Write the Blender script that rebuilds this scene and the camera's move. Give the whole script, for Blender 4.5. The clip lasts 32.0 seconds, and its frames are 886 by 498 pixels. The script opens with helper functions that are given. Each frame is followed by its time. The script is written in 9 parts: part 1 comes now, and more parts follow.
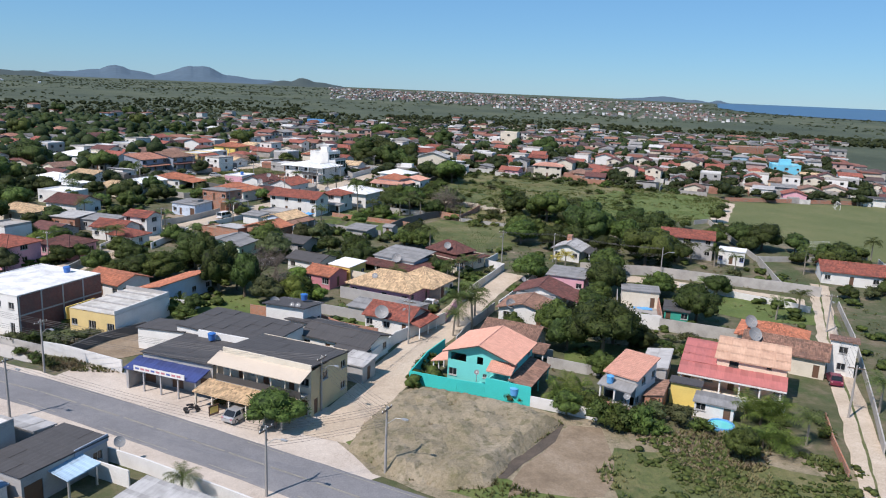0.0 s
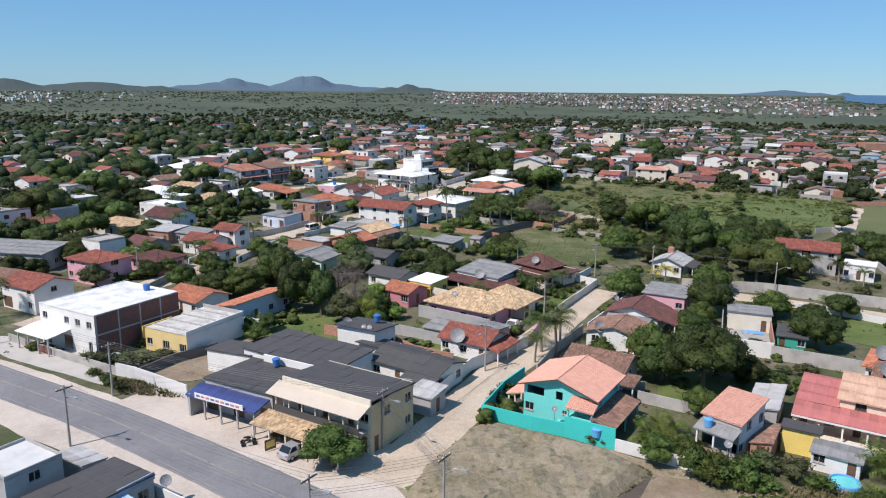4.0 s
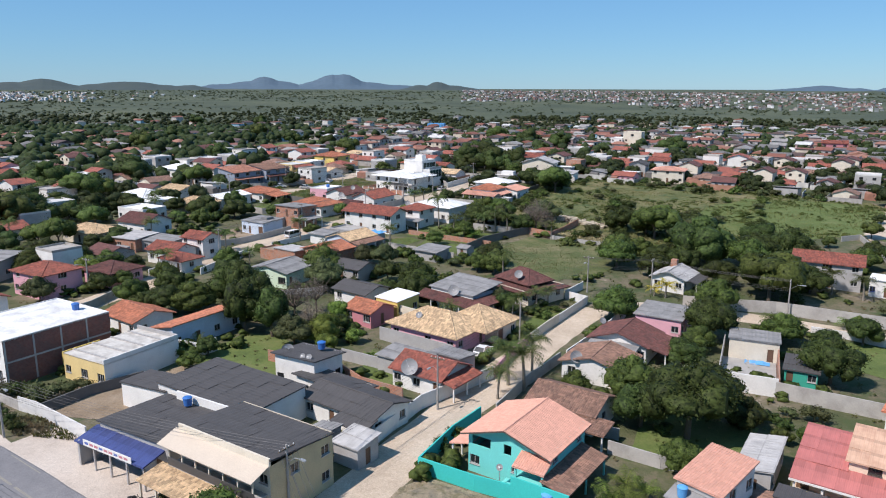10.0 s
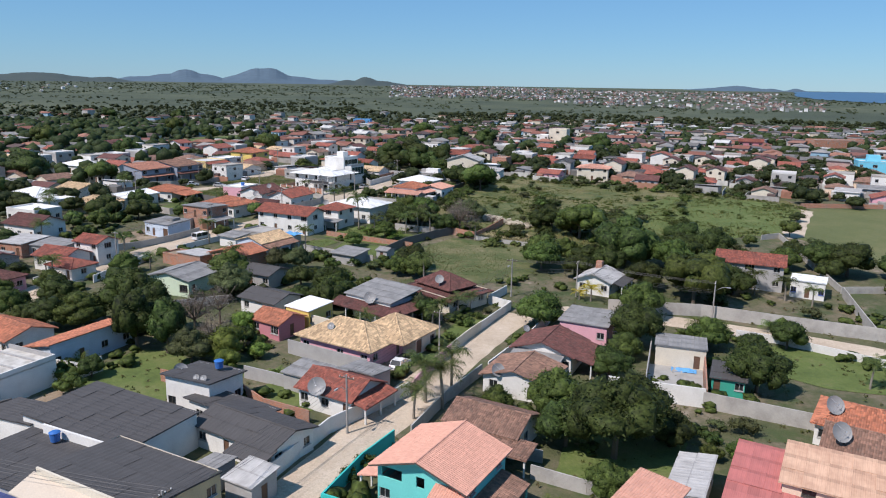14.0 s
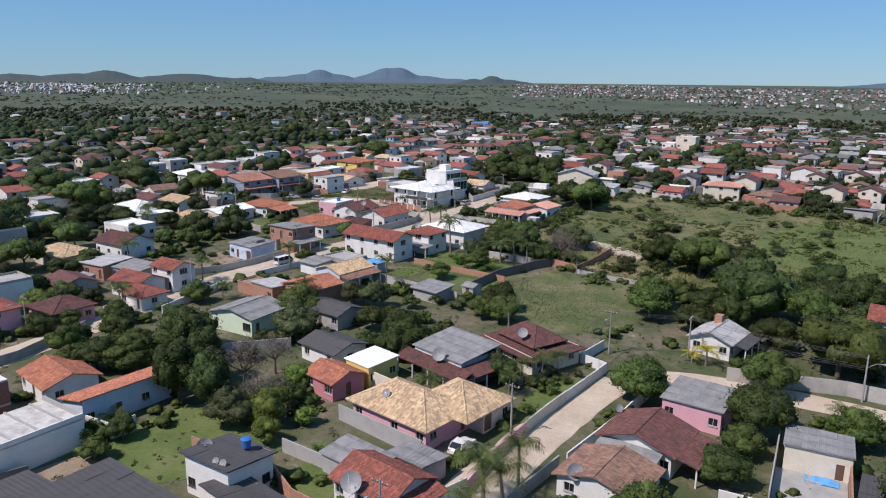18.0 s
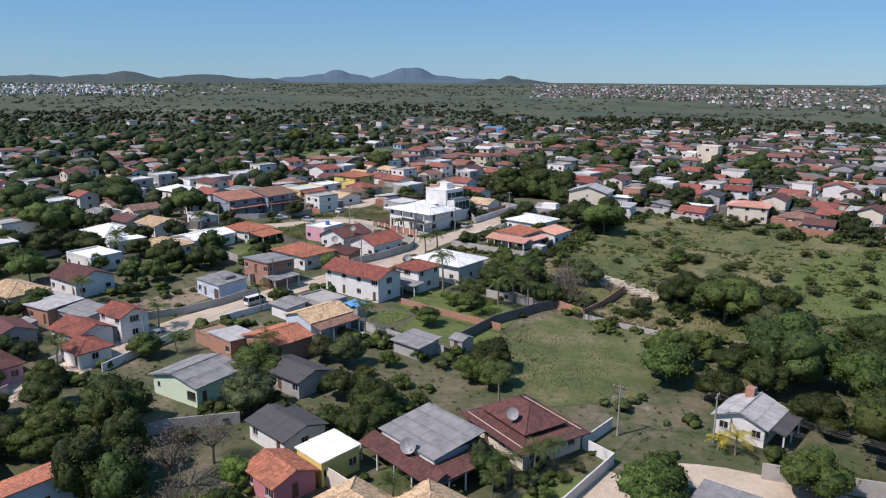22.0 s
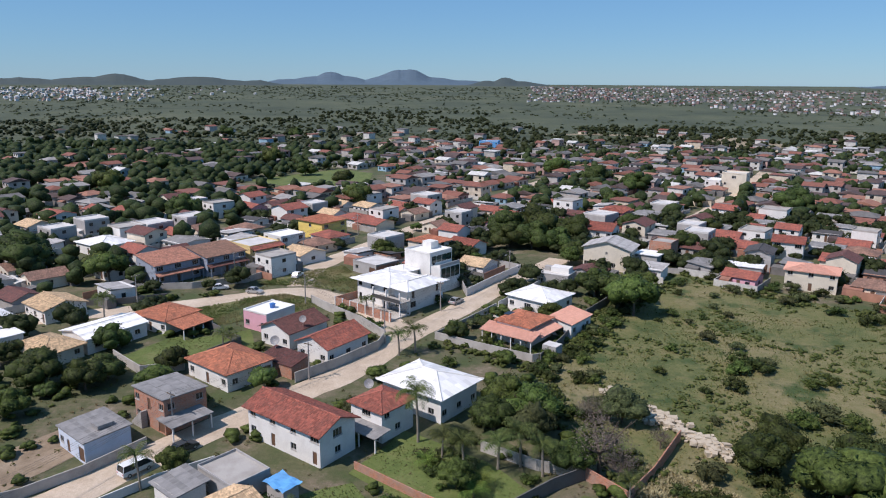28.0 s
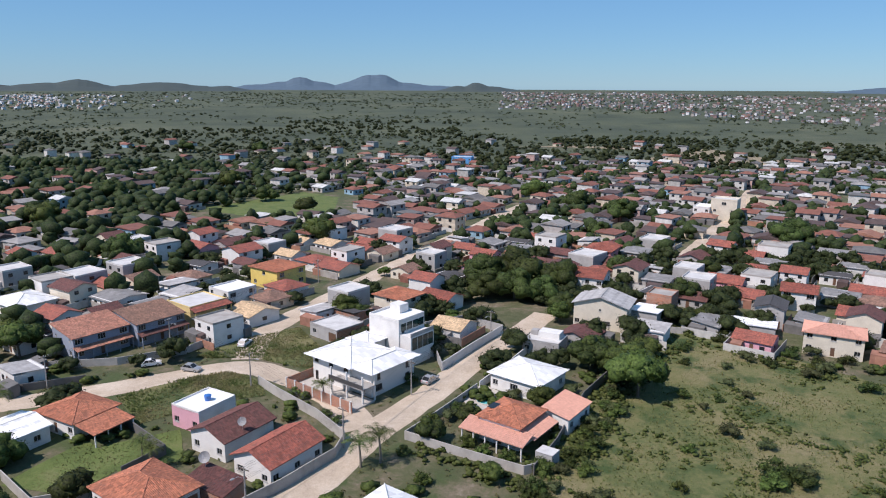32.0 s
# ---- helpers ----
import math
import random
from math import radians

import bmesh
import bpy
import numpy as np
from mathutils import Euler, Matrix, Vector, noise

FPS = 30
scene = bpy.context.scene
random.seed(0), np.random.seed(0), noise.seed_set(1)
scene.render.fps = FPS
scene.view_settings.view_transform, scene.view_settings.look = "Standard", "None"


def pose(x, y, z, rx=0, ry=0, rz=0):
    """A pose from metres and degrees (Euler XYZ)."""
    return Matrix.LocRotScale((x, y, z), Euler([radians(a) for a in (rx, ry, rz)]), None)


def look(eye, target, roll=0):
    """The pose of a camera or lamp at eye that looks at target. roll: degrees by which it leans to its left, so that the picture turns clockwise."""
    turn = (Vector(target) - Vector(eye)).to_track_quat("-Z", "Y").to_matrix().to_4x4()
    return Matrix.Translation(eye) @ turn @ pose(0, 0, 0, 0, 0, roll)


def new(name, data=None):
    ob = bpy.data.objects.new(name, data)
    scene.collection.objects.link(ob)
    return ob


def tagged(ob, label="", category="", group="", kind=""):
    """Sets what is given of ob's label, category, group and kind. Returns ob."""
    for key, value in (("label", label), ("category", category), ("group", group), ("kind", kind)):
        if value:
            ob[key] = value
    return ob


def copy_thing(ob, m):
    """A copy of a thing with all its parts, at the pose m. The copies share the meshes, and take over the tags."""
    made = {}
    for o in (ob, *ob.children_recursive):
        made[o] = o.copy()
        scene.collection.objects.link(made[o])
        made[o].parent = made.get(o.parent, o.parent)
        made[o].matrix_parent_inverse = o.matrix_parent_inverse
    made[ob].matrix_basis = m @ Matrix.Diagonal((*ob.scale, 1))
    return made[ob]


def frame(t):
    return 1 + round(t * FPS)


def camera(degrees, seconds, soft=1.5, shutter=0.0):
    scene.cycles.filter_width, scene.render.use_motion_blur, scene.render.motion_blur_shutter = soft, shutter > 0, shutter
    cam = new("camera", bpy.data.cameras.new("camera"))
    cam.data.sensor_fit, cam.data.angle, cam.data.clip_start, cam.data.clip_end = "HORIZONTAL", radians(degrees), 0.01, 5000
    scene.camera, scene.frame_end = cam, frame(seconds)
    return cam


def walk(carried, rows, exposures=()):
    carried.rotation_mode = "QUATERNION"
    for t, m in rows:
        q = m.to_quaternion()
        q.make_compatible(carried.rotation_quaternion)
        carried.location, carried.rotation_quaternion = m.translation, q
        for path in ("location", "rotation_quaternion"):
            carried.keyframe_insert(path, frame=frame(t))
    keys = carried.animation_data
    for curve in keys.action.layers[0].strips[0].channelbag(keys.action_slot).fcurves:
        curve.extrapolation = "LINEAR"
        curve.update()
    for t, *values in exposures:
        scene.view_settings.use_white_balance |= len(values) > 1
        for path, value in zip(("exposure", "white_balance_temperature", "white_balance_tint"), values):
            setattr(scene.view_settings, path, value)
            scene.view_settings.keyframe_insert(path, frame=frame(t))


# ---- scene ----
cam = camera(62.7, 32.0, soft=1.1)
# seconds, place, heading to the left of +y, tilt upwards, roll
PATH = [
    (0, 0.00, 0.00, 40.00, -11.18, -12.35, 2.45),
    (1, 0.84, 1.05, 40.00, -7.05, -12.42, 1.82),
    (2, 2.00, 2.92, 40.13, -5.90, -12.38, 1.34),
    (3, 3.54, 5.33, 40.36, -5.84, -12.35, 0.86),
    (4, 5.39, 8.00, 40.79, -2.70, -12.35, 0.53),
    (4.5, 6.66, 9.75, 40.84, 2.74, -12.35, 0.42),
    (6.5, 11.53, 15.75, 41.47, 2.91, -12.40, 0.08),
    (7, 12.80, 17.16, 41.48, 2.92, -12.39, 0.01),
    (8, 15.26, 20.55, 41.47, 2.88, -12.46, 0.04),
    (9, 16.63, 22.48, 41.36, 2.68, -12.48, 0.07),
    (9.5, 16.57, 22.40, 41.04, 2.46, -12.54, 0.18),
    (10, 16.90, 22.28, 40.60, -0.22, -12.54, 0.18),
    (10.5, 16.98, 22.01, 40.23, -4.65, -12.55, 0.30),
    (11, 17.12, 22.05, 40.00, -5.24, -12.59, 0.40),
    (11.5, 17.39, 22.46, 39.80, -5.30, -12.60, 0.53),
    (12, 17.65, 23.50, 39.66, -5.42, -12.65, 0.61),
    (13, 18.68, 26.38, 39.70, -5.55, -12.72, 0.69),
    (13.5, 18.93, 28.19, 39.91, -5.77, -12.76, 0.89),
    (15.5, 21.95, 36.69, 41.56, -5.98, -12.91, 0.94),
    (16, 22.85, 39.09, 42.03, -4.49, -12.99, 0.94),
    (16.5, 23.95, 41.24, 42.65, 1.88, -13.06, 0.72),
    (17, 24.85, 43.43, 43.01, 3.85, -13.03, 0.79),
    (18, 26.64, 47.84, 44.16, 3.97, -13.07, 0.58),
    (19, 28.03, 52.75, 45.10, 3.97, -13.11, 0.50),
    (20, 29.24, 58.17, 45.86, 4.00, -13.15, 0.45),
    (20.5, 29.74, 60.65, 46.42, 4.08, -13.15, 0.45),
    (21, 30.19, 63.21, 47.05, 4.88, -13.14, 0.46),
    (21.5, 30.45, 65.88, 47.53, 5.34, -13.14, 0.46),
    (22, 30.79, 68.72, 47.96, 5.42, -13.14, 0.45),
    (23, 30.97, 75.80, 49.00, 5.43, -13.17, 0.59),
    (24, 30.59, 84.74, 49.70, 5.44, -13.11, 0.63),
    (24.5, 30.13, 89.41, 50.02, 5.44, -13.10, 0.70),
    (25, 30.07, 94.04, 50.60, 5.53, -13.11, 0.67),
    (25.5, 29.72, 98.67, 51.15, 5.28, -13.09, 0.71),
    (27.5, 29.30, 116.68, 54.84, 5.06, -13.12, 0.38),
    (28, 28.93, 121.12, 55.77, 5.09, -13.09, 0.37),
    (29, 28.19, 129.74, 57.52, 5.23, -12.98, 0.28),
    (30, 27.81, 136.98, 59.67, 5.27, -12.92, 0.29),
    (30.5, 27.60, 140.55, 60.59, 5.03, -12.88, 0.22),
    (31, 26.82, 143.86, 61.47, 4.13, -12.90, 0.43),
    (31.5, 26.12, 146.82, 62.14, 3.22, -12.86, 0.44),
    (32, 26.82, 149.17, 62.92, 2.86, -12.78, 0.30),
]


def aim(x, y, z, yaw, tilt, roll):
    a, b = radians(yaw), radians(tilt)
    way = Vector((-math.sin(a) * math.cos(b), math.cos(a) * math.cos(b), math.sin(b)))
    return look((x, y, z), Vector((x, y, z)) + way * 50, roll)


walk(cam, [(t, aim(*row)) for t, *row in PATH], exposures=[(0, 0.06, 6500, 17), (9, 0.1, 6500, 17), (13, 0.05, 6500, 17), (17, -0.09, 6500, 21), (22, -0.08, 6500, 21), (28, -0.1, 6500, 21), (32, -0.02, 6500, 21)])

# ---- light ----
SUN_AZ, SUN_EL = radians(32), radians(52)
world = bpy.data.worlds.new("World")
scene.world = world
world.use_nodes = True
wt = world.node_tree
sky = wt.nodes.new("ShaderNodeTexSky")
sky.sky_type, sky.sun_disc = "NISHITA", False
sky.sun_elevation, sky.sun_rotation = SUN_EL, radians(238)
sky.air_density, sky.dust_density, sky.ozone_density = 1.0, 0.0, 3.0
tint = wt.nodes.new("ShaderNodeMix")
tint.data_type, tint.blend_type = "RGBA", "MULTIPLY"
tint.inputs["Factor"].default_value = 1.0
tint.inputs["B"].default_value = (0.685, 1.01, 1.27, 1.0)
wt.links.new(sky.outputs[0], tint.inputs["A"])
even = wt.nodes.new("ShaderNodeMix")
even.data_type = "RGBA"
even.inputs["Factor"].default_value = 0.42
even.inputs["B"].default_value = (2.25, 5.9, 10.0, 1.0)
wt.links.new(tint.outputs["Result"], even.inputs["A"])
wt.links.new(even.outputs["Result"], wt.nodes["Background"].inputs[0])
wt.nodes["Background"].inputs[1].default_value = 0.077
sun = new("sun", bpy.data.lights.new("sun", "SUN"))
sun.data.energy, sun.data.angle, sun.data.color = 5.0, radians(0.5), (1.0, 0.95, 0.87)
sun.matrix_world = look((0, 0, 300), (math.cos(SUN_AZ) * math.cos(SUN_EL) * 100, math.sin(SUN_AZ) * math.cos(SUN_EL) * 100, 300 - math.sin(SUN_EL) * 100))


# ---- ground height ----
HEIGHTS = ((0, 0.0), (120, 0.0), (220, 2.5), (330, 4.5), (480, 4.5), (700, 0.0))


def gz(y):
    for (y0, h0), (y1, h1) in zip(HEIGHTS, HEIGHTS[1:]):
        if y < y1:
            return h0 + (h1 - h0) * max(0.0, (y - y0) / (y1 - y0))
    return 0.0


def far_z(x, y):
    r = math.hypot(x, y)
    return gz(y) + (30.0 * min(1.0, max(0.0, (r - 1300) / 3400)) if r > 1300 else 0.0)


# ---- materials ----
def rgb(c):
    return (c[0], c[1], c[2], 1.0)


def nodes_of(name):
    m = bpy.data.materials.new(name)
    m.use_nodes = True
    t = m.node_tree
    return m, t, t.nodes["Principled BSDF"]


def put(t, kind, **values):
    n = t.nodes.new(kind)
    for k, v in values.items():
        n.inputs[k].default_value = v
    return n


def ramp(t, fac, stops):
    n = t.nodes.new("ShaderNodeValToRGB")
    e = n.color_ramp.elements
    while len(e) < len(stops):
        e.new(0.5)
    for el, (p, c) in zip(e, stops):
        el.position, el.color = p, rgb(c)
    t.links.new(fac, n.inputs[0])
    return n.outputs[0]


def mix(t, fac, a, b, blend="MIX"):
    n = t.nodes.new("ShaderNodeMix")
    n.data_type, n.blend_type = "RGBA", blend
    for sock, v in ((n.inputs["Factor"], fac), (n.inputs["A"], a), (n.inputs["B"], b)):
        if isinstance(v, (int, float)):
            sock.default_value = v
        elif isinstance(v, tuple):
            sock.default_value = rgb(v)
        else:
            t.links.new(v, sock)
    return n.outputs["Result"]


def calc(t, op, a, b=0.0):
    n = t.nodes.new("ShaderNodeMath")
    n.operation = op
    for s, v in zip(n.inputs, (a, b)):
        if isinstance(v, (int, float)):
            s.default_value = v
        else:
            t.links.new(v, s)
    return n.outputs[0]


def noise_of(t, vec, scale, detail=4.0, rough=0.55):
    n = put(t, "ShaderNodeTexNoise", Scale=scale, Detail=detail, Roughness=rough)
    t.links.new(vec, n.inputs["Vector"])
    return n.outputs["Fac"]


def coords(t, place=False):
    """Object coordinates, shifted from object to object, or places in the world."""
    if place:
        return t.nodes.new("ShaderNodeNewGeometry").outputs["Position"]
    tc, oi = t.nodes.new("ShaderNodeTexCoord"), t.nodes.new("ShaderNodeObjectInfo")
    v = t.nodes.new("ShaderNodeVectorMath")
    v.operation = "MULTIPLY_ADD"
    t.links.new(oi.outputs["Random"], v.inputs[0])
    v.inputs[1].default_value = (37, 53, 71)
    t.links.new(tc.outputs["Object"], v.inputs[2])
    return v.outputs[0]


def bump(t, bsdf, height, strength, distance=0.05):
    b = put(t, "ShaderNodeBump", Strength=strength, Distance=distance)
    t.links.new(height, b.inputs["Height"])
    t.links.new(b.outputs[0], bsdf.inputs["Normal"])


def scaled(c, k):
    return tuple(min(1.0, v * k) for v in c)


def paint(name, base, rough=0.8, dirt=(0.16, 0.14, 0.12), wear=0.5, metal=0.0, place=False, scale=0.5, fine=9.0, lift=0.25):
    """Painted or plastered surface with broad stains and a fine grain."""
    m, t, b = nodes_of(name)
    v = coords(t, place)
    broad, grain = noise_of(t, v, scale, 5), noise_of(t, v, fine, 3)
    col = mix(t, ramp(t, broad, [(0.42, (0, 0, 0)), (0.78, (1, 1, 1))]), base, scaled(dirt, 1.0))
    col = mix(t, wear, base, col)
    col = mix(t, 0.35, col, ramp(t, grain, [(0.25, scaled(base, 0.6)), (0.75, scaled(base, 1.25))]), "MIX")
    t.links.new(col, b.inputs["Base Color"])
    b.inputs["Roughness"].default_value, b.inputs["Metallic"].default_value = rough, metal
    bump(t, b, grain, lift)
    return m


def tiled(name, base, dark, moss=(0.12, 0.1, 0.08), amount=0.5, col_w=0.26, row_h=0.42, lift=0.6, vary=0.38):
    """Clay roof tiles: shade from tile to tile, and broad weathering. UV is in metres."""
    m, t, b = nodes_of(name)
    uv = t.nodes.new("ShaderNodeUVMap")
    s = t.nodes.new("ShaderNodeSeparateXYZ")
    t.links.new(uv.outputs[0], s.inputs[0])
    cu, cv = calc(t, "DIVIDE", s.outputs[0], col_w), calc(t, "DIVIDE", s.outputs[1], row_h)
    c = t.nodes.new("ShaderNodeCombineXYZ")
    t.links.new(calc(t, "FLOOR", cu), c.inputs[0])
    t.links.new(calc(t, "FLOOR", cv), c.inputs[1])
    wn = t.nodes.new("ShaderNodeTexWhiteNoise")
    wn.noise_dimensions = "2D"
    t.links.new(c.outputs[0], wn.inputs["Vector"])
    v = coords(t)
    col = ramp(t, wn.outputs["Value"], [(0.0, scaled(base, 1 - vary)), (0.5, base), (1.0, scaled(base, 1 + vary * 0.9))])
    stain = ramp(t, noise_of(t, v, 0.55, 6, 0.65), [(0.4, (0, 0, 0)), (0.75, (1, 1, 1))])
    col = mix(t, calc(t, "MULTIPLY", stain, amount), col, dark)
    spots = ramp(t, noise_of(t, v, 2.6, 3), [(0.58, (0, 0, 0)), (0.72, (1, 1, 1))])
    col = mix(t, calc(t, "MULTIPLY", spots, amount), col, moss)
    t.links.new(col, b.inputs["Base Color"])
    b.inputs["Roughness"].default_value = 0.85
    wave = calc(t, "ABSOLUTE", calc(t, "SINE", calc(t, "MULTIPLY", cu, math.pi)))
    step = calc(t, "SUBTRACT", 1.0, calc(t, "FRACT", cv))
    bump(t, b, calc(t, "ADD", wave, calc(t, "MULTIPLY", step, 0.6)), lift, 0.04)
    return m


def sheeted(name, base, dark, pitch=0.18, seam_u=1.05, seam_v=1.75, rough=0.8, metal=0.0, amount=0.6, vary=0.2):
    """Corrugated roof sheets, each with its own shade, lapped along seams. UV is in metres."""
    m, t, b = nodes_of(name)
    uv = t.nodes.new("ShaderNodeUVMap")
    s = t.nodes.new("ShaderNodeSeparateXYZ")
    t.links.new(uv.outputs[0], s.inputs[0])
    cu, cv = calc(t, "DIVIDE", s.outputs[0], seam_u), calc(t, "DIVIDE", s.outputs[1], seam_v)
    c = t.nodes.new("ShaderNodeCombineXYZ")
    t.links.new(calc(t, "FLOOR", cu), c.inputs[0])
    t.links.new(calc(t, "FLOOR", cv), c.inputs[1])
    wn = t.nodes.new("ShaderNodeTexWhiteNoise")
    wn.noise_dimensions = "2D"
    t.links.new(c.outputs[0], wn.inputs["Vector"])
    v = coords(t)
    col = ramp(t, wn.outputs["Value"], [(0.0, scaled(base, 1 - vary)), (1.0, scaled(base, 1 + vary))])
    stain = ramp(t, noise_of(t, v, 0.5, 6, 0.65), [(0.38, (0, 0, 0)), (0.72, (1, 1, 1))])
    col = mix(t, calc(t, "MULTIPLY", stain, amount), col, dark)
    streak = t.nodes.new("ShaderNodeMapping")
    t.links.new(uv.outputs[0], streak.inputs[0])
    streak.inputs["Scale"].default_value = (3.0, 0.25, 1.0)
    col = mix(t, calc(t, "MULTIPLY", ramp(t, noise_of(t, streak.outputs[0], 1.5, 3), [(0.5, (0, 0, 0)), (0.75, (1, 1, 1))]), 0.4), col, dark)
    t.links.new(col, b.inputs["Base Color"])
    b.inputs["Roughness"].default_value, b.inputs["Metallic"].default_value = rough, metal
    wave = calc(t, "SINE", calc(t, "MULTIPLY", s.outputs[0], 2 * math.pi / pitch))
    lap = ramp(t, calc(t, "FRACT", cv), [(0.0, (1, 1, 1)), (0.04, (0, 0, 0))])
    bump(t, b, calc(t, "ADD", calc(t, "MULTIPLY", wave, 0.5), lap), 0.4, 0.04)
    return m


def foliage(name, low, high, dry=None, thin=0.22):
    m, t, b = nodes_of(name)
    g = t.nodes.new("ShaderNodeNewGeometry")
    oi = t.nodes.new("ShaderNodeObjectInfo")
    grain = noise_of(t, g.outputs["Position"], 1.7, 5, 0.7)
    fac = calc(t, "ADD", calc(t, "MULTIPLY", g.outputs["Random Per Island"], 0.4), calc(t, "SUBTRACT", calc(t, "MULTIPLY", grain, 3.0), 1.2))
    col = ramp(t, fac, [(0.0, low), (0.75, high), (1.0, scaled(high, 1.35))])
    bump(t, b, noise_of(t, g.outputs["Position"], 1.7, 4, 0.7), 0.6, 0.25)
    if dry:
        col = mix(t, ramp(t, noise_of(t, g.outputs["Position"], 0.15, 3), [(0.45, (0, 0, 0)), (0.65, (1, 1, 1))]), col, dry)
    hs = t.nodes.new("ShaderNodeHueSaturation")
    t.links.new(col, hs.inputs["Color"])
    t.links.new(calc(t, "ADD", calc(t, "MULTIPLY", oi.outputs["Random"], 0.045), 0.478), hs.inputs["Hue"])
    t.links.new(calc(t, "ADD", calc(t, "MULTIPLY", oi.outputs["Random"], 0.55), 0.72), hs.inputs["Value"])
    t.links.new(hs.outputs[0], b.inputs["Base Color"])
    b.inputs["Roughness"].default_value = 0.6
    b.inputs["Specular IOR Level"].default_value = 0.15
    tr = t.nodes.new("ShaderNodeBsdfTranslucent")
    t.links.new(hs.outputs[0], tr.inputs[0])
    mx = t.nodes.new("ShaderNodeMixShader")
    mx.inputs[0].default_value = thin
    t.links.new(b.outputs[0], mx.inputs[1])
    t.links.new(tr.outputs[0], mx.inputs[2])
    t.links.new(mx.outputs[0], t.nodes["Material Output"].inputs[0])
    return m


def earth(name, stops, scale=0.06, fine=1.1, lift=0.5, spots=None, spot_scale=0.35, edge=0.0):
    """Open ground: broad patches through the given colours, broken by finer grain and spots."""
    m, t, b = nodes_of(name)
    v = coords(t, True)
    n = calc(t, "ADD", calc(t, "MULTIPLY", noise_of(t, v, scale, 6, 0.6), 0.65), calc(t, "MULTIPLY", noise_of(t, v, fine, 5, 0.7), 0.35))
    col = ramp(t, n, stops)
    if spots:
        col = mix(t, ramp(t, noise_of(t, v, spot_scale, 5, 0.65), [(0.52, (0, 0, 0)), (0.63, (1, 1, 1))]), col, spots)
    grain = noise_of(t, v, 7.0, 4, 0.7)
    col = mix(t, 0.55, col, mix(t, 1.0, col, ramp(t, grain, [(0.25, (0.45, 0.45, 0.45)), (0.75, (1.5, 1.5, 1.5))]), "MULTIPLY"))
    t.links.new(col, b.inputs["Base Color"])
    b.inputs["Roughness"].default_value = 0.95
    bump(t, b, calc(t, "ADD", grain, calc(t, "MULTIPLY", noise_of(t, v, 1.3, 4), 2.0)), lift, 0.12)
    return m


def glass(name, tint):
    m, t, b = nodes_of(name)
    b.inputs["Base Color"].default_value = rgb(tint)
    b.inputs["Roughness"].default_value = 0.08
    b.inputs["Transmission Weight"].default_value = 0.35
    return m


def brickwork(name, base, mortar):
    m, t, b = nodes_of(name)
    uv = t.nodes.new("ShaderNodeUVMap")
    n = put(t, "ShaderNodeTexBrick", Scale=1.0)
    n.inputs["Brick Width"].default_value, n.inputs["Row Height"].default_value = 0.3, 0.2
    n.inputs["Mortar Size"].default_value = 0.014
    n.inputs["Color1"].default_value, n.inputs["Color2"].default_value, n.inputs["Mortar"].default_value = rgb(scaled(base, 0.8)), rgb(scaled(base, 1.2)), rgb(mortar)
    t.links.new(uv.outputs[0], n.inputs["Vector"])
    v = coords(t)
    col = mix(t, ramp(t, noise_of(t, v, 0.6, 5), [(0.45, (0, 0, 0)), (0.8, (0.7, 0.7, 0.7))]), n.outputs["Color"], scaled(mortar, 0.75))
    t.links.new(col, b.inputs["Base Color"])
    b.inputs["Roughness"].default_value = 0.9
    bump(t, b, n.outputs["Fac"], -0.4, 0.02)
    return m


WHITE = paint("white_plaster", (0.72, 0.71, 0.68), dirt=(0.33, 0.31, 0.28), wear=0.45)
OFFWHITE = paint("cream_plaster", (0.66, 0.6, 0.49), dirt=(0.32, 0.28, 0.22), wear=0.45)
PALEBLUE = paint("pale_blue_plaster", (0.55, 0.62, 0.72), dirt=(0.32, 0.34, 0.36), wear=0.45)
PALEGREEN = paint("pale_green_plaster", (0.6, 0.72, 0.55), dirt=(0.36, 0.38, 0.3), wear=0.35)
TEAL = paint("turquoise_plaster", (0.15, 0.6, 0.56), dirt=(0.1, 0.42, 0.4), wear=0.35)
YELLOW = paint("yellow_plaster", (0.72, 0.55, 0.25), dirt=(0.4, 0.29, 0.14), wear=0.4)
BRIGHTYELLOW = paint("bright_yellow_plaster", (0.74, 0.56, 0.16), dirt=(0.4, 0.28, 0.08), wear=0.4)
PINK = paint("pink_plaster", (0.68, 0.36, 0.42), dirt=(0.42, 0.24, 0.26), wear=0.35)
DEEPPINK = paint("rose_plaster", (0.5, 0.2, 0.23), dirt=(0.3, 0.16, 0.16), wear=0.35)
GREY = paint("raw_render", (0.38, 0.37, 0.36), dirt=(0.17, 0.16, 0.15), wear=0.6)
BLUEGREY = paint("slate_plaster", (0.27, 0.31, 0.38), dirt=(0.18, 0.2, 0.23), wear=0.4)
GREENPAINT = paint("green_paint", (0.03, 0.33, 0.24), wear=0.3)
PEACH = paint("peach_plaster", (0.74, 0.57, 0.43), dirt=(0.45, 0.35, 0.27), wear=0.3)
BLUEPAINT = paint("blue_paint", (0.09, 0.13, 0.38), dirt=(0.06, 0.08, 0.2), rough=0.6, wear=0.35)
CYAN = paint("cyan_plaster", (0.16, 0.55, 0.72), dirt=(0.14, 0.4, 0.5), wear=0.35)
SKYBLUE = paint("sky_blue_paint", (0.1, 0.35, 0.68), wear=0.3)
CONCRETE = paint("concrete", (0.36, 0.35, 0.33), dirt=(0.15, 0.145, 0.14), wear=0.75, lift=0.4)
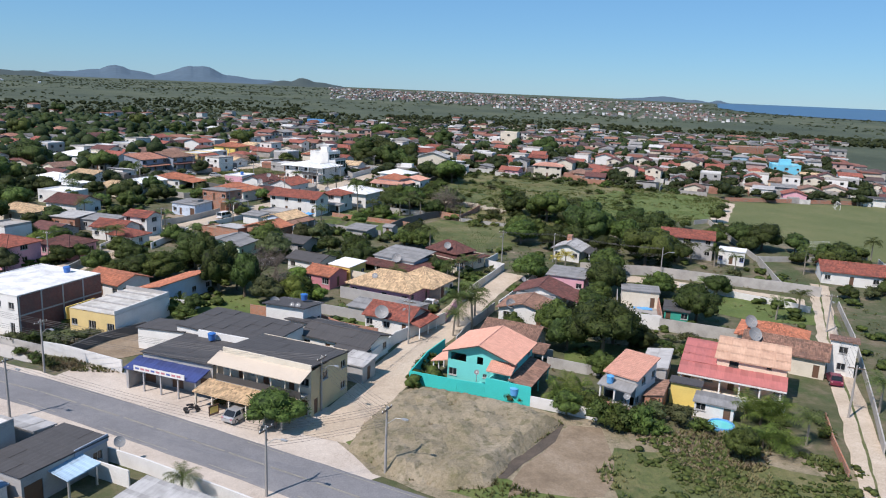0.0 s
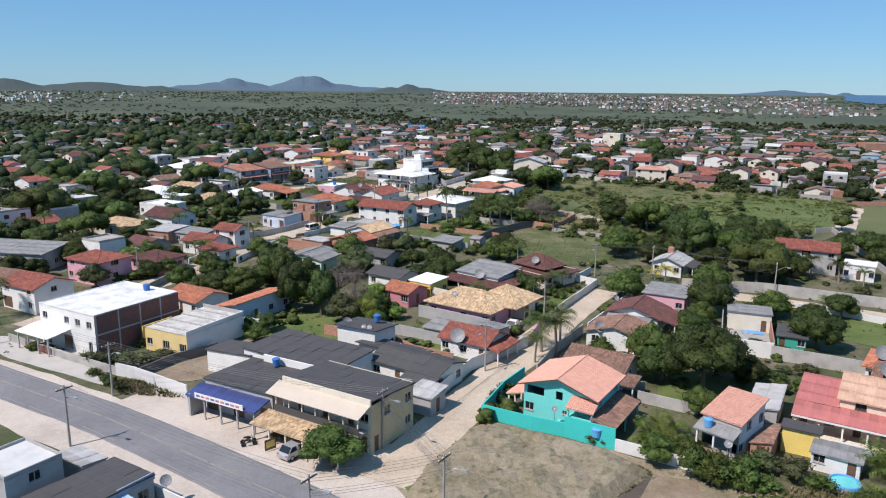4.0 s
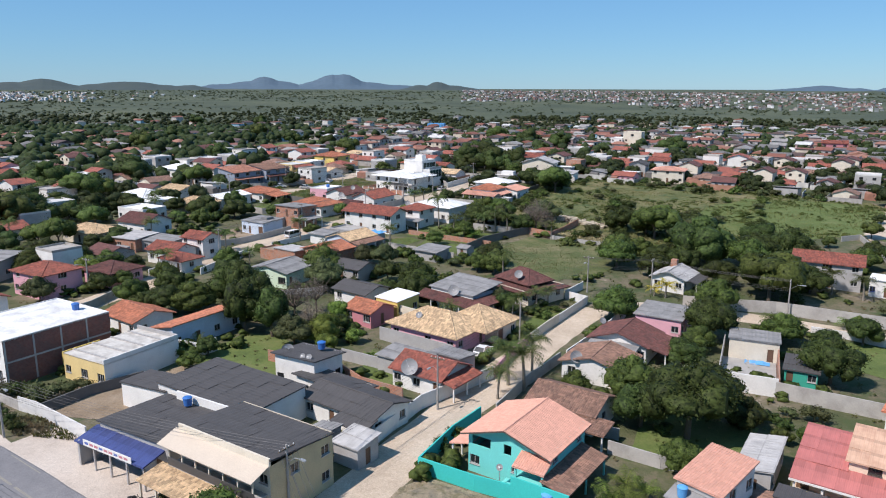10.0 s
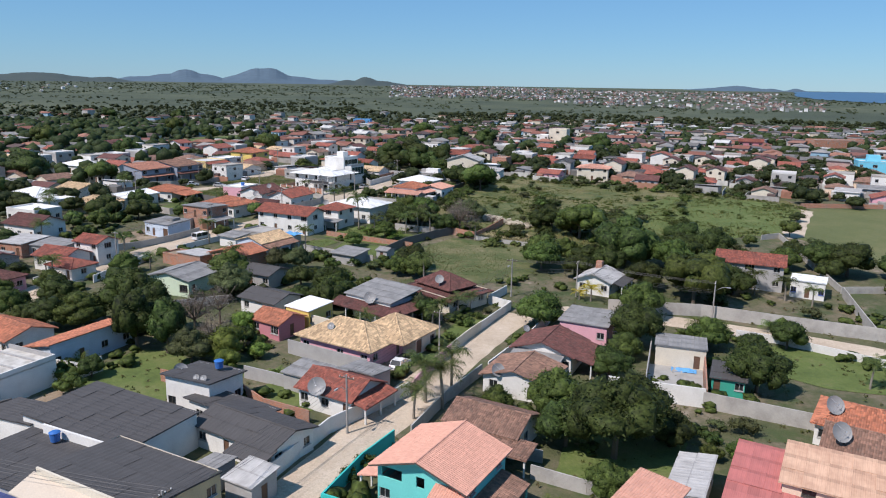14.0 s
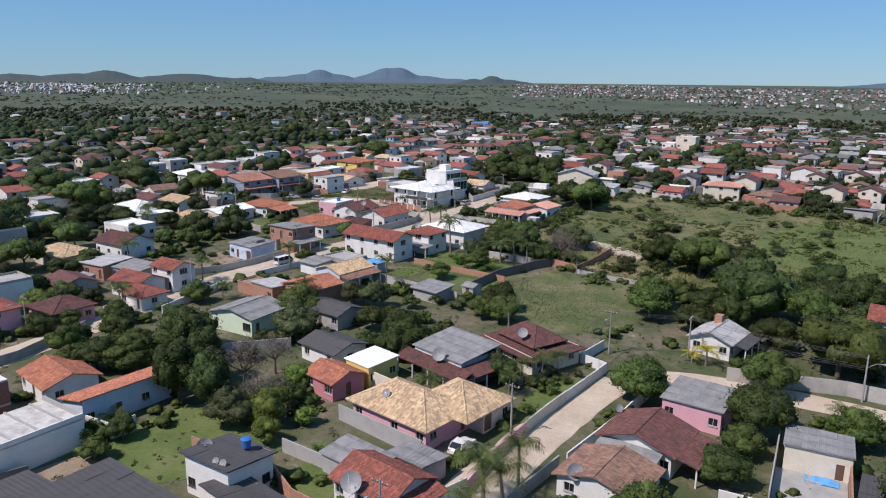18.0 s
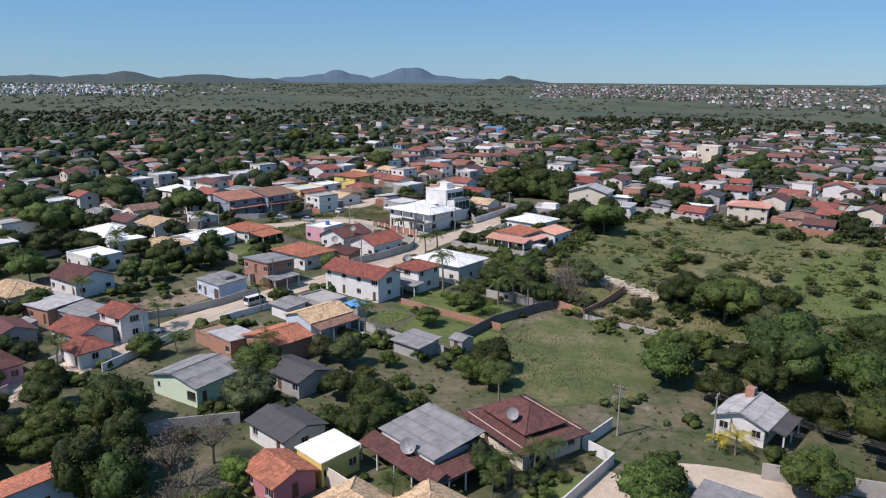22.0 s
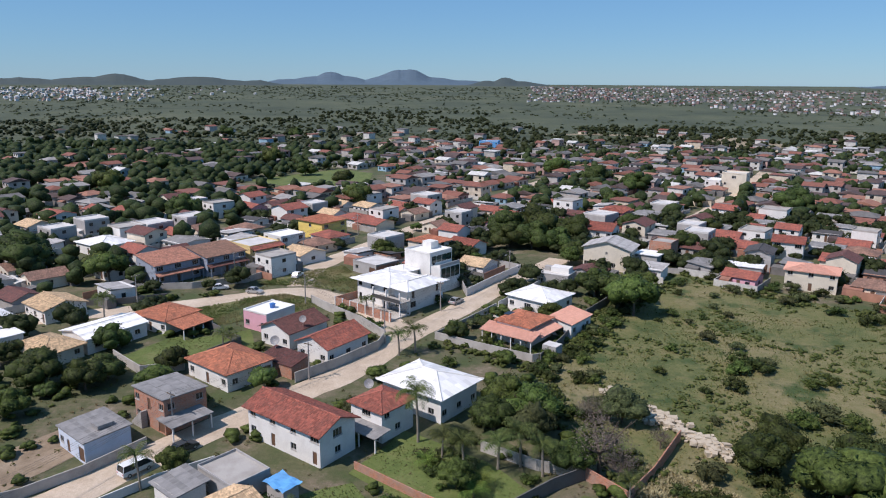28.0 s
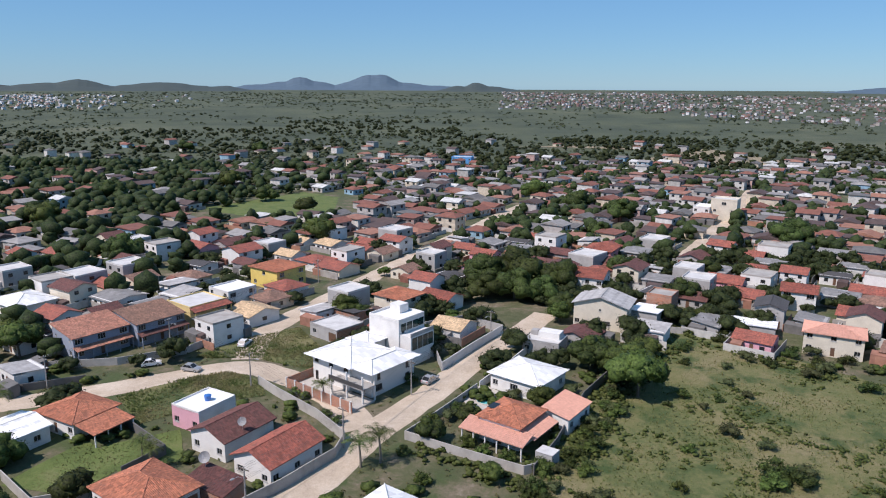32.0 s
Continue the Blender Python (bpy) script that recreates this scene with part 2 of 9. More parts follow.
OLDWALL = paint("weathered_wall", (0.43, 0.41, 0.38), dirt=(0.14, 0.13, 0.12), wear=0.75, place=True, lift=0.4)
WHITEWALL = paint("white_boundary_wall", (0.68, 0.67, 0.65), dirt=(0.36, 0.34, 0.31), wear=0.5, place=True)
DARKWALL = paint("mould_dark_wall", (0.13, 0.125, 0.12), dirt=(0.06, 0.06, 0.055), wear=0.6, place=True)
TEALWALL = paint("turquoise_wall", (0.03, 0.5, 0.46), dirt=(0.03, 0.36, 0.33), wear=0.35, place=True)
BRICK = brickwork("red_block", (0.4, 0.16, 0.09), (0.33, 0.3, 0.26))
BRICKDARK = brickwork("dark_block", (0.19, 0.075, 0.06), (0.15, 0.11, 0.1))
TILE_ORANGE = tiled("orange_tile", (0.43, 0.155, 0.085), (0.2, 0.092, 0.065), amount=0.6)
TILE_RED = tiled("red_tile", (0.31, 0.092, 0.062), (0.12, 0.055, 0.045), amount=0.7)
TILE_DARK = tiled("dark_red_tile", (0.135, 0.052, 0.044), (0.058, 0.032, 0.03), amount=0.65)
TILE_BROWN = tiled("brown_tile", (0.25, 0.14, 0.1), (0.1, 0.065, 0.05), amount=0.7)
TILE_FADED = tiled("faded_rose_tile", (0.42, 0.19, 0.13), (0.15, 0.085, 0.065), amount=0.75)
TILE_TAN = tiled("tan_tile", (0.56, 0.4, 0.24), (0.25, 0.16, 0.095), moss=(0.15, 0.1, 0.065), amount=0.5)
TILE_SALMON = tiled("salmon_tile", (0.6, 0.315, 0.235), (0.5, 0.25, 0.18), moss=(0.48, 0.24, 0.18), amount=0.22, lift=0.3, vary=0.1)
SHEET_DARK = sheeted("dark_fibre_sheet", (0.07, 0.066, 0.066), (0.042, 0.04, 0.04), amount=0.4, vary=0.1)
SHEET_GREY = sheeted("grey_fibre_sheet", (0.24, 0.235, 0.23), (0.1, 0.1, 0.1))
SHEET_PALE = sheeted("pale_fibre_sheet", (0.42, 0.41, 0.4), (0.2, 0.19, 0.18))
SHEET_WHITE = sheeted("white_metal_sheet", (0.82, 0.82, 0.81), (0.55, 0.55, 0.54), rough=0.5, amount=0.3)
SHEET_RED = sheeted("red_metal_sheet", (0.42, 0.14, 0.125), (0.3, 0.105, 0.095), rough=0.6, amount=0.6)
SHEET_ROSE = sheeted("rose_weathered_sheet", (0.55, 0.35, 0.24), (0.33, 0.17, 0.11), rough=0.7, amount=0.6)
SLAB = paint("roof_slab", (0.6, 0.59, 0.57), dirt=(0.25, 0.24, 0.23), wear=0.7, scale=0.35)
SLAB_OLD = paint("old_roof_slab", (0.4, 0.38, 0.35), dirt=(0.16, 0.13, 0.11), wear=0.85, scale=0.35, lift=0.5)
WHITEROOF = paint("white_roof_paint", (0.82, 0.82, 0.81), dirt=(0.6, 0.6, 0.59), wear=0.4, scale=0.3)
GLASS = glass("window_glass", (0.03, 0.035, 0.04))
TEALGLASS = glass("green_glass", (0.02, 0.06, 0.055))
FRAME = paint("window_frame_paint", (0.5, 0.49, 0.47), wear=0.3)
FRAME_DARK = paint("dark_frame", (0.08, 0.065, 0.055), wear=0.3)
WOOD = paint("door_wood", (0.14, 0.075, 0.045), dirt=(0.06, 0.035, 0.025), rough=0.6)
POLEMAT = paint("pole_concrete", (0.33, 0.31, 0.29), dirt=(0.17, 0.16, 0.15), wear=0.6)
DARKMETAL = paint("dark_metal", (0.06, 0.06, 0.062), rough=0.5, wear=0.4)
PALEMETAL = paint("galvanised", (0.5, 0.51, 0.52), rough=0.45, metal=0.5, wear=0.3)
DISHMAT = paint("dish_paint", (0.27, 0.27, 0.27), dirt=(0.16, 0.15, 0.14), wear=0.5, rough=0.5)
TANKBLUE = paint("blue_tank_plastic", (0.03, 0.15, 0.46), rough=0.45, wear=0.25)
RUBBER = paint("rubber", (0.02, 0.02, 0.02), rough=0.85, wear=0.2)
BARK = paint("bark", (0.13, 0.1, 0.075), dirt=(0.05, 0.04, 0.03), wear=0.6, lift=0.6)
PALMBARK = paint("palm_bark", (0.25, 0.22, 0.18), dirt=(0.12, 0.1, 0.08), wear=0.6, lift=0.6)
LEAF_DARK = foliage("dark_leaves", (0.009, 0.015, 0.005), (0.062, 0.085, 0.023))
LEAF_MID = foliage("green_leaves", (0.015, 0.026, 0.007), (0.09, 0.122, 0.03))
LEAF_WEED = foliage("weed_leaves", (0.055, 0.082, 0.022), (0.14, 0.175, 0.052), thin=0.4)
LEAF_LIGHT = foliage("yellow_green_leaves", (0.04, 0.07, 0.012), (0.14, 0.19, 0.04))
LEAF_OLIVE = foliage("olive_leaves", (0.02, 0.026, 0.011), (0.092, 0.105, 0.043))
LEAF_DRY = foliage("dry_twigs", (0.1, 0.085, 0.07), (0.22, 0.185, 0.155))
LEAF_PALM = foliage("palm_leaves", (0.03, 0.05, 0.016), (0.11, 0.135, 0.04))
LEAF_GOLD = foliage("golden_palm_leaves", (0.2, 0.16, 0.02), (0.45, 0.36, 0.05))
STRAW = foliage("straw", (0.22, 0.175, 0.095), (0.44, 0.37, 0.235), thin=0.5)
BLADE = foliage("grass_blades", (0.07, 0.095, 0.025), (0.16, 0.18, 0.06), dry=(0.24, 0.2, 0.11), thin=0.5)
FIELDBLADE = foliage("field_blades", (0.1, 0.12, 0.035), (0.18, 0.19, 0.06), dry=(0.24, 0.2, 0.095), thin=0.5)
SCRUB = foliage("scrub_leaves", (0.024, 0.034, 0.018), (0.06, 0.075, 0.037), dry=(0.08, 0.088, 0.048))
GROUND = earth("mixed_ground", [(0.34, (0.045, 0.06, 0.02)), (0.48, (0.085, 0.09, 0.04)), (0.58, (0.15, 0.125, 0.08)), (0.72, (0.33, 0.27, 0.21))], scale=0.11, fine=0.8, spots=(0.055, 0.078, 0.024), spot_scale=0.13)
FARGROUND = earth("scrub_plain", [(0.34, (0.036, 0.048, 0.027)), (0.46, (0.056, 0.07, 0.037)), (0.56, (0.077, 0.09, 0.046)), (0.66, (0.125, 0.125, 0.074)), (0.74, (0.21, 0.185, 0.14))], scale=0.0032, fine=0.025, spots=(0.037, 0.05, 0.025), spot_scale=0.009)
LOTGRASS = earth("lot_grass_ground", [(0.34, (0.048, 0.07, 0.018)), (0.45, (0.085, 0.105, 0.032)), (0.56, (0.135, 0.135, 0.055)), (0.68, (0.21, 0.18, 0.1))], scale=0.16, fine=1.6, spots=(0.06, 0.09, 0.022), spot_scale=0.3)
DIRT = earth("street_dirt", [(0.3, (0.36, 0.285, 0.21)), (0.5, (0.49, 0.4, 0.305)), (0.7, (0.61, 0.52, 0.42))], scale=0.15, fine=1.5, lift=0.35)
SANDY = earth("sandy_verge", [(0.3, (0.36, 0.3, 0.25)), (0.5, (0.5, 0.43, 0.365)), (0.7, (0.6, 0.53, 0.46))], scale=0.12, fine=1.2, lift=0.3)
ASPHALT = earth("asphalt", [(0.3, (0.15, 0.148, 0.155)), (0.5, (0.19, 0.187, 0.194)), (0.7, (0.235, 0.23, 0.232))], scale=0.1, fine=0.8, lift=0.15)
LAWN = earth("lawn", [(0.32, (0.06, 0.09, 0.02)), (0.5, (0.1, 0.138, 0.032)), (0.68, (0.155, 0.165, 0.06))], scale=0.2, fine=1.5)
MEADOW = earth("meadow", [(0.36, (0.065, 0.085, 0.025)), (0.45, (0.11, 0.125, 0.04)), (0.53, (0.16, 0.15, 0.06)), (0.64, (0.225, 0.19, 0.1))], scale=0.06, fine=0.9, lift=0.9, spots=(0.045, 0.075, 0.018), spot_scale=0.1)
DRYLOT = earth("dry_lot", [(0.32, (0.17, 0.15, 0.075)), (0.44, (0.25, 0.205, 0.13)), (0.58, (0.32, 0.265, 0.185)), (0.72, (0.42, 0.36, 0.27))], scale=0.22, fine=2.2, lift=1.0, spots=(0.17, 0.15, 0.085), spot_scale=0.9)
YARD = earth("bare_yard", [(0.3, (0.14, 0.1, 0.065)), (0.5, (0.24, 0.18, 0.12)), (0.7, (0.33, 0.26, 0.19))], scale=0.2, fine=1.2)
PITCH = earth("pitch_grass", [(0.3, (0.08, 0.1, 0.03)), (0.5, (0.11, 0.125, 0.042)), (0.7, (0.16, 0.155, 0.065))], scale=0.05, fine=0.7)
PAVING = paint("forecourt_paving", (0.47, 0.44, 0.4), dirt=(0.28, 0.25, 0.22), wear=0.6, place=True)
MUD = earth("ditch_mud", [(0.3, (0.05, 0.042, 0.034)), (0.6, (0.11, 0.085, 0.065)), (0.8, (0.17, 0.14, 0.1))], scale=0.3, fine=1.5)
RUBBLEMAT = paint("rubble", (0.5, 0.43, 0.33), dirt=(0.3, 0.24, 0.17), wear=0.6, lift=0.6)
# dark woodland green with a bluish tint painted in for distance haze
HILLMAT = paint("hazed_hill_woods", (0.043, 0.06, 0.055), dirt=(0.064, 0.078, 0.062), place=True, scale=0.01, fine=0.05, wear=0.8)
# blue-grey stands in for the air haze over distant mountains
MOUNTMAT = paint("hazed_mountain", (0.075, 0.118, 0.158), dirt=(0.06, 0.098, 0.13), place=True, scale=0.006, fine=0.03, wear=0.6)
WATER = paint("bay_water", (0.05, 0.11, 0.19), dirt=(0.04, 0.09, 0.165), place=True, scale=0.004, fine=0.05, rough=0.4, wear=0.4)
POOL = paint("pool_water", (0.12, 0.55, 0.55), rough=0.1, wear=0.1)


# ---- mesh building ----
class Mesh:
    """Gathers faces with UVs in metres and links them as one object."""

    def __init__(self):
        self.v, self.f, self.uv, self.mi = [], [], [], []

    def face(self, pts, uv=None, mi=0):
        n = len(self.v)
        self.v.extend(tuple(p) for p in pts)
        self.f.append(tuple(range(n, n + len(pts))))
        if uv is None:
            a = Vector(pts[1]) - Vector(pts[0])
            nrm = a.cross(Vector(pts[-1]) - Vector(pts[0]))
            ex = a.normalized() if a.length else Vector((1, 0, 0))
            ey = nrm.normalized().cross(ex) if nrm.length else Vector((0, 1, 0))
            uv = [((Vector(p) - Vector(pts[0])).dot(ex), (Vector(p) - Vector(pts[0])).dot(ey)) for p in pts]
        self.uv.extend(uv)
        self.mi.append(mi)
        return self

    def box(self, x0, x1, y0, y1, z0, z1, mi=0):
        p = [(x0, y0, z0), (x1, y0, z0), (x1, y1, z0), (x0, y1, z0), (x0, y0, z1), (x1, y0, z1), (x1, y1, z1), (x0, y1, z1)]
        for q in ((0, 1, 5, 4), (1, 2, 6, 5), (2, 3, 7, 6), (3, 0, 4, 7), (4, 5, 6, 7), (3, 2, 1, 0)):
            self.face([p[i] for i in q], mi=mi)
        return self

    def tube(self, a, b, r0, r1, n=8, mi=0, cap=True):
        a, b = Vector(a), Vector(b)
        w = (b - a).normalized()
        u = w.orthogonal().normalized()
        s = w.cross(u)
        ring = lambda c, r: [c + (u * math.cos(2 * math.pi * k / n) + s * math.sin(2 * math.pi * k / n)) * r for k in range(n)]
        p, q = ring(a, r0), ring(b, r1)
        for k in range(n):
            j = (k + 1) % n
            self.face([p[k], p[j], q[j], q[k]], mi=mi)
        if cap:
            self.face(q, mi=mi)
            self.face(p[::-1], mi=mi)
        return self

    def lathe(self, prof, n=16, centre=(0, 0, 0), mi=0):
        cx, cy, cz = centre
        for (r0, z0), (r1, z1) in zip(prof, prof[1:]):
            for k in range(n):
                a, b = 2 * math.pi * k / n, 2 * math.pi * (k + 1) / n
                pts = [(cx + r0 * math.cos(a), cy + r0 * math.sin(a), cz + z0), (cx + r0 * math.cos(b), cy + r0 * math.sin(b), cz + z0),
                       (cx + r1 * math.cos(b), cy + r1 * math.sin(b), cz + z1), (cx + r1 * math.cos(a), cy + r1 * math.sin(a), cz + z1)]
                if r0 < 1e-4:
                    pts.pop(1)
                elif r1 < 1e-4:
                    pts.pop(2)
                self.face(pts, mi=mi)
        return self

    def data(self, name, *mats):
        me = bpy.data.meshes.new(name)
        me.from_pydata(self.v, [], self.f)
        lay = me.uv_layers.new(name="UVMap")
        lay.data.foreach_set("uv", np.asarray(self.uv, dtype=np.float32).ravel())
        for m in mats:
            me.materials.append(m)
        if len(mats) > 1:
            me.polygons.foreach_set("material_index", self.mi)
        me.update()
        return me


def part(name, mesh, material, parent, label="", at=None):
    """Links a mesh as one object under a thing or a part."""
    me = mesh if isinstance(mesh, bpy.types.Mesh) else mesh.data(name, *(material if isinstance(material, tuple) else (material,)))
    ob = new(name, me)
    ob.parent = parent
    if at is not None:
        ob.matrix_basis = at
    return tagged(ob, label) if label else ob


def thing(name, label, category, x, y, z, rot=0.0, group=""):
    ob = new(name)
    ob.matrix_basis = pose(x, y, z, 0, 0, rot)
    return tagged(ob, label, category, group)


def solid(name, mesh, mats, label, category="", kind="", group="", at=None):
    ob = new(name, mesh.data(name, *(mats if isinstance(mats, tuple) else (mats,))))
    if at is not None:
        ob.matrix_basis = at
    return tagged(ob, label, category, group, kind)


# ---- ground, roads, far land ----
def inside(x, y, poly):
    c, j = False, len(poly) - 1
    for i in range(len(poly)):
        (xi, yi), (xj, yj) = poly[i], poly[j]
        if (yi > y) != (yj > y) and x < (xj - xi) * (y - yi) / (yj - yi) + xi:
            c = not c
        j = i
    return c


def dist_line(x, y, pts):
    best = 1e18
    for (ax, ay), (bx, by) in zip(pts, pts[1:]):
        dx, dy = bx - ax, by - ay
        s = min(1.0, max(0.0, ((x - ax) * dx + (y - ay) * dy) / (dx * dx + dy * dy)))
        best = min(best, (x - ax - s * dx) ** 2 + (y - ay - s * dy) ** 2)
    return math.sqrt(best)


def axis(vals):
    out = []
    for a, b, n in vals:
        out += list(np.linspace(a, b, n, endpoint=False))
    return out + [vals[-1][1]]


xs = axis([(-5000, -1500, 9), (-1500, -300, 12), (-300, 300, 30), (300, 1500, 12), (1500, 5000, 9)])
ys = axis([(-400, 0, 4), (0, 120, 4), (120, 220, 4), (220, 330, 4), (330, 480, 4), (480, 700, 6), (700, 1500, 10), (1500, 4990, 18)])
g = Mesh()
g.v = [(x, y, far_z(x, y)) for y in ys for x in xs]
nx = len(xs)
for j in range(len(ys) - 1):
    for i in range(nx - 1):
        g.f.append((j * nx + i, j * nx + i + 1, (j + 1) * nx + i + 1, (j + 1) * nx + i))
        g.uv += [(0, 0)] * 4
        cx, cy = (xs[i] + xs[i + 1]) / 2, (ys[j] + ys[j + 1]) / 2
        g.mi.append(1 if cy > 620 or abs(cx) > 320 else 0)
solid("ground", g, (GROUND, FARGROUND), "mixed dirt and grass ground running out to a scrub plain", "ground", "structure")


def patch(name, poly, mat, label, off=0.03, ragged=0.6, step=3.0, kind="structure", category="ground"):
    """A sheet of ground with a slightly ragged edge, laid over the terrain."""
    pts = []
    for (x0, y0), (x1, y1) in zip(poly, poly[1:] + poly[:1]):
        n = max(1, int(math.hypot(x1 - x0, y1 - y0) / step))
        for k in range(n):
            x, y = x0 + (x1 - x0) * k / n, y0 + (y1 - y0) * k / n
            q = noise.noise_vector((x * 0.35, y * 0.35, off * 50))
            pts.append((x + q.x * ragged, y + q.y * ragged))
    bm = bmesh.new()
    bm.faces.new([bm.verts.new((x, y, 0)) for x, y in pts])
    for cut in (120, 220, 330, 480, 700):
        bmesh.ops.bisect_plane(bm, geom=bm.verts[:] + bm.edges[:] + bm.faces[:], plane_co=(0, cut, 0), plane_no=(0, 1, 0))
    bmesh.ops.triangulate(bm, faces=bm.faces[:])
    for v in bm.verts:
        v.co.z = far_z(v.co.x, v.co.y) + off
    for f in bm.faces:
        if f.normal.z < 0:
            f.normal_flip()
    me = bpy.data.meshes.new(name)
    bm.to_mesh(me)
    bm.free()
    me.materials.append(mat)
    return tagged(new(name, me), label, category, "", kind)


def strip(name, line, width, mat, label, off=0.06, ragged=0.5, step=2.5, category="road"):
    """A road along a line, with a slightly wandering edge."""
    pts = []
    for a, b in zip(line, line[1:]):
        n = max(1, int(math.hypot(b[0] - a[0], b[1] - a[1]) / step))
        pts += [(a[0] + (b[0] - a[0]) * k / n, a[1] + (b[1] - a[1]) * k / n) for k in range(n)]
    pts.append(line[-1])
    pts = [(sum(p[0] for p in pts[max(0, i - 2):i + 3]) / len(pts[max(0, i - 2):i + 3]), sum(p[1] for p in pts[max(0, i - 2):i + 3]) / len(pts[max(0, i - 2):i + 3])) for i in range(len(pts))]
    m, rows = Mesh(), []
    for i, p in enumerate(pts):
        a, b = pts[max(0, i - 1)], pts[min(len(pts) - 1, i + 1)]
        d = Vector((b[0] - a[0], b[1] - a[1])).normalized()
        q = noise.noise_vector((p[0] * 0.3, p[1] * 0.3, 3.0))
        w0, w1 = width / 2 + q.x * ragged, width / 2 + q.y * ragged
        row = []
        for s, h in ((-w0 - 0.2, -0.05), (-w0, 0.0), (0, 0.035), (w1, 0.0), (w1 + 0.2, -0.05)):
            x, y = p[0] + d.y * s, p[1] - d.x * s
            row.append((x, y, far_z(x, y) + off + h))
        rows.append(row)
    for r0, r1 in zip(rows, rows[1:]):
        for k in range(4):
            m.face([r0[k], r0[k + 1], r1[k + 1], r1[k]])
    return solid(name, m, mat, label, category, "structure")


ROAD = [(-160, 183), (-100, 140), (-57, 110), (-33, 94.8), (-21, 86), (-8, 76), (6, 65), (40, 39), (90, 2), (230, -102)]
STREET = [(1, 76), (9, 90), (15.5, 103), (22, 114.5), (31.6, 130.7), (40, 144), (47, 153)]
CROSS = [(46, 152), (58, 152), (74, 145), (88, 137), (104, 126)]
LANE = [(46, 38), (56, 54), (61.5, 62), (67, 70), (75, 82), (91, 107), (103, 124), (116, 142)]
STREET_B = [(-62, 128), (-50, 150), (-41, 172), (-36, 188), (-27, 203.5), (-19.5, 216.5), (-9, 231), (2, 247), (7.5, 263), (17.7, 281), (27.6, 302), (37, 317), (46, 334)]
STREET_C = [(8, 264), (0, 279), (-10.7, 287.4), (-23, 294), (-36, 286), (-49, 278), (-63, 272), (-105, 250)]
STREET_D = [(-23, 294), (-25, 312), (-19, 330), (-12.6, 347), (-0.4, 381), (9, 407), (30, 460), (60, 540)]
STREET_E = [(98, 398), (110, 420), (150, 500), (190, 590)]
STREETS = [ROAD, STREET, CROSS, LANE, STREET_B, STREET_C, STREET_D, STREET_E]
FIELD = [(36, 250), (48, 281), (68, 315), (76, 326), (87, 312), (98, 302), (108, 292), (128, 285), (160, 262), (158, 246), (130, 212), (104, 204), (84, 196), (62, 201), (48, 212), (40, 226)]
SOCCER = [(130, 210), (160, 247), (250, 238), (196, 146), (143, 160)]
LOT = [(26.5, 193), (40, 209), (45, 206), (60, 198), (60, 186), (50, 172), (36, 168), (28, 180)]
CORNER_LOT = [(4, 78), (10, 88), (15.5, 92.8), (29, 84.5), (37, 78.5), (52, 71), (62, 64), (56, 52), (48, 41), (30, 52), (16, 62), (7, 70)]
YARDS = [[(-45.3, 245.6), (-39.8, 259.8), (-28.7, 253.1), (-33, 243.3)], [(-36, 258.1), (-25.2, 264.5), (-20, 254.5), (-29, 250)], [(-35, 297), (-28, 309), (-17, 317.6), (-6, 300), (-9, 292), (-21, 297)],
         [(-42.6, 276.5), (-35.5, 284), (-25, 290), (-17, 286), (-14, 279), (-22, 276), (-33, 266.2)], [(8, 211), (14, 207), (29, 198), (34, 208), (27, 216), (14, 224)], [(10, 195), (26, 190), (30, 197), (13, 206)], [(2, 205), (9, 209), (12, 205), (8, 200)]]
strip("road", ROAD, 6.6, ASPHALT, "worn grey two-lane asphalt road with sandy edges", off=0.10, ragged=0.15)
for k, s in enumerate((STREET, STREET_B, STREET_C, STREET_D, STREET_E)):
    strip(f"street_{k + 1}", s, 6.4, DIRT, "pale unpaved dirt street with wheel ruts", off=0.05 + 0.008 * k)
strip("street_6", CROSS, 5.0, DIRT, "narrow unpaved dirt street between garden walls", off=0.075)
strip("street_7", LANE, 3.3, DIRT, "narrow sandy lane with grass along its edges", off=0.085)
strip("trim_1", LANE, 0.55, LOTGRASS, "thin grass strip between the wheel tracks of a sandy lane", off=0.1, ragged=0.35, step=1.2, category="grass")
ln = Mesh()
for side in (-2.95, -0.07, 0.07, 2.95):
    for a, b in zip(ROAD, ROAD[1:]):
        d = Vector((b[0] - a[0], b[1] - a[1])).normalized()
        n = max(1, int(math.hypot(b[0] - a[0], b[1] - a[1]) / 5))
        for k in range(n):
            if (k * 7 + int(abs(a[0]))) % 5 == 0 and abs(side) > 1:
                continue
            p = Vector(a) + (Vector(b) - Vector(a)) * k / n
            q = Vector(a) + (Vector(b) - Vector(a)) * (k + 0.9) / n
            o = Vector((d.y, -d.x)) * side
            e = Vector((d.y, -d.x)) * 0.05
            zz = 0.105 + 0.035 * (1 - abs(side) / 3.3) + 0.012
            ln.face([(*(p + o - e), zz), (*(p + o + e), zz), (*(q + o + e), zz), (*(q + o - e), zz)])
solid("trim_2", ln, paint("road_paint", (0.3, 0.28, 0.23), dirt=(0.15, 0.145, 0.14), wear=0.9, place=True, scale=0.8), "faded lane lines on the asphalt road", "road marking", "structure")
patch("verge_1", [(-100, 148), (-57, 116), (-33, 100.5), (-30, 104), (-24.5, 100.5), (-12, 92), (-2, 84), (5, 88), (9, 86), (5, 76), (9, 70), (2, 66), (-20, 83), (-57, 107)], SANDY, "wide sandy verge between the road and the shops", 0.035)
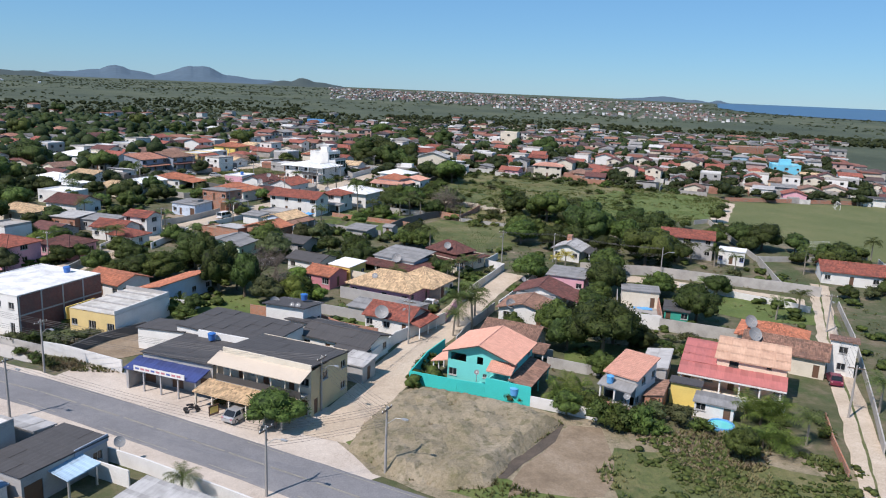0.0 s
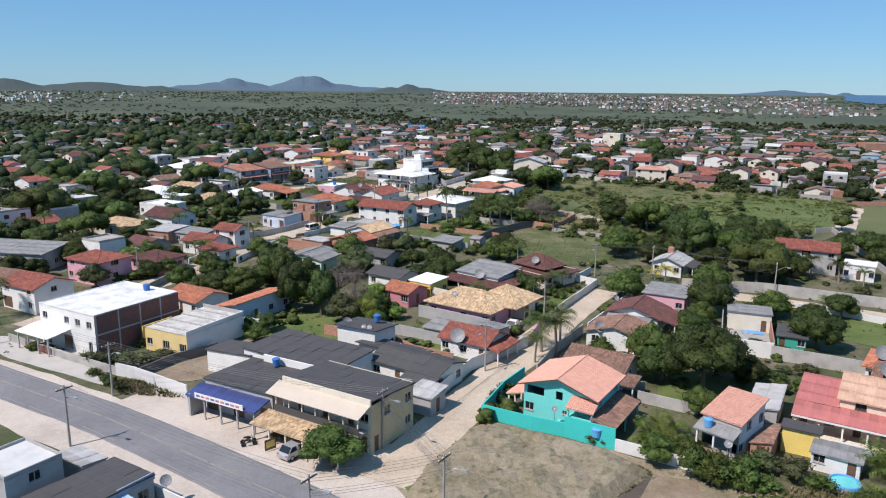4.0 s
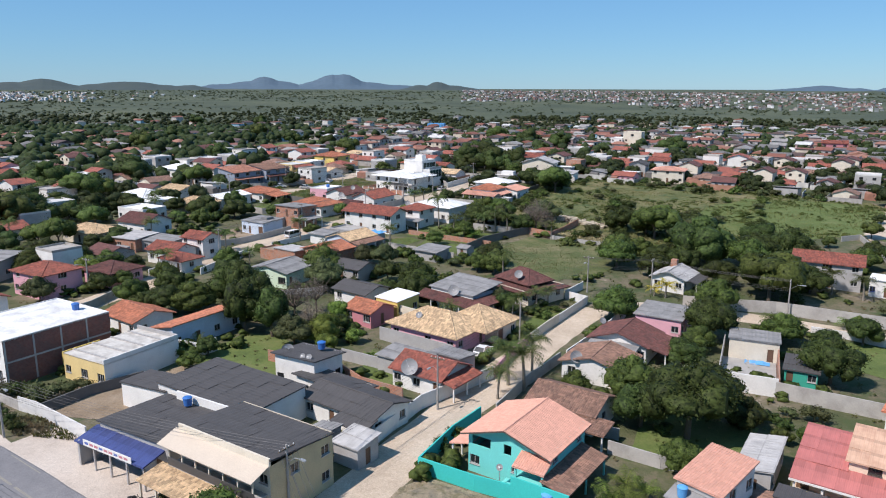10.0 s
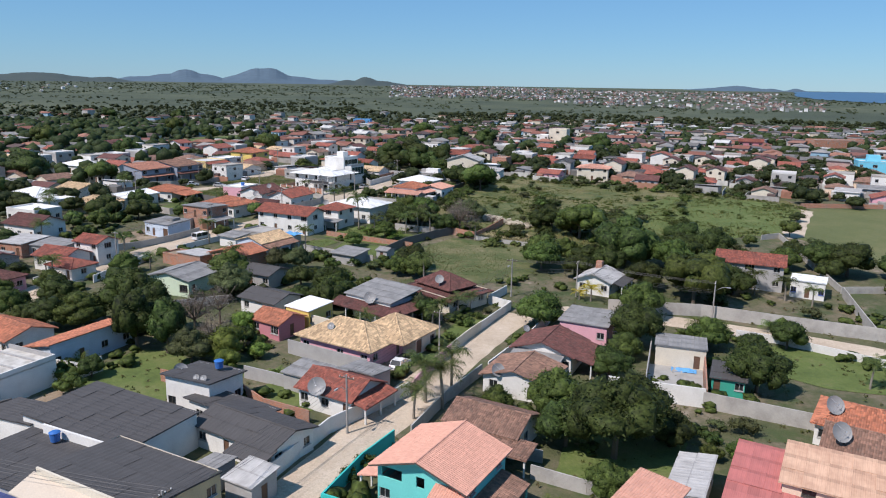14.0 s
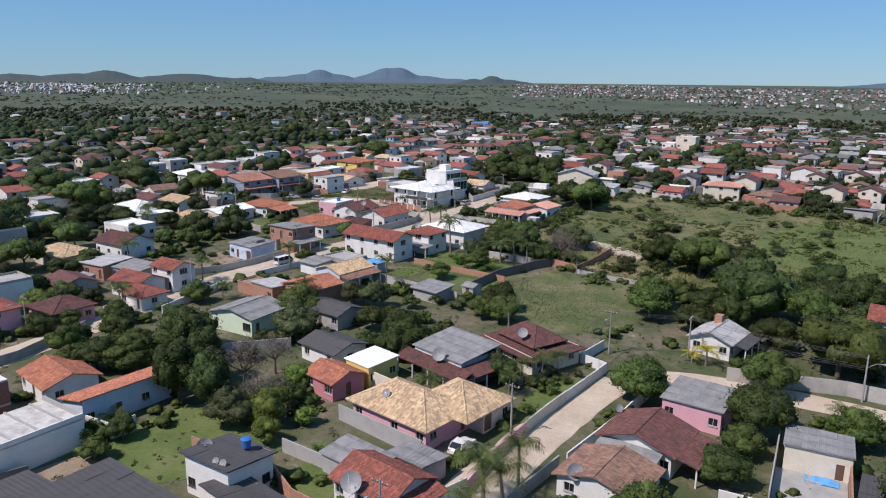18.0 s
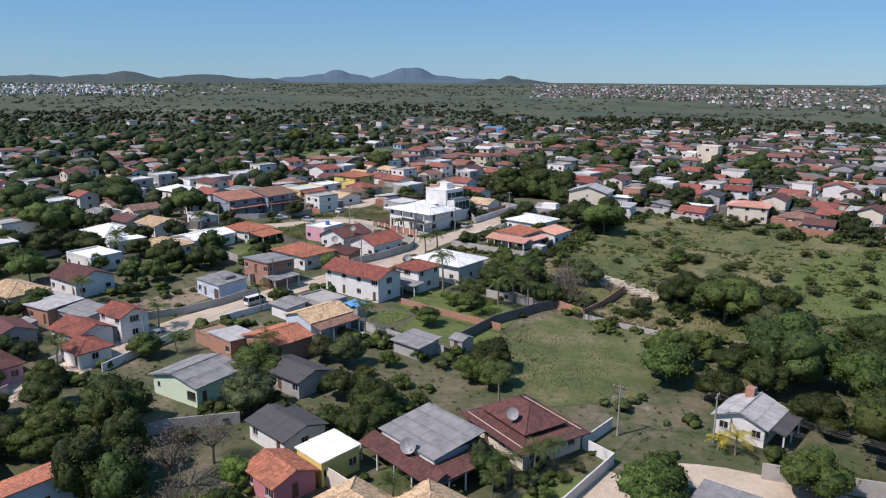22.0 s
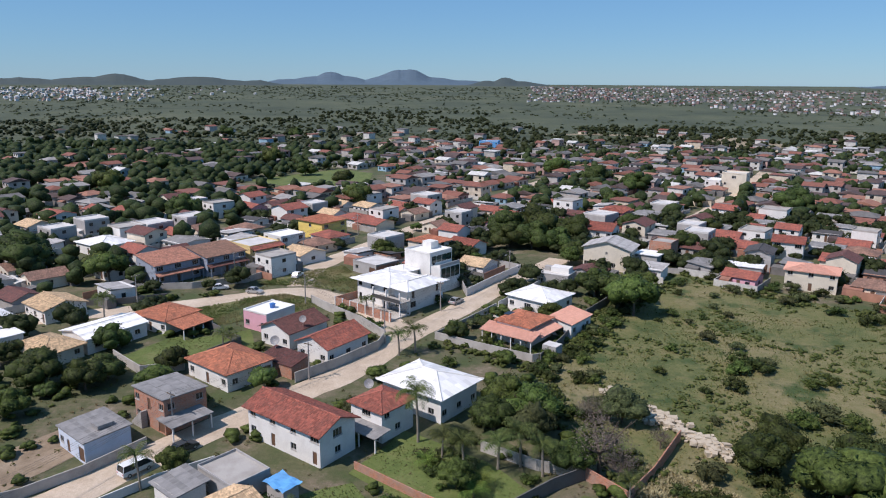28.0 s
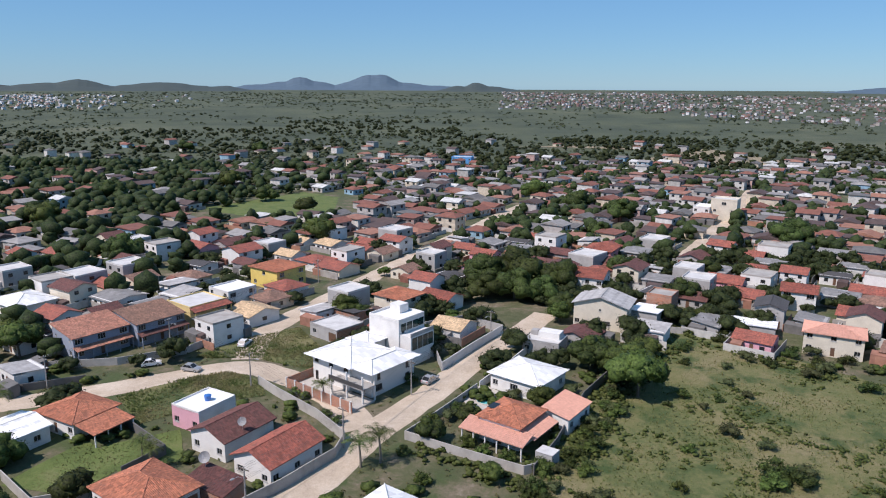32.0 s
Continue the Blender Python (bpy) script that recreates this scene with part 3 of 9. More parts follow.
patch("verge_2", [(-90, 131), (-57, 107), (-20, 84), (4, 66), (16, 57), (12, 53), (0, 61), (-22, 78), (-57, 101), (-92, 126)], SANDY, "sandy verge beside the asphalt road", 0.03)
patch("verge_3", [(-60, 126), (-47, 119), (-42, 112), (-37, 105), (-56, 116), (-68, 126)], PAVING, "pale paved forecourt before a shop", 0.065, 0.2)
patch("forecourt", [(-25, 100.5), (-14, 92), (-5, 84.5), (-3, 88), (-12, 97), (-22, 106)], PAVING, "cracked concrete forecourt before the shop", 0.07, 0.2)
patch("vacant_lot", CORNER_LOT, DRYLOT, "vacant corner lot of dry grass and bare soil", 0.05)
patch("vacant_lot_grass", [(5, 77), (8, 71), (17, 64), (32, 53), (46, 44), (49, 48), (35, 59), (20, 68), (11, 74), (8, 79)], LAWN, "green grass along the edge of a vacant lot", 0.058, 1.0)
patch("vacant_lot_grass_b", [(36, 72), (46, 70), (60, 62), (54, 54), (44, 52), (32, 60), (31, 67)], MEADOW, "rank grass covering the lower part of a lot", 0.062, 1.2)
MOUND = [(5.0, 75.6), (7.4, 81.9), (11.3, 87.8), (15.9, 91.3), (21.8, 87.9), (28.3, 83.8), (31.9, 79.2), (27.8, 75.3), (22.8, 70.7), (19.1, 65.7), (14.5, 65.9), (9.1, 69.0)]
patch("sand_track", [(32.8, 79.1), (36.0, 77.8), (34.5, 69.4), (30.6, 62.7), (19.9, 63.8), (21.8, 67.1), (26.8, 72.2)], YARD, "bare brown earth track through the lot", 0.07, 1.6)
patch("ditch", [(31.8, 78.7), (30.9, 79.5), (27.2, 75.9), (22.2, 71.3), (19.7, 67.4), (21.1, 67.2), (24.1, 70.1), (29.2, 74.6)], MUD, "shallow muddy ditch beside an earth mound", 0.085, 0.35)
md, cells = Mesh(), {}
for i in range(0, 44):
    for j in range(0, 44):
        x, y = -2 + i * 0.85, 56 + j * 0.85
        d = dist_line(x, y, MOUND + MOUND[:1]) if inside(x, y, MOUND) else -0.3
        s = min(1.0, max(0.0, (d + 0.3) / 2.0))
        cells[i, j] = (x, y, gz(y) + 0.03 + (1.25 * s * s * (3 - 2 * s) + 0.5 * s * noise.noise((x * 0.35, y * 0.35, 6.0)) + 0.25 * s * noise.noise((x * 1.3, y * 1.3, 2.0)) if d > -0.3 else -0.2), d)
for i in range(43):
    for j in range(43):
        q = [cells[i + di, j + dj] for di, dj in ((0, 0), (1, 0), (1, 1), (0, 1))]
        if any(c[3] > -0.3 for c in q):
            md.face([c[:3] for c in q])
solid("earth_mound", md, DRYLOT, "low rough mound of dry soil and straw-coloured grass", "ground", "structure")
patch("field", FIELD, MEADOW, "large overgrown grass field with brown patches", 0.05, 1.2)
patch("field_green", [(104, 204), (128, 212), (156, 246), (150, 262), (122, 270), (100, 250), (88, 222)], LAWN, "brighter green part of an overgrown field", 0.057, 2.0)
patch("soccer_pitch", SOCCER, PITCH, "grass football pitch with worn sandy patches", 0.055, 0.8)
patch("pitch_edge", [(128, 206), (131, 214), (146, 232), (156, 246), (158, 243), (146, 226), (134, 208)], DIRT, "bare sandy strip along the football pitch", 0.062, 0.8)
patch("grass_lot", LOT, LOTGRASS, "walled grass lot with thin dry patches", 0.05, 0.4)
for k, y in enumerate(YARDS):
    patch("lawn", y, LAWN if k not in (2, 3) else MEADOW, "green grass plot between houses", 0.06 + 0.004 * k, 0.4)
patch("lawn", [(-22, 128), (-14, 138), (-4, 132), (3, 128), (-5, 121), (-13, 117)], LAWN, "rough green grass behind the shops", 0.05, 1.0)
patch("lawn", [(-33, 108), (-28, 118), (-21, 124), (-14, 119), (-19, 112), (-26, 106)], YARD, "bare brown yard beside the shops", 0.052, 0.8)
patch("lawn", [(3, 121), (8, 127), (13, 124), (16, 119), (10, 114)], LAWN, "small green lawn behind brick walls", 0.054, 0.5)
patch("lawn", [(28, 136), (36, 151), (42, 150), (33, 136)], LAWN, "garden lawn before tiled houses", 0.056, 0.5)
patch("lawn", [(73, 128), (84, 134), (104, 122), (98, 112), (82, 118)], LAWN, "bright green plot along the walled lane", 0.058, 0.6)
patch("lawn", [(-106, 484), (-72, 552), (-48, 531), (-40, 470), (-70, 462)], LAWN, "open green plot among far houses", 0.05, 2.0)
FARMEADOW = [(-378, 746), (-309, 753), (-246, 669), (-298, 650), (-360, 680)]
patch("lawn", FARMEADOW, LAWN, "far green meadow at the edge of town", 0.3, 4.0)
patch("lawn", [(38, 97), (44, 110), (56, 104), (48, 92)], LAWN, "shaded lawn under mango trees", 0.055, 0.5)
patch("yard", [(-40, 196), (-28, 220), (-36, 224), (-48, 205)], YARD, "bare swept yard beside a grey house", 0.05, 0.5)
patch("sand_flat", [(150, 760), (250, 905), (262, 890), (290, 775), (350, 715), (420, 700), (420, 680), (330, 690), (270, 750)], DRYLOT, "pale sandy track beyond the houses", 0.3, 5.0)
patch("sand_flat", [(60, 900), (120, 930), (190, 900), (180, 885), (110, 905)], DRYLOT, "pale sandy clearing on the plain", 0.3, 5.0)
bay = [(r * math.sin(radians(a)), r * math.cos(radians(a))) for a, r in ((31, 3000), (33, 2500), (36, 2250), (45, 2100), (60, 2300), (60, 4900), (45, 4900), (37, 4900), (31, 4500))]
BAY = [(x, min(y, 4970)) for x, y in bay]
patch("water", BAY, WATER, "blue bay water beyond the town", 1.2, 20.0, 120, category="water")

# hills on the horizon: ring sectors with their own skyline, air haze painted into their colours
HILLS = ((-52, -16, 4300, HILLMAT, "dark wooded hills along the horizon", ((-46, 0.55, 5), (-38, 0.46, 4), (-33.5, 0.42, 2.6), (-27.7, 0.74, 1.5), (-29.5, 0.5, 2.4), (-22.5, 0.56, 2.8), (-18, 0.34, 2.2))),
         (-19, 6, 4700, MOUNTMAT, "mountains far beyond the plain, coloured blue-grey by painted haze", ((-13, 0.9, 1.2), (-13.6, 0.62, 2.2), (-12, 0.6, 1.6), (-8.0, 1.06, 1.5), (-7.2, 1.13, 1.4), (-5.6, 0.55, 2.2), (-3, 0.34, 1.6), (-16, 0.36, 2))),
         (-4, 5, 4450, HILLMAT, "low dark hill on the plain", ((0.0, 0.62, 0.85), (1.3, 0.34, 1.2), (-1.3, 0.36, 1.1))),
         (22, 34, 4700, MOUNTMAT, "faint island beyond the bay, coloured blue by painted haze", ((27.2, 0.36, 1.6), (29, 0.2, 1.2), (31, 0.22, 0.5))))
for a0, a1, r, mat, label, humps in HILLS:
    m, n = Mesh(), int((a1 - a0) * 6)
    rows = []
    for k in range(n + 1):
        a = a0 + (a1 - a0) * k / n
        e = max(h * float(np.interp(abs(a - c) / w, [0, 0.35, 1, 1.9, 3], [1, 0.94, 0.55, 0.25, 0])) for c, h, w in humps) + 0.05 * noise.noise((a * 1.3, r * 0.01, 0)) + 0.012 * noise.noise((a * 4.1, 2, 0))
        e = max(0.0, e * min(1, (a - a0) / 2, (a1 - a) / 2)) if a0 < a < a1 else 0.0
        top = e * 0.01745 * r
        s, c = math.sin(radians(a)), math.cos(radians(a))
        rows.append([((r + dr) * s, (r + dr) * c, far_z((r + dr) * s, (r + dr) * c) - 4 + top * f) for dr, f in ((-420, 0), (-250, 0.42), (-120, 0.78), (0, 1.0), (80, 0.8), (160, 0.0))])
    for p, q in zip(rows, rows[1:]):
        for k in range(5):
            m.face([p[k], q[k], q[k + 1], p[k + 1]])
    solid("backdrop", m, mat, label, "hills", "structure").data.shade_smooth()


# ---- house building ----
WINDOWS = {}


def window_part(parent, w, h, at, mat=FRAME, bars=1):
    """A window: a frame with mullions and a pane set behind it."""
    key = (round(w, 2), round(h, 2), mat.name, bars)
    if key not in WINDOWS:
        f, p = Mesh(), Mesh()
        t = 0.06
        for x0, x1, z0, z1 in ((-w / 2, w / 2, 0, t), (-w / 2, w / 2, h - t, h), (-w / 2, -w / 2 + t, t, h - t), (w / 2 - t, w / 2, t, h - t)):
            f.box(x0, x1, -0.02, 0.05, z0, z1)
        for k in range(bars):
            x = -w / 2 + w * (k + 1) / (bars + 1)
            f.box(x - 0.025, x + 0.025, -0.015, 0.045, t, h - t)
        f.box(-w / 2 - 0.05, w / 2 + 0.05, -0.2, -0.02, -0.06, 0.0)
        p.face([(-w / 2, 0.03, 0), (w / 2, 0.03, 0), (w / 2, 0.03, h), (-w / 2, 0.03, h)])
        WINDOWS[key] = (f.data("window", mat), p.data("pane", GLASS))
    f, p = WINDOWS[key]
    ob = part("window", f, None, parent, at=at)
    part("pane", p, None, ob)
    return ob


DOORS = {}


def door_part(parent, w, h, at, mat=WOOD):
    key = (round(w, 2), round(h, 2), mat.name)
    if key not in DOORS:
        m = Mesh()
        m.box(-w / 2, w / 2, 0.0, 0.05, 0, h)
        for z0, z1 in ((0.15, h * 0.45), (h * 0.52, h - 0.15)):
            m.box(-w / 2 + 0.12, w / 2 - 0.12, -0.02, 0.0, z0, z1)
        m.box(w / 2 - 0.14, w / 2 - 0.08, -0.05, 0.0, 1.0, 1.1)
        DOORS[key] = m.data("door", mat)
    return part("door", DOORS[key], None, parent, at=at)


SIZES = {"w": (1.2, 1.0, 1.05), "b": (1.8, 0.9, 1.25), "s": (0.6, 1.5, 0.6), "d": (0.85, 0.0, 2.1), "g": (2.6, 0.0, 2.3), "t": (0.9, 0.0, 2.1), "o": (2.3, 0.95, 1.1), "p": (0.9, 0.95, 1.1)}


def facade(house, a, b, z0, heights, spec, mat, wmat, dmat, thick=0.16, bars=1, plain=False):
    """One outer wall from a to b (outside to the right of the way), with openings through it, floor by floor."""
    a, b = Vector((*a, 0)), Vector((*b, 0))
    d = b - a
    L = d.length
    d.normalize()
    n = Vector((d.y, -d.x, 0))
    m, holes = Mesh(), []
    floors = spec.split("/") if spec else []
    z = 0.0
    P = lambda s, zz, o=0.0: a + d * s + n * o + Vector((0, 0, zz))
    uvq = lambda s0, s1, q0, q1: [(s0, q0), (s1, q0), (s1, q1), (s0, q1)]
    quad = lambda s0, s1, q0, q1: m.face([P(s0, q0), P(s1, q0), P(s1, q1), P(s0, q1)], uvq(s0, s1, q0, q1)) if s1 - s0 > 1e-3 and q1 - q0 > 1e-3 else None
    for k, hh in enumerate(heights):
        lo, hi = (z0 if k == 0 else z), z + hh
        row = floors[k] if k < len(floors) else ""
        pos, x = [], 0.0
        if row:
            cell = L / len(row)
            for j, c in enumerate(row):
                if c in SIZES:
                    w, sill, h = SIZES[c]
                    w = min(w, cell * 0.8)
                    h = min(h, hh - sill - 0.25)
                    mid = cell * (j + 0.5)
                    pos.append((mid - w / 2, mid + w / 2, z + sill + (0.12 if c in "dgt" else 0), z + sill + h, c))
        for s0, s1, q0, q1, c in pos:
            quad(x, s0, lo, hi)
            quad(s0, s1, lo, q0)
            quad(s0, s1, q1, hi)
            for e in (((s0, q0), (s1, q0)), ((s1, q0), (s1, q1)), ((s1, q1), (s0, q1)), ((s0, q1), (s0, q0))):
                (u0, w0), (u1, w1) = e
                m.face([P(u0, w0), P(u1, w1), P(u1, w1, -thick), P(u0, w0, -thick)])
            holes.append((s0, s1, q0, q1, c))
            x = s1
        quad(x, L, lo, hi)
        z = hi
    ob = part("wall", m, mat, house)
    for s0, s1, q0, q1, c in holes:
        at = Matrix.Translation(P((s0 + s1) / 2, q0, -0.09)) @ Matrix.Rotation(math.atan2(d.y, d.x), 4, "Z")
        if c in "dg":
            door_part(house, s1 - s0, q1 - q0, at, dmat)
        elif c not in "op" and (not plain or c != "t"):
            window_part(house, s1 - s0, q1 - q0, at, wmat, bars if c != "b" else 2)
    return ob


def tile_field(m, A, B, C, D, col=0.26, row=0.42):
    """Barrel tiles in lapped rows over the roof plane: eave A to B, ridge D to C."""
    A, B, C, D = (Vector(p) for p in (A, B, C, D))
    ex = (B - A).normalized()
    up = (D - A) - ex * (D - A).dot(ex)
    H = up.length
    ey = up.normalized()
    nz = ex.cross(ey)
    L = (B - A).length
    l1, r1 = (D - A).dot(ex), L - (B - C).dot(ex)
    n = max(1, round(L / col))
    w = L / n
    prof = [(0.0, 0.0), (0.2, 0.035), (0.5, 0.06), (0.8, 0.035), (1.0, 0.0)]
    for i in range(n):
        u = (i + 0.5) * w
        vmax = H
        if l1 > 1e-3 and u < l1:
            vmax = H * u / l1
        if r1 < L - 1e-3 and u > r1:
            vmax = min(vmax, H * (L - u) / (L - r1))
        if vmax < 0.1:
            continue
        k = max(1, math.ceil(vmax / row - 0.2))
        for j in range(k):
            v0, v1 = j * row, min(vmax, (j + 1) * row + 0.03)
            dz = 0.02 * noise.noise((u * 3 + A.x, v0 * 3 + A.y, 7.0))
            for (p0, h0), (p1, h1) in zip(prof, prof[1:]):
                q = [(u + (p0 - 0.5) * w, v0, h0 + 0.05), (u + (p1 - 0.5) * w, v0, h1 + 0.05), (u + (p1 - 0.5) * w, v1, h1 + 0.015), (u + (p0 - 0.5) * w, v1, h0 + 0.015)]
                nn = len(m.v)
                m.v.extend(tuple(A + ex * s + ey * t + nz * (o + dz)) for s, t, o in q)
                m.f.append((nn, nn + 1, nn + 2, nn + 3))
                uu, vv = (i + 0.5) * 0.26, (j + 0.5) * 0.42
                m.uv.extend([(uu, vv)] * 4)
                m.mi.append(0)


def slope(m, A, B, C, D, thick=0.1):
    """One roof plane with thickness: eave A to B, ridge D to C (may meet in one point)."""
    A, B, C, D = (Vector(p) for p in (A, B, C, D))
    ex = (B - A).normalized()
    nz = (B - A).cross(D - A).normalized()
    ey = nz.cross(ex)
    pts = [A, B, C, D] if (C - D).length > 1e-3 else [A, B, C]
    uv = [((p - A).dot(ex), (p - A).dot(ey)) for p in pts]
    m.face(pts, uv)
    lo = [p - Vector((0, 0, thick)) for p in pts]
    m.face(lo[::-1], uv[::-1])
    for k in range(len(pts)):
        j = (k + 1) % len(pts)
        m.face([lo[k], lo[j], pts[j], pts[k]])


def roof_part(house, x0, x1, y0, y1, z, kind, mat, over=0.5, rise=1.6, near=True, name="roof", label="", shift=0.0):
    """gx, gy: gable with its ridge along x or y; hip; mx, my: one slope rising along x or y (-mx, -my the other way); pyr."""
    X0, X1, Y0, Y1 = x0 - over, x1 + over, y0 - over, y1 + over
    planes = []
    xm, ym = (X0 + X1) / 2 + (shift if kind == "gy" else 0), (Y0 + Y1) / 2 + (shift if kind == "gx" else 0)
    e, r = z - over * 0.25, z + rise
    if kind == "gx":
        planes = [((X0, Y0, e), (X1, Y0, e), (X1, ym, r), (X0, ym, r)), ((X1, Y1, e), (X0, Y1, e), (X0, ym, r), (X1, ym, r))]
    elif kind == "gy":
        planes = [((X1, Y0, e), (X1, Y1, e), (xm, Y1, r), (xm, Y0, r)), ((X0, Y1, e), (X0, Y0, e), (xm, Y0, r), (xm, Y1, r))]
    elif kind == "hip":
        if X1 - X0 >= Y1 - Y0:
            k = (Y1 - Y0) / 2
            a, b = (X0 + k, ym, r), (X1 - k, ym, r)
            planes = [((X0, Y0, e), (X1, Y0, e), b, a), ((X1, Y1, e), (X0, Y1, e), a, b), ((X1, Y0, e), (X1, Y1, e), b, b), ((X0, Y1, e), (X0, Y0, e), a, a)]
        else:
            k = (X1 - X0) / 2
            a, b = (xm, Y0 + k, r), (xm, Y1 - k, r)
            planes = [((X0, Y0, e), (X1, Y0, e), a, a), ((X1, Y1, e), (X0, Y1, e), b, b), ((X1, Y0, e), (X1, Y1, e), b, a), ((X0, Y1, e), (X0, Y0, e), a, b)]
    elif kind == "my":
        planes = [((X0, Y0, e), (X1, Y0, e), (X1, Y1, r), (X0, Y1, r))]
    elif kind == "-my":
        planes = [((X1, Y1, e), (X0, Y1, e), (X0, Y0, r), (X1, Y0, r))]
    elif kind == "mx":
        planes = [((X0, Y1, e), (X0, Y0, e), (X1, Y0, r), (X1, Y1, r))]
    elif kind == "-mx":
        planes = [((X1, Y0, e), (X1, Y1, e), (X0, Y1, r), (X0, Y0, r))]
    m = Mesh()
    tiles = near and "tile" in mat.name
    sheets = near and "sheet" in mat.name
    for pl in planes:
        slope(m, *pl)
    ob = part(name, m, mat, house, label)
    if tiles:
        t = Mesh()
        for pl in planes:
            tile_field(t, *pl)
        tagged(part("roof_tiles", t, mat, ob), "rows of lapped clay tiles", kind="stuff")
    if tiles or sheets:
        edges = {}
        for A, B, C, D in planes:
            for p, q in ((A, D), (B, C), (D, C)):
                key = tuple(sorted((tuple(round(v, 2) for v in p), tuple(round(v, 2) for v in q))))
                edges[key] = edges.get(key, 0) + 1
        for (p, q), count in edges.items():
            if count > 1 and (Vector(p) - Vector(q)).length > 0.3:
                part("ridge_cap", Mesh().tube((p[0], p[1], p[2] + 0.04), (q[0], q[1], q[2] + 0.04), 0.11, 0.11, 6), WHITE if "white" in mat.name else mat, ob)
    if sheets:
        for A, B, C, D in planes:
            if (Vector(C) - Vector(D)).length < (Vector(A) - Vector(B)).length * 0.9:
                continue
            A, B, C, D = (Vector(p) for p in (A, B, C, D))
            L, H = (B - A).length, (D - A).length
            nu, nv = max(1, round(L / 1.9)), max(1, round(H / 2.2))
            if nu * nv > 60:
                nu, nv = max(1, round(L / 2.4)), max(1, round(H / 3.2))
            w, h = L / nu, H / nv
            ex, ey = (B - A) / L, (D - A) / H
            nz = ex.cross(ey)
            sm = Mesh()
            c = 6
            for k in range(c):
                s0, s1 = w * k / c, w * (k + 1) / c + (0.03 if k == c - 1 else 0)
                hgt = lambda q: 0.018 + 0.012 * math.cos(q * math.pi)
                sm.face([(s0, 0, hgt(k) + 0.025), (s1, 0, hgt(k + 1) + 0.025), (s1, h + 0.05, hgt(k + 1)), (s0, h + 0.05, hgt(k))], [(s0, 0), (s1, 0), (s1, h), (s0, h)])
                sm.face([(s0, 0, 0.0), (s1, 0, 0.0), (s1, 0, hgt(k + 1) + 0.025), (s0, 0, hgt(k) + 0.025)])
            me = sm.data("roof_sheet", mat)
            turn = Matrix((ex, ey, nz)).transposed().to_4x4()
            for i in range(nu):
                for j in range(nv):
                    lift = 0.012 * ((i * 7 + j * 3) % 4)
                    part("roof_sheet", me, None, ob, at=Matrix.Translation(A + ex * (w * i) + ey * (h * j) + nz * lift) @ turn)
    return ob


def gable_walls(house, x0, x1, y0, y1, z, kind, over, rise, mat, shift=0.0):
    """The pieces of wall under a gable or one-slope roof."""
    faces = []
    if kind == "gx":
        zz = z + rise - 0.12
        faces = [[(x, y0, z), (x, y1, z), (x, (y0 + y1) / 2 + shift, zz)][:: 1 if x == x1 else -1] for x in (x0, x1)]
    elif kind == "gy":
        zz = z + rise - 0.12
        faces = [[(x0, y, z), (x1, y, z), ((x0 + x1) / 2 + shift, y, zz)][:: 1 if y == y0 else -1] for y in (y0, y1)]
    elif kind in ("my", "-my"):
        yh = y1 if kind == "my" else y0
        zz = z + rise * 0.92 - 0.1
        faces = [[(x, y0, z), (x, y1, z), (x, yh, zz)] for x in (x0, x1)] + [[(x0, yh, z), (x1, yh, z), (x1, yh, zz), (x0, yh, zz)]]
    elif kind in ("mx", "-mx"):
        xh = x1 if kind == "mx" else x0
        zz = z + rise * 0.92 - 0.1
        faces = [[(x0, y, z), (x1, y, z), (xh, y, zz)] for y in (y0, y1)] + [[(xh, y0, z), (xh, y1, z), (xh, y1, zz), (xh, y0, zz)]]
    for q in faces:
        m = Mesh()
        m.face(q)
        part("gable", m, mat, house)


def block(house, x0, x1, y0, y1, h, mat, F="", R="", B="", L="", z0=-0.4, base=0.0, wmat=FRAME, dmat=WOOD, mats=None, bars=1):
    """Four outer walls of a block; h is one height or a list of storeys."""
    hs = list(h) if isinstance(h, (tuple, list)) else [h]
    hs[0] += 0.0
    first = set(house.children)
    mats = mats or {}
    facade(house, (x0, y0), (x1, y0), z0, hs, F, mats.get("F", mat), wmat, dmat, bars=bars)
    facade(house, (x1, y0), (x1, y1), z0, hs, R, mats.get("R", mat), wmat, dmat, bars=bars)
    facade(house, (x1, y1), (x0, y1), z0, hs, B, mats.get("B", mat), wmat, dmat, bars=bars)
    facade(house, (x0, y1), (x0, y0), z0, hs, L, mats.get("L", mat), wmat, dmat, bars=bars)
    if base:
        for ob in house.children:
            if ob not in first:
                ob.location.z += base
    return sum(hs)


def flat_roof(house, x0, x1, y0, y1, z, mat=SLAB, parapet=0.5, wall=None, over=0.0, t=0.15):
    part("roof", Mesh().box(x0 - over, x1 + over, y0 - over, y1 + over, z - t, z), mat, house)
    if parapet:
        w = 0.15
        for q in ((x0, x1, y0, y0 + w), (x0, x1, y1 - w, y1), (x0, x0 + w, y0 + w, y1 - w), (x1 - w, x1, y0 + w, y1 - w)):
            part("parapet", Mesh().box(*q, z, z + parapet), wall or mat, house)


def post(house, x, y, z0, z1, r=0.1, mat=WHITE):
    part("post", Mesh().box(x - r, x + r, y - r, y + r, z0, z1), mat, house)


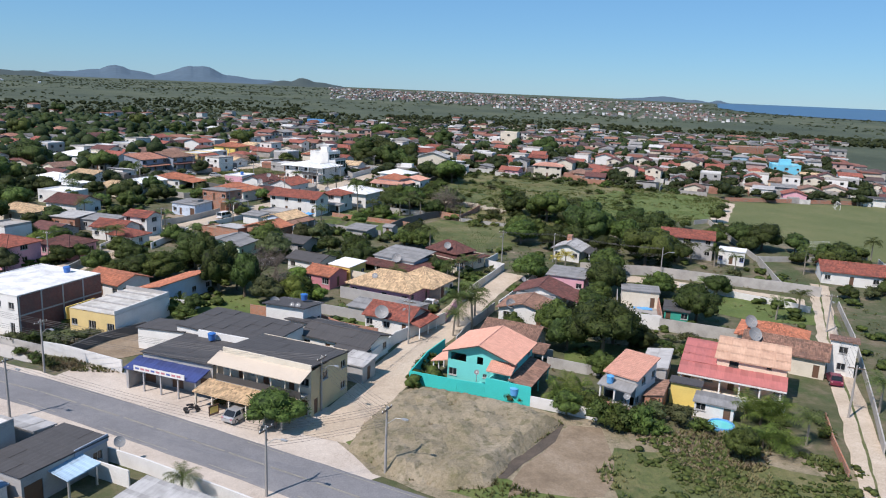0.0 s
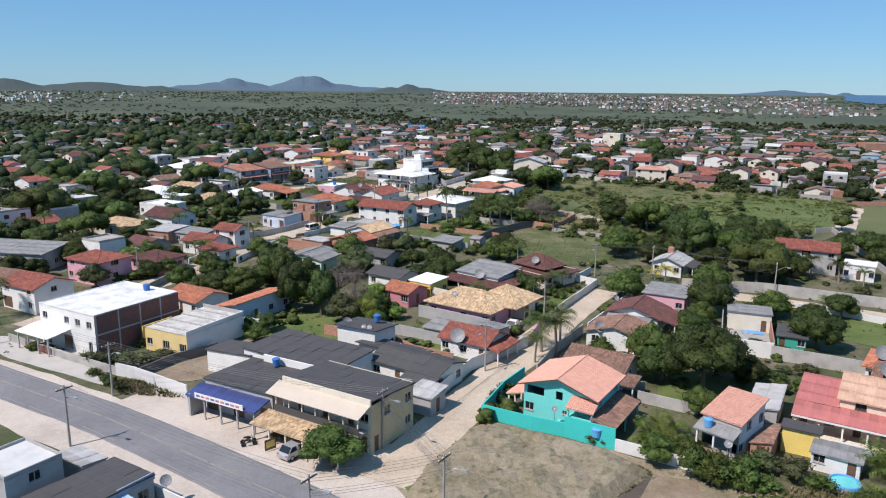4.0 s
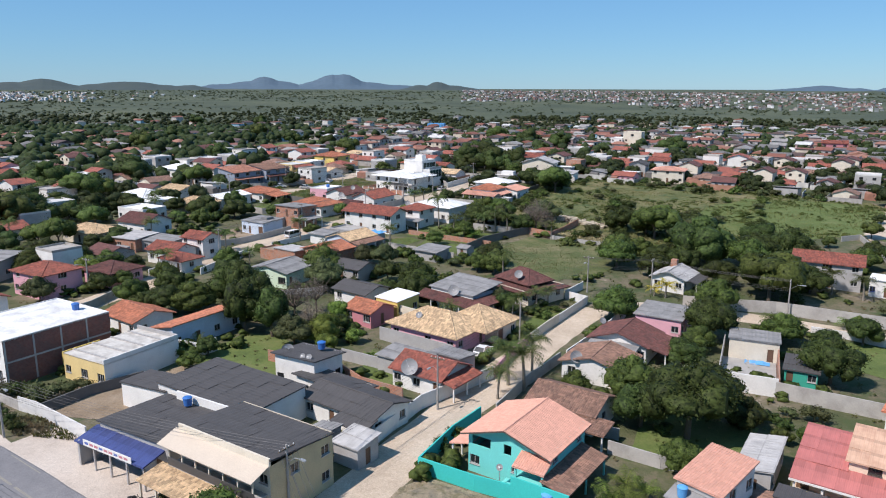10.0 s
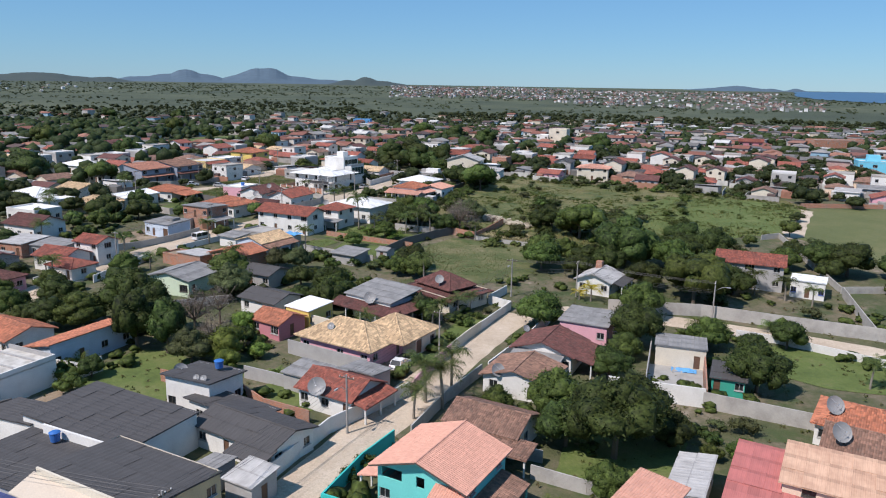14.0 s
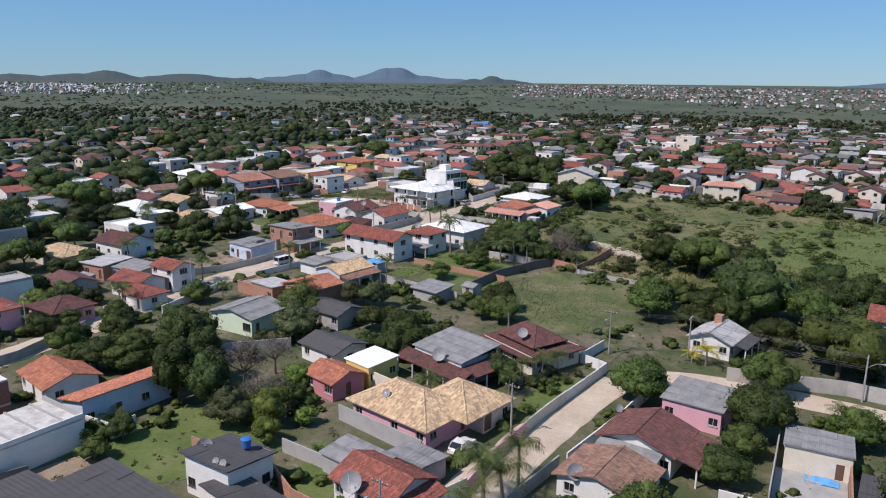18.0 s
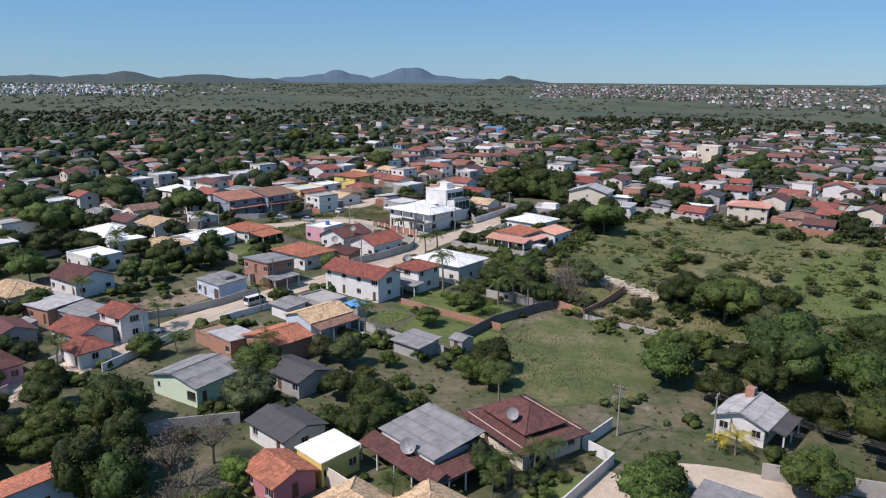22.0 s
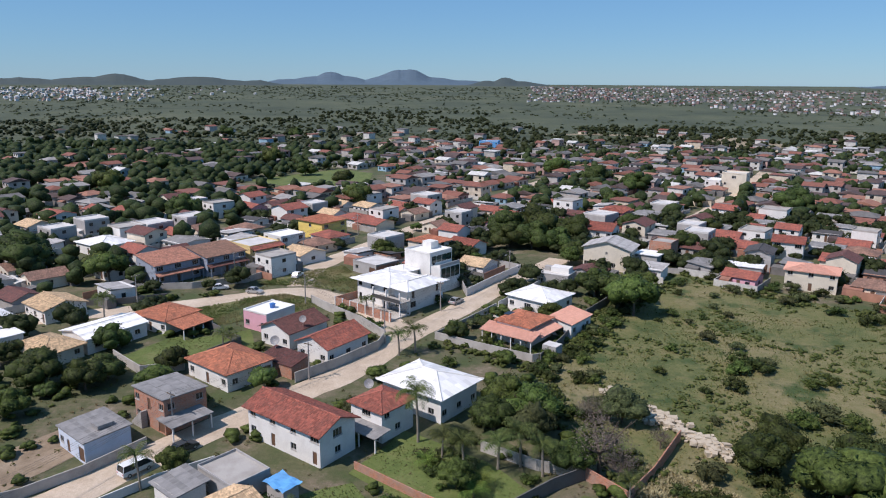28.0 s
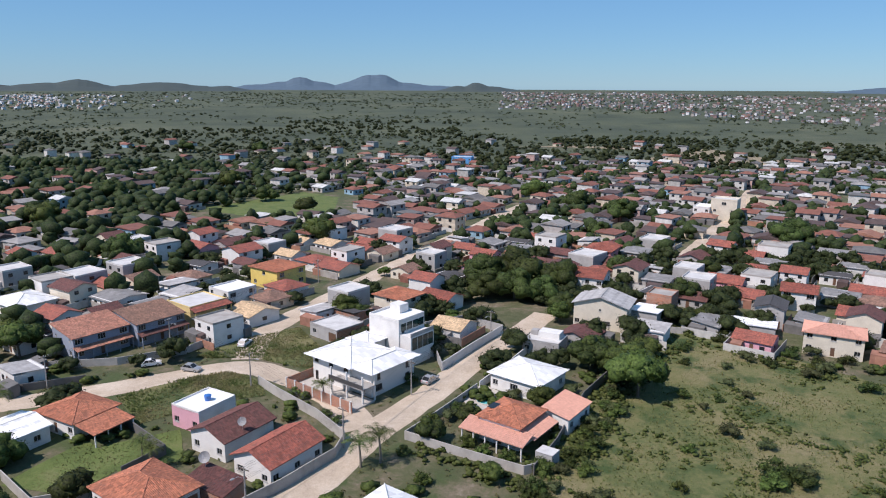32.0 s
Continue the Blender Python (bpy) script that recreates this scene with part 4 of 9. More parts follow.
def porch(house, x0, x1, y0, y1, z_in, z_out, side, mat, posts=3, pmat=WHITE, near=True, label=""):
    """A lean-to roof on posts on one side (F, B, L or R)."""
    kind = {"F": "my", "B": "-my", "L": "mx", "R": "-mx"}[side]
    roof_part(house, x0, x1, y0, y1, z_out, kind, mat, over=0.15, rise=z_in - z_out, near=near, name="porch_roof", label=label)
    for k in range(posts):
        s = k / max(1, posts - 1)
        if side in "FB":
            post(house, x0 + 0.15 + (x1 - x0 - 0.3) * s, y0 + 0.15 if side == "F" else y1 - 0.15, -0.3, z_out, 0.09, pmat)
        else:
            post(house, x0 + 0.15 if side == "L" else x1 - 0.15, y0 + 0.15 + (y1 - y0 - 0.3) * s, -0.3, z_out, 0.09, pmat)


PLACED = []


def house(name, label, category, x, y, w, d, rot, base=None):
    PLACED.append((x, y, math.hypot(w, d) / 2))
    ob = thing(name, label, category, x, y, gz(y) if base is None else base, rot)
    return ob, -w / 2, w / 2, -d / 2, d / 2


def simple(name, label, x, y, w, d, rot, h, wall, roof, rmat, F="", R="", B="", L="", rise=1.5, over=0.5, near=True, category="house", wmat=FRAME, dmat=WOOD, mats=None, parapet=0.5, shift=0.0):
    """A house of one block under one roof."""
    ob, x0, x1, y0, y1 = house(name, label, category, x, y, w, d, rot)
    z = block(ob, x0, x1, y0, y1, h, wall, F, R, B, L, wmat=wmat, dmat=dmat, mats=mats)
    if roof == "flat":
        flat_roof(ob, x0, x1, y0, y1, z, rmat, parapet, wall)
    else:
        roof_part(ob, x0, x1, y0, y1, z, roof, rmat, over, rise, near, shift=shift)
        gable_walls(ob, x0, x1, y0, y1, z, roof, over, rise, wall, shift)
    return ob, x0, x1, y0, y1, z


def dish(x, y, z, r=0.9, turn=-20, tilt=55):
    ob = thing("satellite_dish", "large grey mesh satellite dish on a roof mast", "satellite dish", x, y, z, turn, "satellite dishes")
    key = round(r, 2)
    m, p = Mesh(), Mesh()
    prof = [(0.001, 0.0)] + [(r * k / 6, 0.28 * r * (k / 6) ** 2) for k in range(1, 7)]
    m.lathe(prof + [(r, 0.28 * r + 0.02)] + [(q, zz + 0.02) for q, zz in prof[::-1]], 20)
    at = Matrix.Translation((0, 0, 0.9)) @ Matrix.Rotation(radians(tilt), 4, "X")
    bowl = part("bowl", m, DISHMAT, ob, at=at)
    part("mast", p.tube((0, 0, -0.6), (0, 0, 0.9), 0.05, 0.05, 6), PALEMETAL, ob)
    f = Mesh()
    for k in range(3):
        a = 2 * math.pi * k / 3
        f.tube((r * 0.9 * math.cos(a), r * 0.9 * math.sin(a), 0.24 * r), (0, 0, 0.85 * r), 0.015, 0.015, 4)
    f.tube((0, 0, 0.78 * r), (0, 0, 0.95 * r), 0.07, 0.07, 8)
    part("feed", f, PALEMETAL, bowl)
    return ob


def tank(x, y, z, r=0.6, mat=TANKBLUE, label="blue plastic water tank on a roof"):
    ob = thing("water_tank", label, "water tank", x, y, z, 0, "water tanks")
    part("body", Mesh().lathe([(0.001, -0.05), (r * 0.82, -0.05), (r * 0.88, 0.3), (r * 0.95, 0.75), (r, 0.8), (r, 0.85)], 18), mat, ob)
    part("lid", Mesh().lathe([(r * 1.02, 0.84), (r * 1.02, 0.9), (r * 0.6, 1.02), (0.001, 1.06)], 18), mat, ob)
    return ob


# ---- houses along the road and the first street ----
def on(ob, x, y, z):
    return ob.matrix_basis @ Vector((x, y, z))


h, x0, x1, y0, y1, z = simple("shop", "single-storey shop with dark sheet roof and blue awning", -13.8, 98.2, 11.2, 9.0, -31, 4.0, GREY, "-my", SHEET_DARK, F="g.g.g", rise=0.35, over=0.25, category="shop")
porch(h, x0 - 0.6, x1 - 0.6, y0 - 2.6, y0, 3.6, 2.9, "F", sheeted("blue_metal_sheet", (0.04, 0.06, 0.19), (0.03, 0.04, 0.12), rough=0.6), 5, PALEMETAL, label="blue corrugated awning")
sg = part("sign", Mesh().box(x0 + 1.0, x1 - 2.2, y0 - 2.82, y0 - 2.74, 2.85, 3.55), WHITE, h, "white shop banner with faded lettering")
for k in range(9):
    part("lettering_bar", Mesh().box(x0 + 1.3 + k * 0.82, x0 + 1.3 + k * 0.82 + 0.6, y0 - 2.835, y0 - 2.825, 3.08, 3.34), DEEPPINK if k % 3 else BLUEPAINT, sg)
part("parapet", Mesh().box(x0 + 2, x1, y1 - 0.25, y1, 3.9, 5.0), WHITE, h)
tank(*on(h, -0.6, y1 - 1.1, 4.3), 0.55)
part("bench_wall", Mesh().box(x0 - 0.3, x0 - 0.1, y0 - 2.6, y0, -0.3, 3.0), GREY, h)
simple("store_building", "long rear shop building with dark fibre-cement roof", -9.0, 107.0, 15.5, 9.5, -31, 4.3, WHITE, "-mx", SHEET_DARK, F="", L="w.w", R="w.", rise=0.5, over=0.2, category="building")
simple("storage_shed", "low white shed with dark sheet roof", -19.5, 110.2, 8.5, 4.5, -31, 3.4, WHITE, "mx", SHEET_DARK, rise=0.5, over=0.2, category="shed")
h, x0, x1, y0, y1 = house("guest_house", "two-storey cream building with balcony and awning", "building", -2.1, 91.4, 13.3, 8.6, -34)
z = block(h, x0, x1, y0, y1, (2.9, 3.1), OFFWHITE, F="t.g.t.d/wdwdwdw", R="d..w/.w.w", L="/w.w", mats={"R": paint("dull_beige_plaster", (0.5, 0.41, 0.25), dirt=(0.26, 0.22, 0.17), wear=0.7)})
roof_part(h, x0, x1, y0 + 0.2, y1, z - 0.15, "-my", SHEET_DARK, 0.15, 0.75, label="dark corrugated sheet roof")
part("parapet", Mesh().box(x0, x1, y0 - 0.02, y0 + 0.18, z, z + 0.75), OFFWHITE, h)
part("balcony", Mesh().box(x0 + 0.2, x1 - 0.4, y0 - 1.7, y0, 2.85, 3.0), CONCRETE, h)
for k in range(7):
    post(h, x0 + 0.4 + k * (x1 - x0 - 1.0) / 6, y0 - 1.6, 3.0, z - 0.75, 0.07, OFFWHITE)
part("balcony_rail", Mesh().box(x0 + 0.2, x1 - 0.4, y0 - 1.72, y0 - 1.62, 3.0, 3.85), DARKMETAL, h)
porch(h, x0 - 0.5, x1 - 0.2, y0 - 2.1, y0, z + 0.1, z - 0.7, "F", paint("canvas_awning_sheet", (0.55, 0.47, 0.38), dirt=(0.4, 0.33, 0.26), wear=0.4), 0, near=False, label="long beige awning")
porch(h, x0 - 0.8, x1 - 1.0, y0 - 4.6, y0 - 1.7, 2.85, 2.35, "F", TILE_TAN, 6, OFFWHITE, label="porch roof of old pale tiles")
h, x0, x1, y0, y1, z = simple("low_house", "long low white house with dark sheet roof", 6.4, 106.6, 11.5, 6.5, -37, 2.9, WHITE, "gx", SHEET_DARK, F="w.dw.w", R="w.w", L=".w", rise=0.9)
porch(h, x1 - 4.5, x1 + 0.6, y0 - 2.2, y0, 2.9, 2.3, "F", SHEET_DARK, 3, GREY)
simple("low_house", "small white annex with dark sheet roof", 3.0, 112.2, 10.0, 4.2, -37, 2.7, WHITE, "-my", SHEET_DARK, F="w.w", rise=0.6)
h, x0, x1, y0, y1, z = simple("small_house", "tall white house with dark sheet roof", -1.4, 118.2, 6.8, 6.2, -29, 4.2, WHITE, "-my", SHEET_DARK, F="w.dw", R="w.w", L=".w.s", rise=0.7, over=0.45, wmat=FRAME_DARK)
tank(*on(h, 1.0, 1.6, 4.75), 0.6)
dish(*on(h, 2.2, -2.6, 4.1), 0.45)
dish(*on(h, 1.2, -2.7, 4.1), 0.4)
dish(*on(h, -3.4, -0.5, 3.4), 0.9, 30)
h, x0, x1, y0, y1, z = simple("shed", "small grey street shed with white sheet roof", 7.6, 96.3, 3.6, 3.4, -36, 2.6, GREY, "my", SHEET_PALE, R="d", rise=0.5, over=0.25, category="shed")
simple("shed", "small weathered shed between houses", 3.4, 99.0, 3.0, 3.2, -36, 2.4, GREY, "mx", SHEET_GREY, rise=0.4, over=0.2, category="shed")
# brick building with a white flat roof, and its neighbours
h, x0, x1, y0, y1 = house("corner_building", "two-storey white and dark brick building with flat roof", "building", -44.2, 126.5, 13.8, 16.0, -32)
z = block(h, x0, x1, y0, y1, (3.3, 3.2), WHITE, F="g.g.t/w.www", L="../w.w", R="/", mats={"R": BRICKDARK})
flat_roof(h, x0, x1, y0, y1, z, paint("stained_white_slab", (0.74, 0.74, 0.73), dirt=(0.27, 0.26, 0.25), wear=0.95, scale=0.4, fine=3.0), 0.12, WHITE)
porch(h, x0 - 0.5, x0 + 7.5, y0 - 3.8, y0, 3.4, 2.9, "F", SHEET_WHITE, 4, PALEMETAL, label="white sheet awning over a shopfront")
part("shop_front", Mesh().box(x0 + 0.2, x0 + 7.0, y0 - 3.0, y0 - 2.9, -0.2, 1.0), BRICKDARK, h)
for k in range(4):
    part("floor_band", Mesh().box(x1, x1 + 0.05, y0 + 0.1 + k * 4, y0 + 0.35 + k * 4, 0, z), GREY, h)
part("floor_band", Mesh().box(x1, x1 + 0.06, y0, y1, 3.2, 3.45), GREY, h)
tank(*on(h, 1.5, 6.0, 6.6), 0.6)
h, x0, x1, y0, y1 = house("unfinished_house", "yellow unfinished house with open slab roof", "house", -29.4, 122.8, 9.0, 12.5, -30)
z = block(h, x0, x1, y0, y1, 3.7, YELLOW, F="w.b.b", R="", mats={"R": WHITE})
flat_roof(h, x0, x1, y0, y1, z, paint("patched_slab", (0.56, 0.54, 0.5), dirt=(0.2, 0.17, 0.14), wear=1.0, scale=0.6, fine=2.0), 0.0)
part("parapet", Mesh().box(x1 - 0.2, x1, y0, y1, z, z + 0.6), WHITE, h)
part("parapet", Mesh().box(x0, x1 - 0.2, y1 - 0.2, y1, z, z + 0.6), GREY, h)
for k in range(4):
    part("roof_beam", Mesh().box(x0, x1 - 0.3, y0 + 1.5 + 3 * k, y0 + 1.75 + 3 * k, z, z + 0.18), GREY, h)
part("side_wall", Mesh().box(x0 - 1.9, x0 - 1.7, y0 + 1, y0 + 7, -0.3, 3.2), BRIGHTYELLOW, h, "bright yellow side wall")
h, x0, x1, y0, y1, z = simple("long_house", "long pale blue house with orange tile roof", -22.9, 136.2, 5.0, 13.5, -32, 3.1, PALEBLUE, "mx", TILE_ORANGE, F="w.w", R="w.d.w.w", rise=1.1, over=0.45)
simple("tile_house", "white house with orange tile roof", -34.0, 140.0, 9.0, 7.0, -38, 2.9, WHITE, "gx", TILE_ORANGE, F="w.d.w", R="w.", rise=1.2)
# first street, far side
h, x0, x1, y0, y1, z = simple("street_house", "white house with red tile gable roof and porch", 15.6, 117.5, 8.2, 6.6, -36, 2.8, WHITE, "gx", TILE_RED, F="w.w.d", L=".w.", R="w", rise=1.5, over=0.5)
porch(h, x1 - 0.3, x1 + 2.2, y0, y1, 2.8, 2.2, "R", TILE_RED, 3, WHITE)
dish(*on(h, -0.6, -3.9, 2.8), 1.15, -10, 60)
simple("annex", "grey annex with fibre-cement roof", 12.0, 122.0, 7.5, 4.0, -36, 2.6, GREY, "my", SHEET_GREY, rise=0.4, over=0.3, category="annex")
simple("annex", "low annex with grey sheet roof beside a lawn", 18.8, 122.6, 5.0, 4.0, -36, 2.6, GREY, "-my", SHEET_GREY, rise=0.4, over=0.3, category="annex")
h, x0, x1, y0, y1 = house("hip_house", "pink house under a broad tan tile hip roof", "house", 16.6, 135.0, 13.0, 8.4, -37)
z = block(h, x0, x1, y0, y1, 3.0, PINK, F="w..w.w", R="w.d", L="w.w")
roof_part(h, x0, x1, y0, y1, z, "hip", TILE_TAN, 0.7, 2.3)
block(h, x1 - 6.5, x1 + 2.4, y1 - 0.2, y1 + 5.4, 3.0, OFFWHITE, R="g.w")
roof_part(h, x1 - 6.5, x1 + 2.4, y1 - 3.6, y1 + 5.4, z + 0.1, "hip", TILE_TAN, 0.6, 2.5)
part("garden_wall", Mesh().box(x0 - 1.2, x1 + 0.6, y0 - 1.5, y0 - 1.35, -0.3, 2.2), GREY, h)
dish(*on(h, -2.0, -2.4, 3.5), 0.55)
simple("annex", "rose annex with orange tile gable roof", 4.6, 144.0, 6.2, 5.6, -40, 2.7, DEEPPINK, "gx", TILE_ORANGE, F="w.b", R="d", rise=1.1, over=0.4, category="annex")
h, x0, x1, y0, y1, z = simple("annex", "yellow annex with white flat roof", 9.2, 148.5, 5.2, 5.6, -40, 3.2, BRIGHTYELLOW, "my", SHEET_WHITE, R="w.w", rise=0.3, over=0.2, category="annex")
part("side_wall", Mesh().box(x1, x1 + 6.5, y0 + 0.6, y0 + 0.8, -0.3, 2.4), OFFWHITE, h)
h, x0, x1, y0, y1 = house("sheet_house", "white house with grey sheet roof and red porch roofs", "house", 21.6, 151.8, 10.2, 7.8, -43)
z = block(h, x0, x1, y0, y1, 4.0, BLUEGREY, F="w.d.w", R="w.w", mats={"F": WHITE})
roof_part(h, x0, x1, y0, y1, z, "my", SHEET_GREY, 0.3, 0.9, label="weathered grey corrugated roof")
porch(h, x0 - 1.2, x1 + 2.4, y0 - 2.6, y0 - 0.35, 3.3, 2.5, "F", TILE_DARK, 5, WHITE)
porch(h, x1 + 0.35, x1 + 2.6, y0, y1 + 0.4, 3.3, 2.5, "R", TILE_DARK, 4, WHITE)
dish(*on(h, 1.2, -4.6, 3.4), 1.0, -10, 60)
h, x0, x1, y0, y1 = house("bungalow", "bungalow with two-tier dark red hip roof", "house", 33.2, 158.6, 12.0, 9.6, -52)
z = block(h, x0, x1, y0, y1, 2.9, OFFWHITE, F="w.d.w.w", R="w.w", L="w.w")
roof_part(h, x0, x1, y0, y1, z - 0.2, "hip", TILE_DARK, 0.9, 1.0, name="lower_roof")
roof_part(h, x0 + 1.6, x1 - 1.6, y0 + 1.6, y1 - 1.6, z + 0.75, "hip", TILE_DARK, 0.3, 2.0, name="upper_roof")
dish(*on(h, 1.5, -3.0, 4.2), 0.8, -10, 60)
# first street, near side
h, x0, x1, y0, y1 = house("turquoise_house", "turquoise two-storey house with salmon tile gable roof", "house", 26.4, 95.0, 9.6, 8.6, -35)
z = block(h, x0, x1, y0, y1, (2.3, 2.5), TEAL, F="w..s../opo", R="w.d/w.w", L="w/w.")
roof_part(h, x0, x1, y0 - 0.3, y1, z - 0.1, "gy", TILE_SALMON, 0.55, 1.6)
gable_walls(h, x0, x1, y0, y1, z, "gy", 0.5, 1.35, TEAL)
for sgn in (-1, 1):
    part("barge_board", Mesh().tube((sgn * (x1 + 0.5), y0 - 0.82, z - 0.3), (0, y0 - 0.82, z + 1.42), 0.1, 0.1, 4), FRAME_DARK, h)
part("upper_floor", Mesh().box(x0 + 0.2, x1 - 0.2, y0 + 0.2, y1 - 0.2, 2.2, 2.32), CONCRETE, h)
porch(h, x1 - 3.0, x1 + 0.3, y0 - 1.9, y0 - 0.1, 4.3, 3.5, "F", TILE_SALMON, 2, TEAL)
part("stair", Mesh().box(x1 - 3.0, x1 + 0.2, y0 - 1.9, y0 - 0.1, -0.2, 2.2), TEAL, h)
part("stair", Mesh().box(x1 - 4.4, x1 - 3.0, y0 - 1.9, y0 - 0.8, -0.2, 1.2), TEAL, h)
porch(h, x1 + 0.2, x1 + 3.0, y0 - 2.0, y1 - 1.0, 2.9, 2.2, "R", TILE_BROWN, 3, TEAL)
porch(h, x0 - 2.6, x0 - 0.1, y0 + 0.5, y0 + 4.5, 3.0, 2.3, "L", TILE_SALMON, 3, WHITE)
tank(*on(h, x1 + 1.2, y0 - 2.6, 1.2), 0.6, SKYBLUE, "pale blue water tank beside a turquoise house")
dish(*on(h, 0.5, y0 - 2.4, 2.2), 0.35)
h, x0, x1, y0, y1 = house("narrow_house", "narrow two-storey house with smooth salmon roof", "house", 43.2, 85.1, 4.4, 6.2, -50)
z = block(h, x0, x1, y0, y1, (2.3, 2.3), GREY, F="o.o/", R="w.w./.w.w", L="w./w.", mats={"R": WHITE})
roof_part(h, x0, x1, y0 + 0.1, y1, z, "my", TILE_SALMON, 0.3, 1.3)
gable_walls(h, x0, x1, y0, y1, z - 0.1, "my", 0.3, 1.3, WHITE)
roof_part(h, x0, x1, y0 - 1.6, y0 - 0.1, z - 1.3, "my", SHEET_GREY, 0.2, 0.6, name="porch_roof")
for k in range(3):
    post(h, x0 + 0.2 + k * (x1 - x0 - 0.4) / 2, y0 - 1.5, -0.3, z - 1.3, 0.1, WHITE)
part("brick_base", Mesh().box(x0, x1, y0 - 1.6, y0 - 1.45, -0.3, 1.2), BRICK, h)
dish(*on(h, x1 - 0.3, y0 - 1.9, 1.9), 0.45)
tank(*on(h, -1.0, y0 - 1.0, z - 1.0), 0.5, SKYBLUE, "pale blue water tank on a porch roof")
simple("hut", "narrow brick lean-to with brown tile roof", 46.5, 83.7, 2.2, 5.6, -36, 2.2, BRICK, "mx", TILE_BROWN, F="d", rise=0.5, over=0.2, category="hut")
h, x0, x1, y0, y1 = house("pitched_house", "large peach house with red sheet veranda roof", "house", 60.9, 88.8, 13.6, 6.0, -36)
z = block(h, x0, x1, y0, y1, 3.0, PEACH, F="g.w.d.w.w", R="w.w", L="w.")
block(h, x0 + 4.6, x1, y0 + 0.02, y1, 2.0, PEACH, F=".w..s.", R="w.", z0=0.0, base=2.9, wmat=FRAME_DARK)
roof_part(h, x0 + 4.6, x1, y0, y1, 4.95, "my", SHEET_ROSE, 0.35, 1.2, label="weathered rose corrugated roof")
gable_walls(h, x0 + 4.6, x1, y0, y1, 4.9, "my", 0.35, 1.2, PEACH)
roof_part(h, x0, x1, y0 - 2.8, y0 - 0.2, 2.8, "my", SHEET_RED, 0.2, 0.9, name="veranda_roof", label="red sheet roof over a veranda")
roof_part(h, x0, x0 + 4.4, y0 - 0.1, y1, 3.75, "my", SHEET_RED, 0.2, 1.3, name="side_roof", label="red sheet roof")
part("fascia", Mesh().box(x0 - 0.2, x1 + 0.2, y0 - 3.08, y0 - 3.02, 2.5, 2.72), WHITE, h)
for k in range(6):
    post(h, x0 + 0.3 + k * (x1 - x0 - 0.8) / 5, y0 - 2.7, -0.3, 2.8, 0.1, WHITE)
part("veranda_floor", Mesh().box(x0, x1, y0 - 4.6, y0, -0.3, 0.35), OFFWHITE, h)
for k in range(12):
    part("baluster_panel", Mesh().box(x1 - 8.6 + k * 0.75, x1 - 8.0 + k * 0.75, y0 - 4.7, y0 - 4.6, 0.3, 1.2), PALEBLUE, h)
part("handrail", Mesh().box(x1 - 8.7, x1 + 0.4, y0 - 4.75, y0 - 4.55, 1.2, 1.32), WHITE, h)
part("terrace_wall", Mesh().box(x1 - 8.7, x1 + 0.4, y0 - 4.72, y0 - 4.6, -0.8, 0.3), WHITE, h)
simple("shed", "yellow shed with dark lean-to roof beside a yard", 51.0, 84.2, 3.8, 3.0, -34, 2.8, BRIGHTYELLOW, "-my", SHEET_DARK, F="", rise=0.3, over=0.25, category="shed")
simple("shed", "low white shed with grey sheet roof", 52.5, 79.4, 4.8, 2.6, -38, 2.2, WHITE, "my", SHEET_GREY, F="w.d", R="w", rise=0.35, over=0.25, category="shed")
h, x0, x1, y0, y1, z = simple("house", "white house with orange tile hip roof", 77.0, 103.0, 10.0, 8.0, -40, 2.9, WHITE, "hip", TILE_ORANGE, F="w.d.w", R="w.w", rise=1.5)
dish(*on(h, -3.5, -2.0, 3.6), 1.1, 0, 60)
h, x0, x1, y0, y1, z = simple("house", "house with weathered brown tile roof", 74.0, 95.5, 11.5, 6.6, -40, 3.2, OFFWHITE, "gx", TILE_BROWN, F="w.w.d", R="b.", L="w", rise=1.5)
dish(*on(h, -4.5, -2.5, 4.0), 1.1, 0, 60)
h, x0, x1, y0, y1, z = simple("annex", "white two-storey annex beside a sandy lane", 81.6, 92.4, 3.6, 4.6, -40, (2.6, 2.4), WHITE, "-my", TILE_BROWN, F="w/w", R="d/w", rise=0.6, over=0.3, category="annex")
simple("grey_shed", "long grey shed with worn sheet roof", 50.9, 92.6, 3.4, 8.8, -33, 2.8, GREY, "mx", SHEET_PALE, F="d", R="w.w", rise=0.5, over=0.2, category="shed")
h, x0, x1, y0, y1, z = simple("raw_house", "low house with pale raw walls and dark flat roof", 65.6, 129.0, 7.0, 6.2, -24, 3.0, WHITE, "-my", SHEET_GREY, F="..d", R="w", L="w.", rise=0.25, over=0.2, mats={"F": OFFWHITE})
part("side_wall", Mesh().box(x0 - 0.9, x0 - 0.75, y0 - 9.5, y1, -0.3, 2.0), GREY, h)
part("side_wall", Mesh().box(x1 - 0.2, x1, y0 - 12.5, y0, -0.3, 2.3), BRICK, h)
part("front_wall", Mesh().box(x0 - 5.5, x1 - 0.2, y0 - 12.7, y0 - 12.5, -0.3, 2.4), WHITE, h, "bright white rendered wall")
part("yard_slab", Mesh().box(x0 - 0.7, x1 - 0.25, y0 - 9.0, y0, -0.3, 0.12), CONCRETE, h)
tp = Mesh()
for i in range(7):
    for j in range(4):
        q = [((i + a) * 0.5, (j + b) * 0.45) for a, b in ((0, 0), (1, 0), (1, 1), (0, 1))]
        tp.face([(x, y, 0.3 + 0.35 * noise.noise((x * 1.1, y * 1.1, 8.0))) for x, y in q])
tq = thing("tarpaulin", "crumpled blue tarpaulin lying on a concrete yard", "tarpaulin", 62.5, 124.8, gz(124.8), -24)
